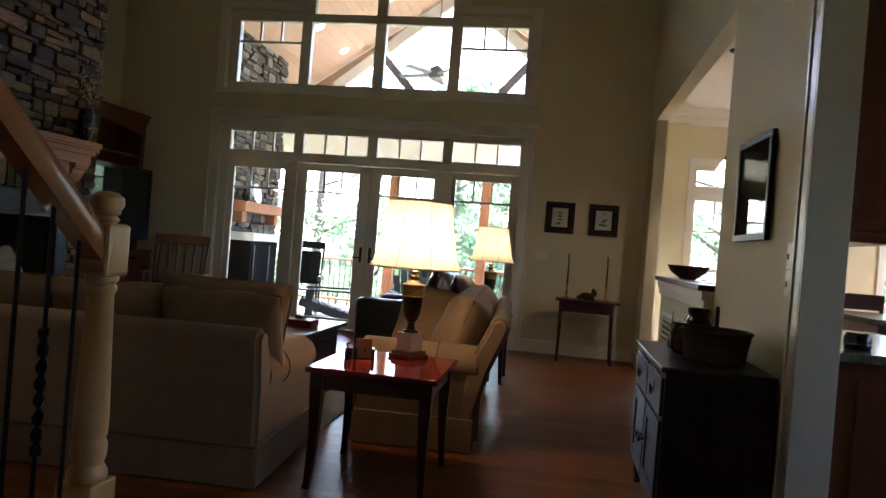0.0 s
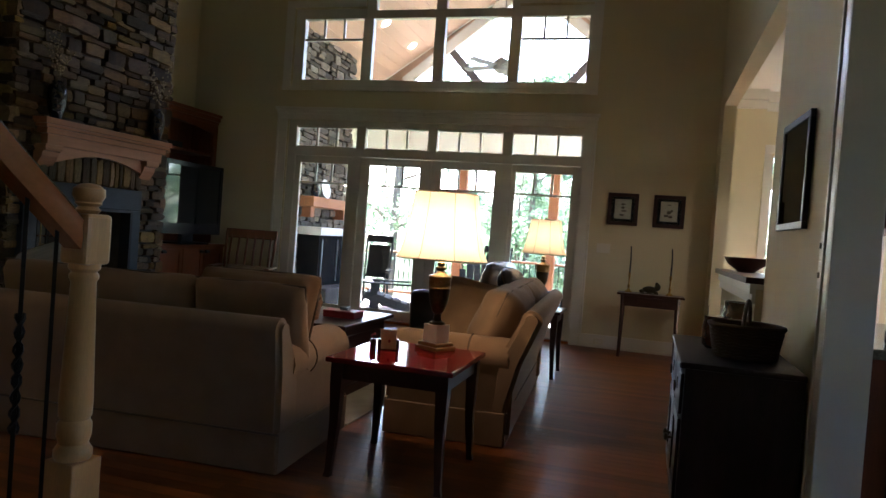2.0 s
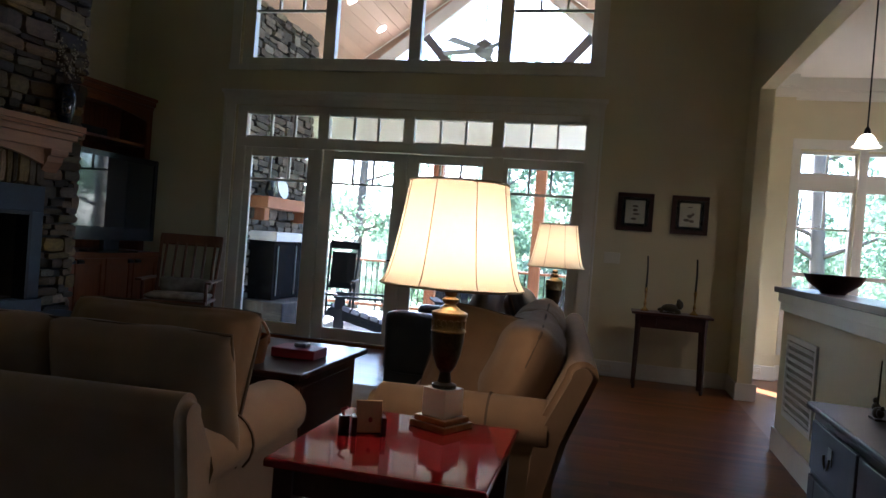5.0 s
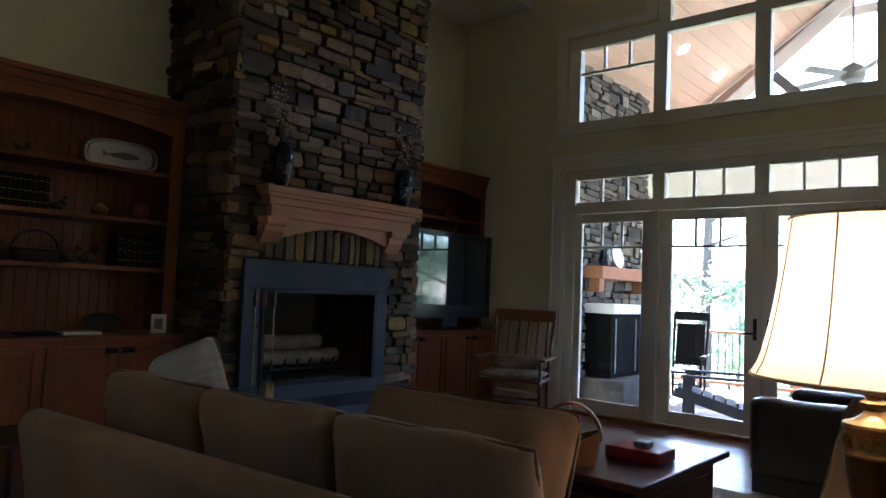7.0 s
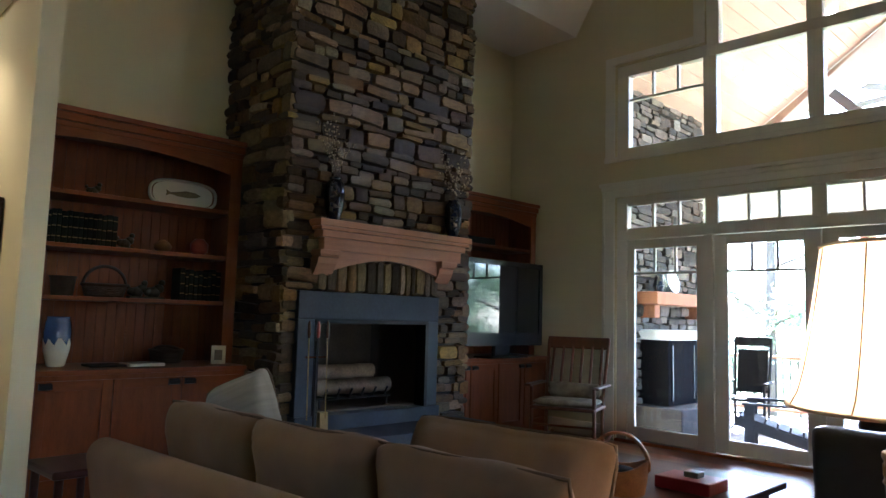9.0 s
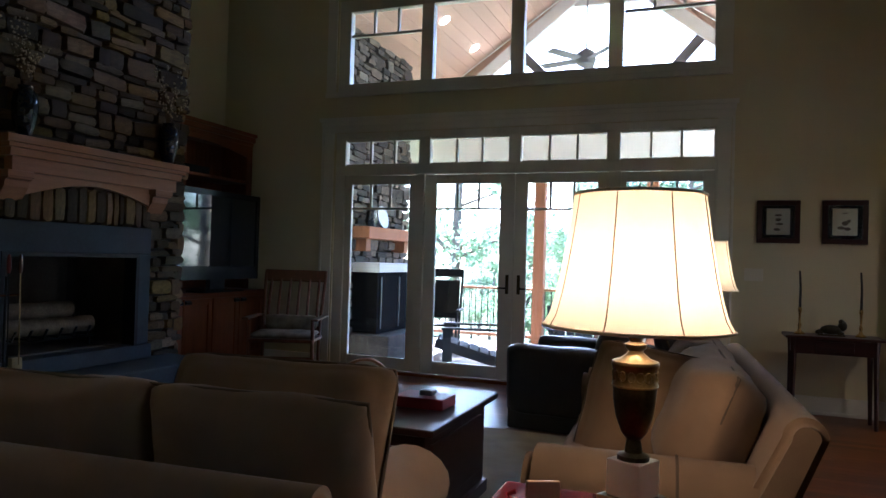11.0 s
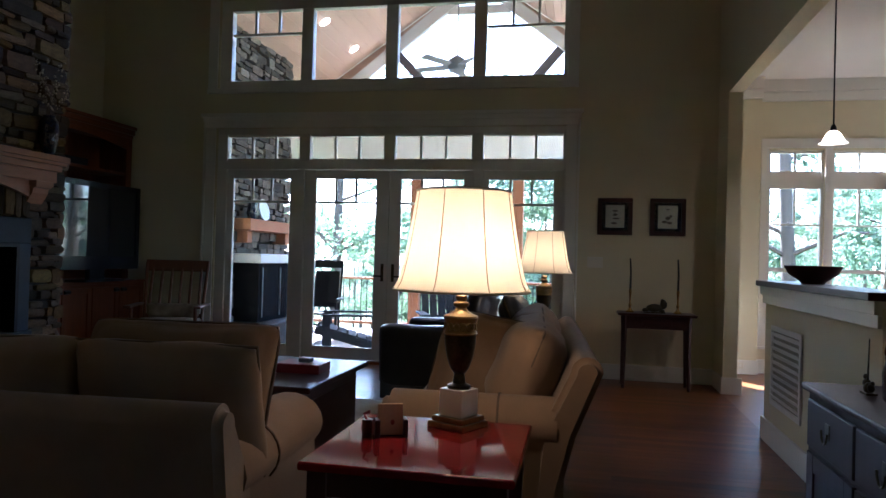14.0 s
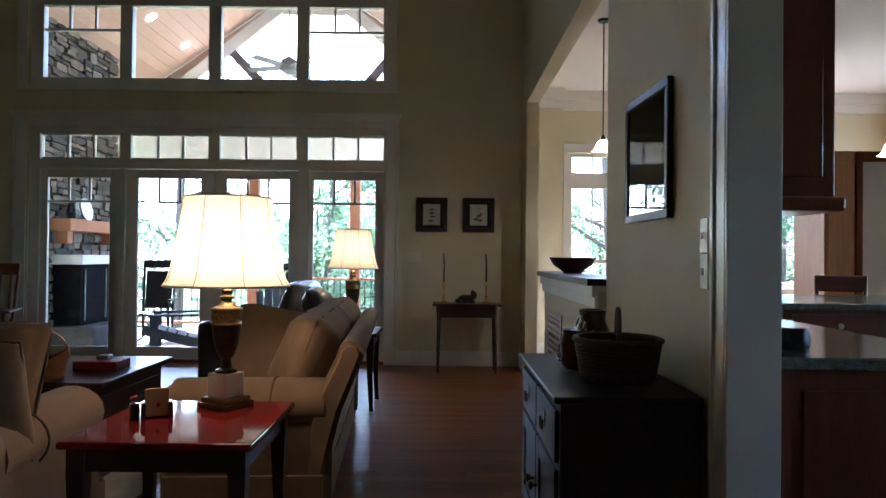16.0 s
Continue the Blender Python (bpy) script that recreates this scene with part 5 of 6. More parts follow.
def fire_logs():
    g = thing("log_grate", "black iron grate with birch logs in the firebox", "log grate", (0, 0, 0.5125))
    for k in range(6):
        y = 4.05 + k * 0.13
        part("bar", tube([(-4.42, y, 0.09), (-4.10, y, 0.09), (-4.06, y, 0.16)], 0.010), BLACK_IRON, g)
    part("cross_bar", tube([(-4.12, 3.98, 0.075), (-4.12, 4.78, 0.075)], 0.010), BLACK_IRON, g)
    for y in (4.02, 4.74):
        part("leg", tube([(-4.12, y, 0.0), (-4.12, y, 0.075)], 0.010), BLACK_IRON, g)
        part("leg", tube([(-4.38, y, 0.0), (-4.38, y, 0.085)], 0.010), BLACK_IRON, g)
    rng = random.Random(4)
    for p, q, r in (((-4.18, 3.98, 0.17), (-4.16, 4.78, 0.165), 0.065), ((-4.34, 4.0, 0.175), (-4.33, 4.72, 0.17), 0.07), ((-4.27, 4.0, 0.285), (-4.25, 4.66, 0.29), 0.062)):
        pts = [Vector(p).lerp(Vector(q), k / 8) + Vector((rng.uniform(-0.006, 0.006), 0, rng.uniform(-0.006, 0.006))) for k in range(9)]
        part("log", tube(pts, r, 14), BARK, g, smooth=50)


fire_logs()


def fire_tools():
    s = thing("fire_tool_set", "fireplace tool stand with broom, poker and brown handles", "fire tools", (-3.56, 3.58, 0.376))
    part("base", lathe([(0.11, 0), (0.11, 0.012), (0.03, 0.025)], 20), BLACK_IRON, s)
    part("post", tube([(0, 0, 0.02), (0, 0, 0.72)], 0.009), BLACK_IRON, s)
    part("crossbar", tube([(0, -0.09, 0.60), (0, 0.09, 0.60)], 0.008), JUG, s)
    for k, y in enumerate((-0.08, 0.0, 0.08)):
        t = part("tool_shaft", tube([(0.035, y, 0.16), (0.02, y, 0.76)], 0.0045), (GOLD, BLACK_IRON, GOLD)[k], s)
        part("grip", lathe([(0.008, 0.74), (0.014, 0.77), (0.012, 0.83), (0.006, 0.86)], 12, at=(0.02, y, 0)), (JUG, RED_POT, JUG)[k], t, smooth=60)
    part("broom_head", extrude([(-0.03, 0.02), (0.03, 0.02), (0.018, 0.20), (-0.018, 0.20)], 1, 0.045, 0.115), STRAW, s)


fire_tools()


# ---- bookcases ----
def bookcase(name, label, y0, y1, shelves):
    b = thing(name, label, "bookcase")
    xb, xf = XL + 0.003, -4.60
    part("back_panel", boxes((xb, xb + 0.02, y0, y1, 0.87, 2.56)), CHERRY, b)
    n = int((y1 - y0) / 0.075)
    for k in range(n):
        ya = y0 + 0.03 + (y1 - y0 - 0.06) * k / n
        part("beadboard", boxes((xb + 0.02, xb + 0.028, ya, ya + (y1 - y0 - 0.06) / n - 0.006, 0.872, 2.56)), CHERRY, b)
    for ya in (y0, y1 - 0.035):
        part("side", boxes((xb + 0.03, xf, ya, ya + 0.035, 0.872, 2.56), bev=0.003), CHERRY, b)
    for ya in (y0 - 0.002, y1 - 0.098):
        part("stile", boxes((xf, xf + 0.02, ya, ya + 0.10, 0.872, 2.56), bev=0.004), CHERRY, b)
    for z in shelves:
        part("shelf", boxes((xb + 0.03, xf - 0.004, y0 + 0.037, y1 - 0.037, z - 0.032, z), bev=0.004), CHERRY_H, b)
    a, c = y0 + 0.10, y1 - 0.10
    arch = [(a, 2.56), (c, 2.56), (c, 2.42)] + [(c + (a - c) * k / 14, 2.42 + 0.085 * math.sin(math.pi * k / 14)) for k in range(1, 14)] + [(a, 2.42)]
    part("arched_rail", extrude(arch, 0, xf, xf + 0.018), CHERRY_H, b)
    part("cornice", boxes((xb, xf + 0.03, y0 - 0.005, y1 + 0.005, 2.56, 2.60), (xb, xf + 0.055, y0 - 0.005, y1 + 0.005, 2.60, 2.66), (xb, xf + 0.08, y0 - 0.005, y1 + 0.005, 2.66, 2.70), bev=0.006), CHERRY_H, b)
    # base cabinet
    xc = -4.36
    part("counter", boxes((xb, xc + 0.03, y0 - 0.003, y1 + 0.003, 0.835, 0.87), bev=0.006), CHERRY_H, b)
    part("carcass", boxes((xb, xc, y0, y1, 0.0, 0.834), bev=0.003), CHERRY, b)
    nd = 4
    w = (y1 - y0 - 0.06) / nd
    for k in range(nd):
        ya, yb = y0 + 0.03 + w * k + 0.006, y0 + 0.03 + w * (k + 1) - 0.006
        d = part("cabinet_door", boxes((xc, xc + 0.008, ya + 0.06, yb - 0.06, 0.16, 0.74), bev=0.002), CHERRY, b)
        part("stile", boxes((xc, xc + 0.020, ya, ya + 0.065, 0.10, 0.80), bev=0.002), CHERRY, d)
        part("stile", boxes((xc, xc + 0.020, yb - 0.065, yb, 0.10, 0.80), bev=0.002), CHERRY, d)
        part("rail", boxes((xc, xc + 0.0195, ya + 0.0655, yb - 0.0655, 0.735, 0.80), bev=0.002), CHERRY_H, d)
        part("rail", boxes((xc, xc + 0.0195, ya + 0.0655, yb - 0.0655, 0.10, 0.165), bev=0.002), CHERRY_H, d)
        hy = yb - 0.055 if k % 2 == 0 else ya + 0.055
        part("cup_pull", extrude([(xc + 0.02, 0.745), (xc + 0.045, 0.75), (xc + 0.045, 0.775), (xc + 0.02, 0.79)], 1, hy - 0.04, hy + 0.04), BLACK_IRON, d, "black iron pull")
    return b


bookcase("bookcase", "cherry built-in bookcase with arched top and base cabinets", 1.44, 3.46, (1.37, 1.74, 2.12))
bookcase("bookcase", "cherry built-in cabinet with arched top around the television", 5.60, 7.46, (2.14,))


def platter():
    p = thing("fish_platter", "white oval platter painted with a trout", "platter", (-4.86, 3.09, 2.121))
    n = 40

    def oval(f):
        pts = []
        for k in range(n):
            a = 2 * math.pi * k / n
            c, s = math.cos(a), math.sin(a)
            q = (abs(c) ** 3 + abs(s) ** 3) ** (-1 / 3)
            pts.append((q * c * 0.295 * f, 0.118 + q * s * 0.116 * f))
        return pts

    part("dish", extrude(oval(0.86), 0, 0.0, 0.010), PLATE_W, p, smooth=50)
    rim = tube([(0.012, u, v) for u, v in oval(0.95)] + [(0.012, *oval(0.95)[0])], 0.014, 6)
    part("rim", rim, PLATE_W, p, smooth=60)
    body = [(-0.15, 0.125), (-0.10, 0.146), (-0.02, 0.152), (0.06, 0.135), (0.11, 0.125), (0.15, 0.145), (0.143, 0.12), (0.15, 0.095), (0.11, 0.112), (0.05, 0.10), (-0.04, 0.095), (-0.11, 0.105)]
    part("fish", extrude([(-u, v) for u, v in body], 0, 0.0102, 0.012), FISH, p, "painted brown trout")


platter()


def book_row(y0, y1, z, h0, h1, seed, label, x=-4.70):
    rng = random.Random(seed)
    y = y0
    while y < y1:
        w = rng.uniform(0.028, 0.045)
        h = rng.uniform(h0, h1)
        b = thing("book", label, "book", (0, 0, 0), group="shelf books %d" % seed)
        part("cover", boxes((x - 0.16, x, y, y + w - 0.003, z + 0.001, z + h), bev=0.003), BOOK, b)
        for zz in (0.2, 0.5, 0.82):
            part("gilt_band", boxes((x, x + 0.0012, y + 0.003, y + w - 0.006, z + h * zz, z + h * zz + 0.006)), GOLD, b)
        y += w


book_row(1.82, 2.50, 1.74, 0.235, 0.25, 1, "dark green cloth-bound book with gilt bands")
book_row(3.04, 3.38, 1.37, 0.22, 0.26, 2, "dark bound book standing on the shelf")


def figurine(label, at, seed, s=1.0):
    """A small carved animal-like ornament, a plain rounded shape."""
    bm = bmesh.new()
    rng = random.Random(seed)
    for p, r in (((0, 0, 0.035), 0.036), ((0, 0.03, 0.06), 0.028), ((0, 0.045, 0.095), 0.018), ((0, -0.03, 0.04), 0.026), ((0, -0.055, 0.07), 0.014)):
        bmesh.ops.create_icosphere(bm, subdivisions=2, radius=r * s, matrix=Matrix.Translation(Vector(p) * s) @ Matrix.Diagonal((0.8, 1.1, 1, 1)))
    box(bm, -0.03 * s, 0.03 * s, -0.05 * s, 0.05 * s, 0.0, 0.012 * s)
    return solid("figurine", bm, BRONZE, label, "figurine", smooth=60, at=at)


figurine("small dark carved ornament on the shelf", (-4.76, 2.36, 2.121), 1, 0.9)
figurine("small dark carved ornament beside the books", (-4.72, 2.60, 1.741), 2, 1.1)
figurine("dark rooster ornament on the shelf", (-4.74, 2.72, 1.371), 3, 1.25)
figurine("dark rooster ornament on the shelf", (-4.74, 2.85, 1.371), 4, 1.35)
solid("squash_pot", lathe([(0.03, 0), (0.06, 0.02), (0.068, 0.05), (0.04, 0.085), (0.012, 0.10)], 24), WICKER_PALE, "golden squat pot on the shelf", "pot", smooth=60, at=(-4.74, 2.90, 1.741))
solid("red_jar", lathe([(0.04, 0), (0.07, 0.03), (0.072, 0.09), (0.045, 0.125), (0.035, 0.135)], 24), RED_POT, "dark red round jar on the shelf", "jar", smooth=60, at=(-4.74, 3.20, 1.741))
handled_basket("shelf_basket", "dark wicker basket with tall handle on the shelf", WICKER, (-4.76, 2.49, 1.371), 90, 0.155, 0.10, 0.09, 0.15)
solid("planter_pot", lathe([(0.07, 0), (0.085, 0.12), (0.095, 0.14), (0.085, 0.14)], 24), WICKER, "brown pot on the shelf", "pot", smooth=40, at=(-4.76, 2.20, 1.371))


def blue_vase():
    v = thing("drip_glaze_vase", "cream vase with blue drip glaze on the counter", "vase", (-4.68, 2.17, 0.871))
    part("body", lathe([(0.05, 0), (0.06, 0.01), (0.085, 0.12), (0.09, 0.20)], 28), PLATE_W, v, smooth=60)
    bm = bmesh.new()
    seg = 28
    lo = [bm.verts.new((0.0915 * math.cos(2 * math.pi * k / seg), 0.0915 * math.sin(2 * math.pi * k / seg), 0.20 - 0.025 * (k % 3))) for k in range(seg)]
    rows = [lo]
    for r, z in ((0.092, 0.24), (0.085, 0.31), (0.075, 0.335), (0.08, 0.35), (0.07, 0.35)):
        rows.append([bm.verts.new((r * math.cos(2 * math.pi * k / seg), r * math.sin(2 * math.pi * k / seg), z)) for k in range(seg)])
    for a, b in zip(rows, rows[1:]):
        for k in range(seg):
            bm.faces.new((a[k], a[(k + 1) % seg], b[(k + 1) % seg], b[k]))
    part("glaze", bm, material("cobalt_glaze", (0.015, 0.05, 0.16), 0.15, var=0.3, bump=0.02, coat=0.4), v, "cobalt blue drip glaze", smooth=60)


blue_vase()
solid("flat_book", boxes((-4.66, -4.46, 2.60, 2.86, 0.871, 0.895), bev=0.003), PLATE_W, "white magazine lying on the counter", "book")
solid("flat_book", boxes((-4.68, -4.48, 2.34, 2.59, 0.871, 0.888), bev=0.003), BOOK, "dark magazine lying on the counter", "book")
handled_basket("counter_basket", "dark low basket on the counter", WICKER, (-4.78, 3.0, 0.871), 30, 0.13, 0.11, 0.10, 0.04)


def photo_card():
    c = thing("card_frame", "small cream framed card on the counter", "picture frame", (-4.50, 3.30, 0.871), 63)
    part("frame", turned(boxes((-0.055, 0.055, -0.008, 0.008, 0, 0.145), bev=0.003), pose(0, 0, 0.002, -8)), PAPER, c)
    part("print", turned(boxes((-0.03, 0.03, -0.0105, -0.008, 0.03, 0.11)), pose(0, 0, 0.002, -8)), INK, c)


photo_card()


def television():
    t = thing("television", "black flat-panel television reflecting the windows", "television", (-4.30, 6.52, 0.871), 0)
    part("stand_base", boxes((-0.12, 0.12, -0.32, 0.32, 0, 0.02), bev=0.006), BLACK_PLASTIC, t)
    part("neck", boxes((-0.04, 0.02, -0.12, 0.12, 0.02, 0.16), bev=0.006), BLACK_PLASTIC, t)
    part("cabinet", boxes((-0.07, 0.035, -0.66, 0.66, 0.13, 1.06), bev=0.012), BLACK_PLASTIC, t)
    part("bezel", boxes((0.035, 0.05, -0.66, -0.60, 0.13, 1.06), (0.035, 0.05, 0.60, 0.66, 0.13, 1.06), (0.035, 0.0495, -0.60, 0.60, 1.00, 1.06), (0.035, 0.0495, -0.60, 0.60, 0.13, 0.27), bev=0.004), BLACK_PLASTIC, t, "glossy black bezel")
    part("screen", boxes((0.035, 0.040, -0.60, 0.60, 0.27, 1.00)), SCREEN, t, "dark glassy screen")
    part("speaker_strip", boxes((0.0495, 0.054, -0.50, 0.50, 0.165, 0.20), bev=0.002), BLACK_PLASTIC, t, "dark speaker strip")


television()
solid("media_box", boxes((-4.80, -4.62, 6.2, 6.75, 2.141, 2.22), bev=0.005), BLACK_PLASTIC, "black media player on the shelf", "media player")
solid("ash_bucket", lathe([(0.10, 0), (0.135, 0.24), (0.14, 0.25), (0.13, 0.25), (0.098, 0.012)], 24), PEWTER, "galvanised coal bucket beside the hearth", "bucket", smooth=40, at=(-4.02, 5.85, 0.0))

# ---- console table and what stands on it ----
def console():
    t = thing("console_table", "slim dark wooden console table with tapered legs", "console table")
    part("tabletop", boxes((1.17, 1.91, 6.93, 7.29, 0.715, 0.74), bev=0.006), MAHOGANY, t)
    part("apron", boxes((1.24, 1.84, 6.97, 6.99, 0.59, 0.715), (1.24, 1.84, 7.22, 7.24, 0.59, 0.715), (1.23, 1.25, 6.991, 7.219, 0.59, 0.715), (1.83, 1.85, 6.991, 7.219, 0.59, 0.715)), MAHOGANY, t)
    part("drawer", boxes((1.40, 1.68, 6.958, 6.970, 0.612, 0.700), bev=0.003), MAHOGANY, t)
    for x in (1.24, 1.84):
        for y in (6.985, 7.225):
            part("leg", tube([(x, y, 0.714), (x, y, 0.58), (x + (x - 1.54) * 0.03, y, 0.0)], 0.030, 4, taper=0.5), MAHOGANY, t)


console()
for x in (1.29, 1.745):
    c = thing("candlestick", "brass candlestick with tall black taper candle", "candlestick", (x, 7.09, 0.741), group="console candlesticks")
    part("stick", lathe([(0.042, 0), (0.042, 0.008), (0.018, 0.025), (0.010, 0.05), (0.016, 0.07), (0.008, 0.10), (0.011, 0.18), (0.017, 0.20), (0.013, 0.225)], 20), BRASS, c, smooth=50)
    part("candle", tube([(0, 0, 0.22), (0.002, 0, 0.40), (-0.006, 0, 0.535)], 0.011, 10, taper=0.7), CANDLE, c, smooth=60)


def ram():
    bm = bmesh.new()
    for p, r, s in (((0, 0, 0.05), 0.05, (1.7, 0.8, 0.85, 1)), ((0.085, 0, 0.085), 0.04, (0.9, 0.8, 1.15, 1)), ((0.075, 0, 0.12), 0.022, (1, 1, 1, 1)), ((-0.085, 0, 0.028), 0.028, (1.2, 0.8, 0.8, 1)), ((0.07, 0, 0.02), 0.03, (1, 0.9, 0.7, 1))):
        bmesh.ops.create_icosphere(bm, subdivisions=2, radius=r, matrix=Matrix.Translation(p) @ Matrix.Diagonal(s))
    box(bm, -0.10, 0.10, -0.035, 0.035, 0, 0.012)
    return solid("sculpture", bm, BRONZE, "dark reclining animal sculpture on the console", "sculpture", smooth=60, at=(1.525, 7.08, 0.741))


ram()


# ---- framed pictures ----
def picture(name, label, m, w, h, fw, mat, rows, depth=0.025, art=PAPER):
    """A framed print in its own x-z plane, facing -y."""
    p = thing(name, label, "picture")
    p.matrix_world = m
    part("picture_frame", boxes((-w / 2, w / 2, -depth, 0, h / 2 - fw, h / 2), (-w / 2, w / 2, -depth, 0, -h / 2, -h / 2 + fw), (-w / 2, -w / 2 + fw, -depth, 0, -h / 2 + fw, h / 2 - fw), (w / 2 - fw, w / 2, -depth, 0, -h / 2 + fw, h / 2 - fw), bev=0.004), mat, p)
    inner = part("mat_board", boxes((-w / 2 + fw, w / 2 - fw, -0.010, -0.004, -h / 2 + fw, h / 2 - fw)), VASE_BLUE if art is PAPER else art, p)
    if art is PAPER:
        part("print", boxes((-w * 0.27, w * 0.27, -0.0125, -0.0102, -h * 0.30, h * 0.31)), PAPER, inner, "cream print")
    for x, z, a, b in rows:
        part("drawing", lathe([(0.5, 0), (0.5, 0.0015)], 14), INK, inner).matrix_local = pose(x, -0.0126, z, 90) @ Matrix.Diagonal((a, b, 1, 1))
    if art is SWITCH:
        return p
    g = part("glazing", boxes((-w / 2 + fw, w / 2 - fw, -0.018, -0.0165, -h / 2 + fw, h / 2 - fw)), GLASS, p)
    g.visible_shadow = False
    return p


picture("framed_print", "small print in wide dark frame with cream mat", pose(1.14, YW - 0.002, 1.715), 0.36, 0.39, 0.045, MAHOGANY, [(0.0, 0.06, 0.06, 0.02), (0.0, 0.02, 0.05, 0.03), (0.01, -0.02, 0.07, 0.02), (-0.01, -0.07, 0.06, 0.025)])
picture("framed_print", "small nature print in wide dark frame", pose(1.675, YW - 0.002, 1.715), 0.36, 0.39, 0.045, MAHOGANY, [(0.0, -0.01, 0.05, 0.04), (0.03, 0.01, 0.03, 0.03), (-0.03, -0.05, 0.06, 0.03), (0.02, -0.06, 0.05, 0.03), (0.0, 0.08, 0.05, 0.01)])
picture("framed_print", "large glazed picture in black frame, reflecting windows", pose(XR - 0.0147, 2.415, 1.667, 0, 0, 272.0), 0.55, 0.54, 0.035, BLACK_IRON, [(0.0, 0.13, 0.045, 0.04), (0.0, 0.0, 0.045, 0.04), (0.0, -0.13, 0.045, 0.04)], 0.025, MAT_GREY)
picture("framed_print", "narrow brown framed print in the side hall", pose(-2.86, PY0 - 0.002, 1.53), 0.50, 0.42, 0.02, MAHOGANY, [(0.0, 0.02, 0.10, 0.16)], 0.022, SWITCH)


def switch_plate(at, rz, gangs, label):
    s = thing("light_switch", label, "light switch", at, rz)
    w = 0.07 + 0.046 * (gangs - 1)
    part("plate", boxes((-w / 2, w / 2, -0.006, 0, -0.058, 0.058), bev=0.003), SWITCH, s)
    for k in range(gangs):
        x = -w / 2 + 0.035 + 0.046 * k
        part("toggle", boxes((x - 0.005, x + 0.005, -0.016, -0.006, -0.012, 0.012), bev=0.002), SWITCH, s)


switch_plate((0.945, YW - 0.001, 1.225), 0, 3, "ivory triple light switch plate")
switch_plate((XR - 0.001, 1.82, 1.20), 270, 1, "ivory light switch plate")
switch_plate((XR - 0.001, 1.82, 1.32), 270, 1, "ivory light switch plate with dimmer")
switch_plate((2.30, 8.399, 1.20), 0, 1, "ivory light switch plate")


def outlet(at, rz):
    s = thing("wall_outlet", "ivory wall outlet in the baseboard", "outlet", at, rz)
    part("plate", boxes((-0.058, 0.058, -0.006, 0, -0.036, 0.036), bev=0.003), SWITCH, s)
    for x in (-0.022, 0.022):
        part("socket", boxes((x - 0.014, x + 0.014, -0.008, -0.006, -0.012, 0.012), bev=0.003), TRIM, s)


outlet((0.97, YW - 0.019, 0.08), 0)
outlet((2.58, 8.381, 0.10), 0)


def louvre(at, rz, w, h, label):
    v = thing("louvre_vent", label, "vent", at, rz)
    part("frame", boxes((-w / 2, w / 2, -0.014, 0, h / 2 - 0.035, h / 2), (-w / 2, w / 2, -0.014, 0, -h / 2, -h / 2 + 0.035), (-w / 2, -w / 2 + 0.035, -0.014, 0, -h / 2 + 0.035, h / 2 - 0.035), (w / 2 - 0.035, w / 2, -0.014, 0, -h / 2 + 0.035, h / 2 - 0.035), bev=0.003), TRIM, v)
    part("backing", boxes((-w / 2 + 0.03, w / 2 - 0.03, -0.003, -0.001, -h / 2 + 0.03, h / 2 - 0.03)), MAT_GREY, v)
    n = int((h - 0.07) / 0.045)
    for k in range(n):
        z = -h / 2 + 0.035 + (h - 0.07) * (k + 0.5) / n
        part("slat", turned(boxes((-w / 2 + 0.034, w / 2 - 0.034, -0.0025, 0.0025, -0.022, 0.022)), pose(0, -0.010, z, 35)), TRIM, v)


louvre((2.119, 4.72, 0.56), 270, 0.68, 0.54, "cream louvred return-air vent in the half wall")
louvre((-3.45, PY0 - 0.001, 0.68), 0, 0.62, 0.66, "cream louvred return-air vent in the side hall")
solid("thermostat", boxes((-3.55, -3.45, PY0 - 0.025, PY0 - 0.001, 1.42, 1.52), bev=0.006), SWITCH, "small ivory thermostat on the hall wall", "thermostat")
solid("wooden_bowl", lathe([(0.065, 0.0), (0.072, 0.012), (0.138, 0.06), (0.166, 0.112), (0.157, 0.112), (0.128, 0.064), (0.06, 0.022), (0.01, 0.02)], 36), MAHOGANY, "wide dark wooden bowl on the half wall ledge", "bowl", smooth=50, at=(2.215, 4.55, 1.131))


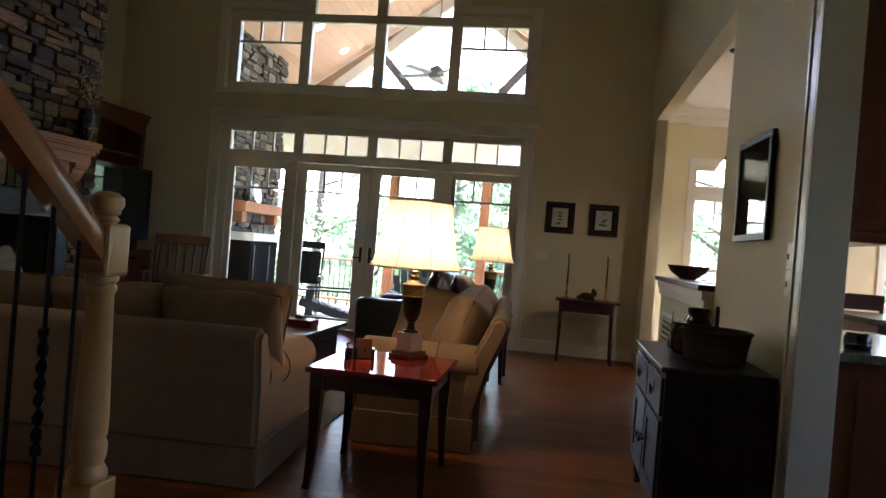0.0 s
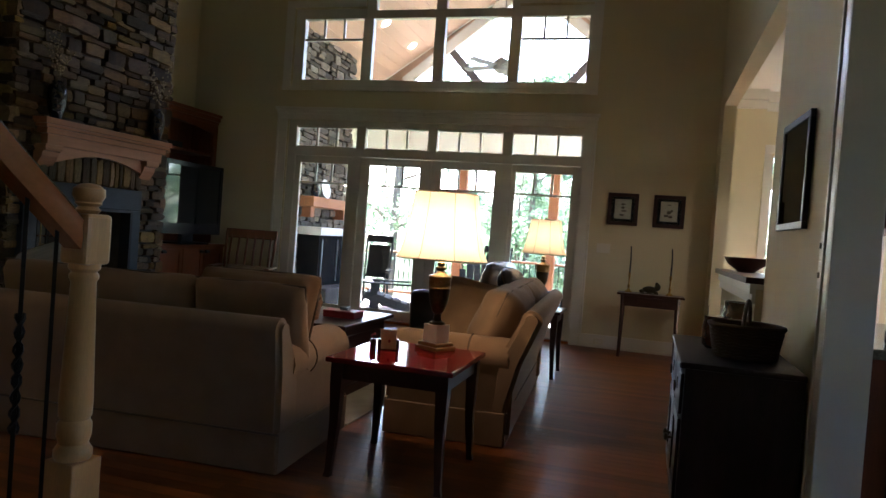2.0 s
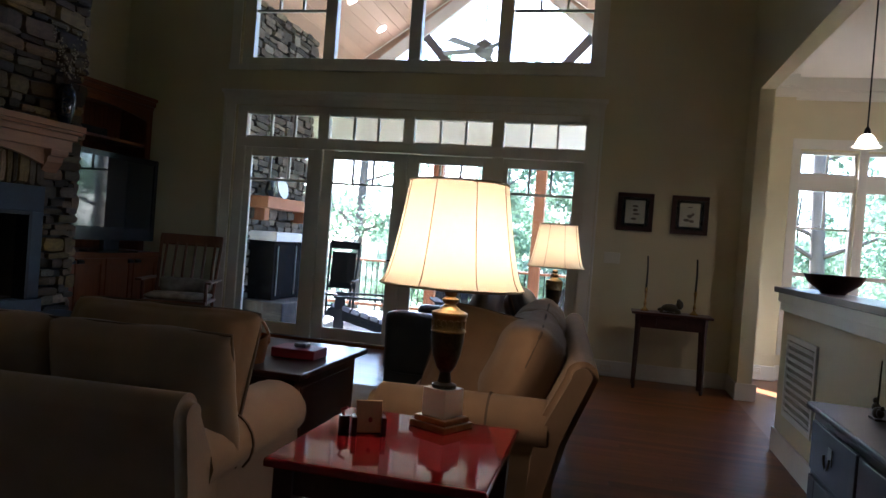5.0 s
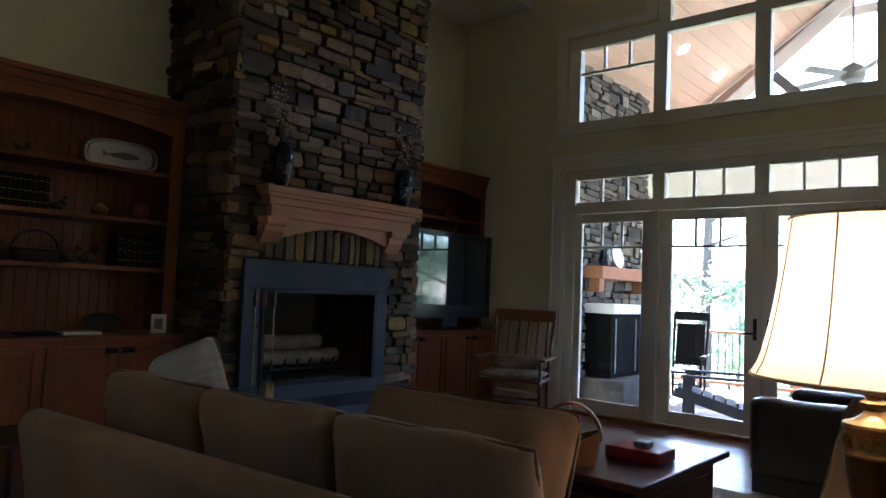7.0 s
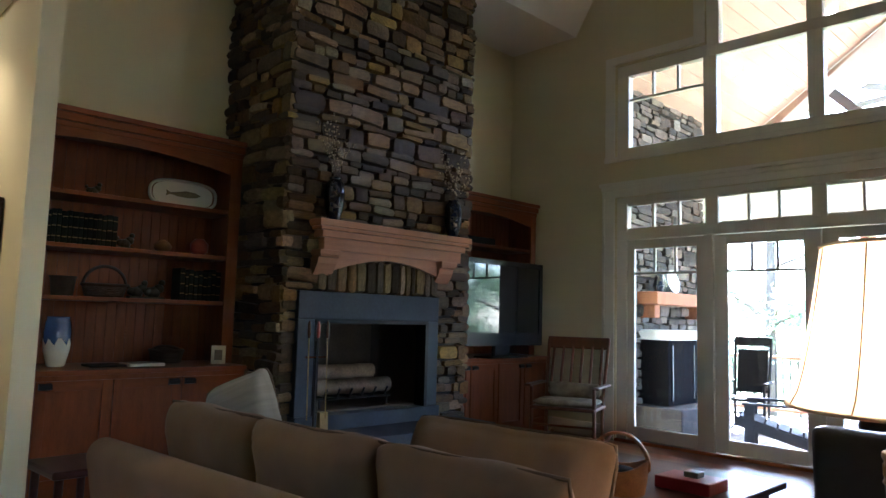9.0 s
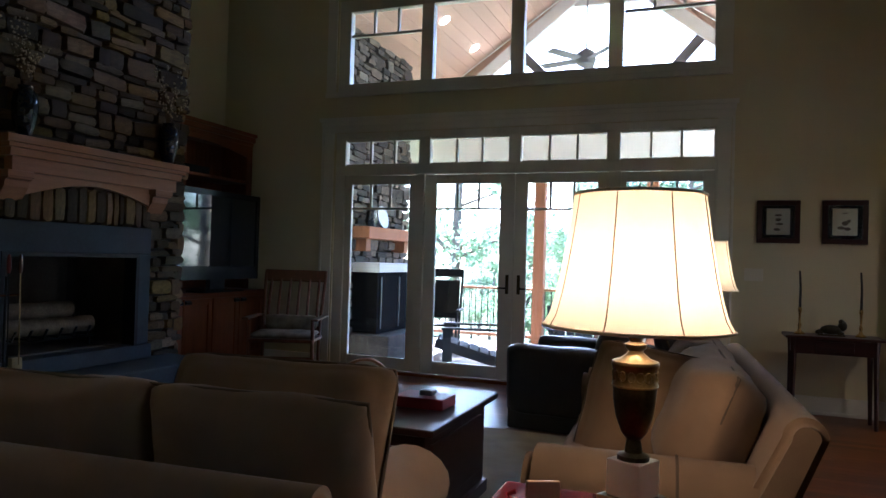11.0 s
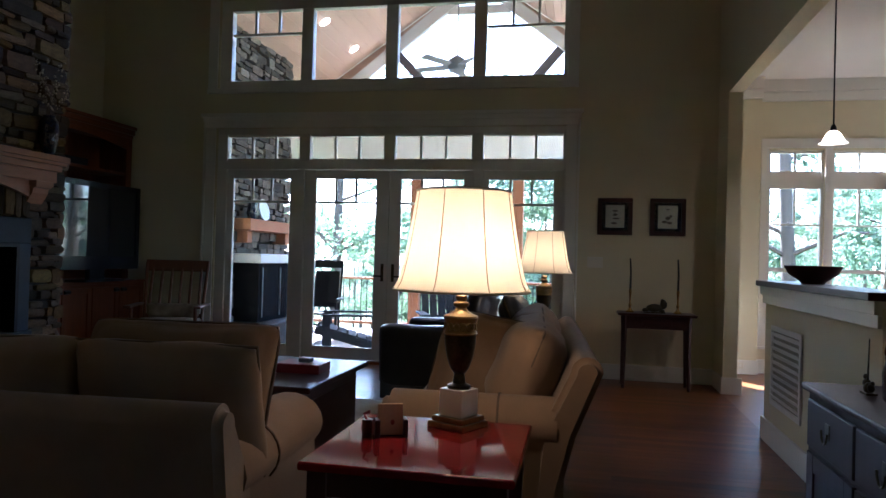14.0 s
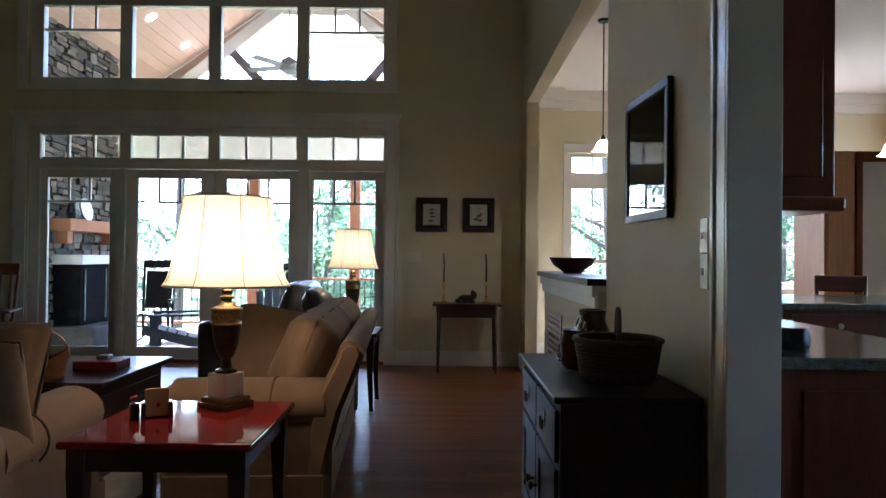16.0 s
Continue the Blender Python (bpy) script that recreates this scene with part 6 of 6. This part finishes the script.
# ---- sideboard ----
def sideboard():
    s = thing("sideboard", "dark mahogany sideboard with two drawers and panelled doors", "sideboard")
    x0, x1, y0, y1 = 1.67, 2.125, 1.74, 2.72
    part("top", boxes((x0 - 0.025, x1, y0 - 0.02, y1 + 0.02, 0.775, 0.80), bev=0.007), ESPRESSO, s)
    part("case", boxes((x0, x1, y0, y1, 0.13, 0.775), bev=0.004), ESPRESSO, s)
    mid = (y0 + y1) / 2
    for a, b in ((y0 + 0.03, mid - 0.01), (mid + 0.01, y1 - 0.03)):
        d = part("drawer", boxes((x0 - 0.014, x0 - 0.0005, a, b, 0.575, 0.745), bev=0.004), ESPRESSO, s)
        c = (a + b) / 2
        part("back_plate", boxes((x0 - 0.018, x0 - 0.014, c - 0.022, c + 0.022, 0.645, 0.70), bev=0.003), BRONZE, d)
        part("bail_pull", tube([(x0 - 0.026, c - 0.03 * math.cos(math.pi * k / 10), 0.672 - 0.042 * math.sin(math.pi * k / 10)) for k in range(11)], 0.004, 6), BRONZE, d, "hanging bronze bail pull", smooth=60)
        g = part("cabinet_door", boxes((x0 - 0.006, x0 - 0.0005, a + 0.065, b - 0.065, 0.23, 0.495), bev=0.002), ESPRESSO, s)
        part("stile", boxes((x0 - 0.014, x0 - 0.0005, a, a + 0.07, 0.17, 0.555), bev=0.002), ESPRESSO, g)
        part("stile", boxes((x0 - 0.014, x0 - 0.0005, b - 0.07, b, 0.17, 0.555), bev=0.002), ESPRESSO, g)
        part("rail", boxes((x0 - 0.0135, x0 - 0.0005, a + 0.0705, b - 0.0705, 0.49, 0.555), bev=0.002), ESPRESSO, g)
        part("rail", boxes((x0 - 0.0135, x0 - 0.0005, a + 0.0705, b - 0.0705, 0.17, 0.235), bev=0.002), ESPRESSO, g)
        ky = b - 0.035 if a < mid - 0.1 else a + 0.035
        part("knob", turned(lathe([(0.006, 0.0), (0.007, 0.012), (0.018, 0.02), (0.018, 0.03), (0.006, 0.036)], 16), pose(x0 - 0.014, ky, 0.37, 0, -90)), BRONZE, g, smooth=50)
    for x in (x0 + 0.035, x1 - 0.035):
        for y in (y0 + 0.035, y1 - 0.035):
            part("turned_leg", lathe([(0.014, 0), (0.020, 0.02), (0.016, 0.035), (0.026, 0.075), (0.028, 0.10), (0.020, 0.115), (0.030, 0.131)], 16, at=(x, y, 0)), ESPRESSO, s, smooth=50)


sideboard()


def jug():
    j = thing("stoneware_jug", "brown glazed stoneware jug with handle", "jug", (1.93, 2.50, 0.801), 120)
    j.scale = (0.86, 0.86, 0.86)
    part("body", lathe([(0.06, 0), (0.075, 0.02), (0.088, 0.09), (0.082, 0.16), (0.062, 0.205), (0.068, 0.255), (0.062, 0.257), (0.055, 0.22)], 32), JUG, j, smooth=60)
    part("handle", tube([(0.066 + 0.05 * math.sin(math.pi * k / 10), 0, 0.235 - 0.14 * k / 10) for k in range(11)], 0.010, 8), JUG, j, smooth=60)


jug()
solid("stoneware_crock", lathe([(0.05, 0), (0.066, 0.02), (0.070, 0.10), (0.06, 0.14), (0.064, 0.155), (0.056, 0.155)], 28), JUG, "small brown glazed crock", "crock", smooth=60, at=(1.83, 2.30, 0.801))
handled_basket("trug_basket", "dark wicker basket with tall hoop handle on the sideboard", WICKER, (1.93, 2.06, 0.801), 78, 0.15, 0.15, 0.145, 0.125, 10, 0.009)
o_ = figurine("small dark ornament with a thin spike on the sideboard", (1.80, 2.52, 0.801), 9, 0.6)
part("spike", tube([(0, 0.01, 0.03), (0.004, 0.012, 0.19)], 0.004, 6, None, 0.5), BRONZE, o_, smooth=60)


# ---- stairs ----
def stairs():
    s = thing("staircase", "oak staircase with white risers, maple newel and iron balusters", "staircase")
    rise, run, x0, x1 = 0.174, 0.262, -1.30, 0.01
    first = 0.50
    n = 12
    for k in range(n):
        z, y = rise * (k + 1), first - run * k
        part("tread", boxes((x0, x1 + 0.03, y - run - 0.002, y + 0.03, z - 0.032, z), bev=0.006), RAIL_WOOD, s, "oak tread")
        part("riser", boxes((x0, x1, y - 0.02, y, rise * k + (0.001 if k else 0), z - 0.033)), TRIM, s, "white painted riser")
        part("stringer_block", boxes((x0, x1 - 0.002, y - run, y - 0.021, 0.0, z - 0.033)), TRIM, s)
    nx, ny = -0.055, 0.31
    zb = rise
    part("newel_base", boxes((nx - 0.055, nx + 0.055, ny - 0.055, ny + 0.055, zb, 0.53), bev=0.006), NEWEL_WOOD, s, "square pale maple newel base")
    nw = part("newel_shaft", lathe([(0.045, 0.525), (0.052, 0.54), (0.052, 0.555), (0.040, 0.575), (0.047, 0.60), (0.047, 0.63), (0.040, 0.645), (0.045, 0.655), (0.046, 0.70), (0.034, 1.04), (0.040, 1.05), (0.040, 1.06), (0.034, 1.068), (0.043, 1.078), (0.043, 1.095)], 28, at=(nx, ny, 0)), NEWEL_WOOD, s, "turned pale maple newel", smooth=40)
    part("newel_block", boxes((nx - 0.048, nx + 0.048, ny - 0.048, ny + 0.048, 1.09, 1.235), bev=0.012), NEWEL_WOOD, nw)
    part("newel_cap", lathe([(0.026, 1.233), (0.034, 1.245), (0.026, 1.255), (0.036, 1.263), (0.034, 1.268), (0.044, 1.285), (0.042, 1.305), (0.026, 1.318), (0.004, 1.322)], 28, at=(nx, ny, 0)), NEWEL_WOOD, nw, smooth=40)
    slope = rise / run * 1.22
    pts = [(ny - 0.03 - 0.30 * k, 1.165 + slope * 0.30 * k) for k in range(11)]
    o = []
    bm = bmesh.new()
    prof = [(-0.030, -0.035), (0.030, -0.035), (0.034, -0.01), (0.030, 0.012), (0.033, 0.028), (0.018, 0.042), (-0.018, 0.042), (-0.033, 0.028), (-0.030, 0.012), (-0.034, -0.01)]
    a, b = pts[0], pts[-1]
    r0 = [bm.verts.new((nx + u, a[0], a[1] + v * 1.3)) for u, v in prof]
    r1 = [bm.verts.new((nx + u, b[0], b[1] + v * 1.3)) for u, v in prof]
    m = len(prof)
    for k in range(m):
        bm.faces.new((r0[k], r0[(k + 1) % m], r1[(k + 1) % m], r1[k]))
    bm.faces.new(r0)
    bm.faces.new(list(reversed(r1)))
    bmesh.ops.recalc_face_normals(bm, faces=bm.faces)
    part("handrail", bm, RAIL_WOOD, s, "glossy oak handrail", smooth=50)
    y = ny - 0.105
    k = 0
    while y > -2.4:
        step = int((first - y) / run)
        top = 1.165 + slope * (ny - 0.03 - y) - 0.03
        bm = tube([(nx, y, rise * (step + 1)), (nx, y, top)], 0.0075, 4)
        if k % 2 == 1:
            zc = (rise * (step + 1) + top) / 2
            for q in range(2):
                tube([(nx + 0.010 * math.cos(t * 0.9 + q * math.pi), y + 0.010 * math.sin(t * 0.9 + q * math.pi), zc - 0.16 + 0.012 * t) for t in range(27)], 0.005, 4, bm)
        part("baluster", bm, BLACK_IRON, s, "black twisted iron baluster" if k % 2 else "")
        y -= 0.101
        k += 1


stairs()


# ---- kitchen seen through the opening ----
def kitchen():
    b = thing("base_cabinet", "dark cherry base cabinet end panel", "cabinet")
    part("carcass", boxes((2.292, 2.96, 1.66, 3.0, 0.0, 0.905), bev=0.004), KITCHEN_RED, b)
    part("end_panel", boxes((2.40, 2.90, 1.648, 1.66, 0.12, 0.84), bev=0.004), KITCHEN_RED, b)
    solid("worktop", boxes((2.292, 3.0, 1.63, 3.0, 0.906, 0.945), bev=0.006), GRANITE, "green granite worktop on the base cabinet", "worktop")
    u = thing("wall_cabinet", "dark cherry wall cabinet with light rail", "cabinet")
    part("carcass", boxes((2.292, 2.51, 1.68, 3.0, 1.44, 2.55), bev=0.004), KITCHEN_RED, u)
    part("end_panel", boxes((2.33, 2.47, 1.672, 1.68, 1.50, 2.48), bev=0.004), KITCHEN_RED, u)
    part("light_rail", boxes((2.292, 2.535, 1.655, 3.0, 1.395, 1.44), bev=0.01), KITCHEN_RED, u)
    part("cornice", boxes((2.292, 2.55, 1.64, 3.0, 2.55, 2.66), bev=0.015), KITCHEN_RED, u)
    solid("canister", lathe([(0.05, 0), (0.055, 0.01), (0.055, 0.05), (0.045, 0.07)], 20), BLACK_PLASTIC, "small dark canister on the worktop", "canister", smooth=40, at=(2.47, 1.86, 0.946))
    i = thing("kitchen_island", "dark cherry island with drawers, white knobs and granite top", "island")
    part("carcass", boxes((3.25, 5.0, 3.55, 4.5, 0.0, 0.955), bev=0.004), KITCHEN_RED, i)
    part("worktop", boxes((3.20, 5.05, 3.50, 4.55, 0.956, 0.995), bev=0.006), GRANITE, i, "granite top")
    for k in range(3):
        d = part("drawer", boxes((3.30 + 0.57 * k, 3.83 + 0.57 * k, 3.532, 3.5495, 0.80, 0.93), bev=0.004), KITCHEN_RED, i)
        part("knob", turned(lathe([(0.007, 0), (0.008, 0.01), (0.018, 0.018), (0.012, 0.028)], 14), pose(3.565 + 0.57 * k, 3.532, 0.865, 90)), PLATE_W, d, "white round knob", smooth=50)
    t = thing("pantry_cabinet", "tall honey maple pantry cabinet", "cabinet")
    part("carcass", boxes((5.02, 5.32, 6.4, 7.0, 0, 2.32), bev=0.004), MAPLE_CAB, t)
    part("cabinet_door", boxes((5.05, 5.29, 6.384, 6.3995, 1.0, 2.2), bev=0.004), MAPLE_CAB, t)
    part("cabinet_door", boxes((5.05, 5.29, 6.384, 6.3995, 0.1, 0.96), bev=0.004), MAPLE_CAB, t)
    h = thing("dresser_hutch", "glazed honey maple hutch in the kitchen", "hutch")
    part("frame", boxes((5.34, 5.40, 6.4, 6.75, 0, 2.32), (5.80, 5.90, 6.4, 6.75, 0, 2.32), (5.40, 5.80, 6.4, 6.75, 2.22, 2.32), (5.40, 5.80, 6.4, 6.75, 0, 0.9), bev=0.004), CHERRY, h)
    part("door_panel", boxes((5.40, 5.80, 6.43, 6.44, 0.9, 2.22)), PLATE_W, h)
    for x, y, rz in ((3.9, 5.2, 10), (4.6, 5.3, -20)):
        c = thing("kitchen_stool", "dark wooden counter stool at the island", "stool", (x, y, -0.004), rz, group="island stools")
        part("seat", boxes((-0.2, 0.2, -0.2, 0.2, 0.64, 0.67), bev=0.01), MAHOGANY, c)
        part("backrest", boxes((-0.2, 0.2, 0.18, 0.205, 0.98, 1.12), bev=0.01), MAHOGANY, c)
        for sx in (-0.18, 0.18):
            part("back_leg", tube([(sx, 0.19, 0.0), (sx, 0.19, 1.0)], 0.017), MAHOGANY, c)
            part("front_leg", tube([(sx, -0.18, 0.0), (sx, -0.18, 0.65)], 0.017), MAHOGANY, c)


kitchen()


def pendant(at, cord):
    p = thing("pendant_lamp", "white bell glass pendant lamp on a dark rod", "pendant lamp", at, group="kitchen pendants")
    part("rod", tube([(0, 0, 0.12), (0, 0, cord)], 0.006), BLACK_IRON, p)
    part("socket", lathe([(0.022, 0.085), (0.026, 0.10), (0.018, 0.135), (0.008, 0.15)], 16), BLACK_IRON, p, smooth=50)
    part("canopy", lathe([(0.05, cord - 0.02), (0.055, cord)], 20), BLACK_IRON, p)
    bm = bmesh.new()
    seg = 24
    rows = [[bm.verts.new((r * math.cos(2 * math.pi * k / seg), r * math.sin(2 * math.pi * k / seg), z)) for k in range(seg)] for r, z in ((0.105, 0.0), (0.085, 0.012), (0.066, 0.04), (0.055, 0.07), (0.028, 0.095))]
    for a, b in zip(rows, rows[1:]):
        for k in range(seg):
            bm.faces.new((a[k], a[(k + 1) % seg], b[(k + 1) % seg], b[k]))
    part("shade", bm, SHADE_WHITE, p, "frosted white bell shade, lit", smooth=60)
    li = new("pendant_bulb", bpy.data.lights.new("pendant_bulb", "POINT"))
    li.data.energy, li.data.color, li.data.shadow_soft_size = 0.9, (1.0, 0.82, 0.58), 0.03
    li.parent = p
    li.location = (0, 0, 0.03)


pendant((2.70, 5.77, 2.20), 1.178)
pendant((4.30, 4.2, 1.95), 1.425)


def hall_downlight():
    d = thing("recessed_light", "warm recessed ceiling light in the side hall", "downlight", (-3.1, 0.88, 2.778))
    part("ring", turned(lathe([(0.09, 0), (0.09, 0.008), (0.07, 0.012)], 20), Matrix.Rotation(math.pi, 4, "X")), TRIM, d)
    part("bulb", turned(lathe([(0.06, 0.013), (0.055, 0.016)], 20), Matrix.Rotation(math.pi, 4, "X")), DOWNLIGHT, d)
    li = new("hall_bulb", bpy.data.lights.new("hall_bulb", "SPOT"))
    li.data.energy, li.data.color, li.data.spot_size, li.data.spot_blend, li.data.shadow_soft_size = HALL_W, (1.0, 0.78, 0.45), radians(120), 0.5, 0.05
    li.matrix_world = pose(-3.1, 0.88, 2.755)


hall_downlight()


# ---- porch fireplace ----
def porch_fireplace():
    p = thing("porch_fireplace", "grey-brown field-stone porch fireplace with dark metal firebox", "fireplace")
    x1 = -3.90
    part("core", boxes((-5.1, x1 - 0.05, 8.53, 10.50, PZ - 0.03, 4.40)), MORTAR, p)
    rng = random.Random(12)
    lay_stones(p, courses(8.48, 10.55, PZ, 4.42, rng, None, 0.22), lambda u, z: Matrix.Translation((x1 - 0.015, u, z)), rng, 200, "face_stone_rest", lambda r: r[1] < 4.4, PORCH_STONES, PORCH_REST)
    lay_stones(p, courses(-5.05, x1 + 0.03, PZ, 4.42, rng, None, 0.22), lambda u, z: Matrix.Translation((u, 8.50, z)) @ Matrix.Rotation(math.pi / 2, 4, "Z"), rng, 0, "side_stone_rest", lambda r: False, PORCH_STONES, PORCH_REST)
    part("mantel", boxes((x1 - 0.02, -3.60, 8.67, 10.3, 1.53, 1.69), bev=0.01), CEDAR, p, "cedar beam mantel")
    for y in (8.85, 10.1):
        part("corbel", boxes((x1 - 0.02, -3.70, y - 0.07, y + 0.07, 1.36, 1.53), bev=0.01), CEDAR, p)
    part("firebox", boxes((x1 - 0.02, -3.50, 8.75, 9.75, 0.28, 1.08), bev=0.006), SOOT_PAINT, p, "black metal firebox")
    part("glass_front", boxes((-3.50, -3.492, 8.82, 9.68, 0.34, 1.02)), SOOT_PAINT, p)
    for y in (8.83, 9.40):
        part("screen_bar", boxes((-3.491, -3.478, y, y + 0.012, 0.34, 1.02)), PEWTER, p)
    part("hood", boxes((x1 - 0.02, -3.46, 8.72, 9.78, 1.085, 1.21), bev=0.008), TRUSS, p, "pale metal hood")
    part("hearth", boxes((x1 - 0.02, -3.25, 8.6, 9.95, PZ - 0.03, 0.27), bev=0.02), STONE_GREY, p, "stone hearth ledge")
    solid("porch_vase", lathe([(0.06, 0), (0.09, 0.08), (0.06, 0.2), (0.07, 0.24), (0.05, 0.24)], 20), VASE_BLUE, "dark vase on the porch mantel", "vase", smooth=60, at=(-3.72, 8.95, 1.691))
    solid("porch_platter", turned(lathe([(0.02, 0), (0.15, 0.01), (0.16, 0.025), (0.15, 0.025)], 28), pose(0, 0, 0.155, 0, 78)), PLATE_W, "pale plate standing on the porch mantel", "plate", smooth=60, at=(-3.76, 9.35, 1.691))


porch_fireplace()


# ---- ground and trees ----
def ground():
    bm = bmesh.new()
    n = 40
    rows = []
    for j in range(n + 1):
        y = -60 + 460 * (j / n) ** 1.4
        row = []
        for i in range(n + 1):
            x = -200 + 400 * i / n
            d = max(0, y - 13)
            z = -2.6 - 0.06 * min(d, 40) + 0.4 * noise.noise(Vector((x * 0.05, y * 0.05, 0)))
            row.append(bm.verts.new((x, y, z)))
        rows.append(row)
    for a, b in zip(rows, rows[1:]):
        for k in range(n):
            bm.faces.new((a[k], a[k + 1], b[k + 1], b[k]))
    return structure("ground", bm, GRASS, "wooded ground sloping away behind the house", smooth=60)


ground()


def leaf_cloud(centres, count, size, rng):
    vs, fs = [], []
    for k in range(count):
        c, r = rng.choice(centres)
        d = Vector((rng.gauss(0, 1), rng.gauss(0, 1), rng.gauss(0, 0.7))).normalized() * r * rng.uniform(0.3, 1.0)
        p = Vector(c) + d
        u = Vector((rng.uniform(-1, 1), rng.uniform(-1, 1), rng.uniform(-1, 1))).normalized()
        v = u.orthogonal().normalized()
        s = size * rng.uniform(0.5, 1.3)
        n = len(vs)
        vs += [p - u * s, p + v * s * 0.5, p + u * s, p - v * s * 0.5]
        fs.append((n, n + 1, n + 2, n + 3))
    me = bpy.data.meshes.new("crown")
    me.from_pydata(vs, [], fs)
    me.materials.append(LEAF)
    return me


def tree(at, height, spread, seed, leaves=9500):
    rng = random.Random(seed)
    t = thing("tree", "tall woodland tree with sparse leafy limbs", "tree", at, rng.uniform(0, 360), group="woodland trees")
    bm = bmesh.new()
    lean = (rng.uniform(-0.05, 0.05), rng.uniform(-0.05, 0.05))
    trunk = [(lean[0] * height * k / 8 + rng.uniform(-0.06, 0.06), lean[1] * height * k / 8, height * k / 8) for k in range(9)]
    tube(trunk, 0.02 * height * 0.75, 10, bm, 0.25)
    part("trunk", bm, TRUNK, t, smooth=60)
    lb = bmesh.new()
    centres = []
    for k in range(15):
        f = rng.uniform(0.22, 0.97)
        i = min(7, int(f * 8))
        p = Vector(trunk[i]).lerp(Vector(trunk[i + 1]), f * 8 - i)
        a = rng.uniform(0, 2 * math.pi)
        ln = spread * (1.15 - 0.75 * f) * rng.uniform(0.6, 1.1)
        e = p + Vector((math.cos(a) * ln, math.sin(a) * ln, ln * rng.uniform(0.0, 0.45)))
        mid = p.lerp(e, 0.55) + Vector((0, 0, 0.12 * ln))
        tube([p, mid, e], 0.05 * height / 12, 6, lb, 0.3)
        for q, r in ((p.lerp(e, 0.6), 0.30), (e, 0.34), (mid, 0.24)):
            centres.append((q + Vector((rng.uniform(-0.4, 0.4), rng.uniform(-0.4, 0.4), rng.uniform(-0.2, 0.3))), spread * r * rng.uniform(0.7, 1.2)))
    part("limbs", lb, TRUNK, t, smooth=60)
    cr = new("crown", leaf_cloud(centres, leaves, 0.095, rng))
    cr.parent = t
    return t


rng_t = random.Random(77)
base = [tree((x, y, -3.0 - 0.06 * (y - 13)), h, s, 100 + k, 3000 if h > 12 else 9500) for k, (x, y, h, s) in enumerate(((-9.5, 18.5, 10, 3.2), (-3.0, 24, 11, 3.2), (-0.2, 21, 9.5, 2.8), (3.4, 25, 11, 3.4), (10.5, 25, 10, 3.0), (-6.55, 20, 13, 3.0), (6.0, 18.5, 15, 2.6)))]
for k in range(58):
    x, y = rng_t.uniform(-32, 26), rng_t.uniform(23, 62)
    sc = rng_t.uniform(0.62, 1.0)
    src = base[k % 5]
    m = pose(x, y, -3.2 - 0.06 * min(40, y - 13), 0, 0, rng_t.uniform(0, 360))
    c = copy_thing(src, m)
    c.scale = (sc, sc, sc)
for x, y in ((11, 4.5), (12.5, 1.0), (13, 7.5), (11.5, -3), (15, 11)):
    copy_thing(base[(x + y > 14) + 1], pose(x, y, -3.0, 0, 0, x * 40))


# ---- porch ceiling boards and deck ----
for o, a, b in PORCH_BOARDS:
    s = structure("porch_ceiling_board", extrude(o, 1, a, b), PINE, "pine ceiling board of the porch")
deck = bpy.data.objects["porch_floor"]
me = None
for k in range(60):
    x = -5.2 + k * 0.143
    if me is None:
        o = part("deck_board", boxes((0, 0.137, YW + 0.165, PYE + 0.14, PZ - 0.03, PZ), bev=0.003), DECK, deck)
        me = o.data
    else:
        o = new("deck_board", me)
        o.parent = deck
    o.location.x = x

# ---- oak floor strips ----
rng_f = random.Random(9)
W = 0.082
strips = {}
for ln in (1.1, 1.6, 2.2):
    b = boxes((0, ln - 0.001, 0, W - 0.0012, -0.012, 0.0))
    m_ = bpy.data.meshes.new("floor_plank")
    b.to_mesh(m_)
    b.free()
    m_.materials.append(FLOOR_WOOD)
    strips[ln] = m_
rest_v, rest_f = [], []
row, count = 0, 0
y = YB
while y < YW - 0.001:
    x = XL - rng_f.uniform(0, 1.0)
    while x < XR:
        ln = rng_f.choice((1.1, 1.6, 2.2))
        x0, x1 = max(x, XL), min(x + ln, XR)
        y1 = min(y + W, YW)
        if x1 - x0 > 0.02:
            near = x0 > 0.3 and 0.0 < y < 7.4 and count < 300
            if near and x1 - x0 > ln - 0.01:
                o = new("floor_plank", strips[ln])
                o.parent = floor
                o.location = (x0, y, 0.0)
                count += 1
            else:
                n = len(rest_v)
                a, b2, c, d = x0 + 0.0005, x1 - 0.0005, y, y1 - 0.0012
                rest_v += [(a, c, -0.012), (b2, c, -0.012), (b2, d, -0.012), (a, d, -0.012), (a, c, 0), (b2, c, 0), (b2, d, 0), (a, d, 0)]
                rest_f += [(n + 4, n + 5, n + 6, n + 7), (n, n + 1, n + 5, n + 4), (n + 1, n + 2, n + 6, n + 5), (n + 2, n + 3, n + 7, n + 6), (n + 3, n, n + 4, n + 7)]
        x += ln
    y += W
me = bpy.data.meshes.new("floor_planks_far")
me.from_pydata(rest_v, [], rest_f)
FLOOR_REST = FLOOR_WOOD.copy()
FLOOR_REST.name = "floor_oak_joined"
oi = next(n for n in FLOOR_REST.node_tree.nodes if n.bl_idname == "ShaderNodeObjectInfo")
to = [l.to_socket for l in oi.outputs["Random"].links]
gi = FLOOR_REST.node_tree.nodes.new("ShaderNodeNewGeometry")
for s_ in to:
    FLOOR_REST.node_tree.links.new(gi.outputs["Random Per Island"], s_)
me.materials.append(FLOOR_REST)
o = new("floor_planks_far", me)
o.parent = floor
o["kind"] = "stuff"
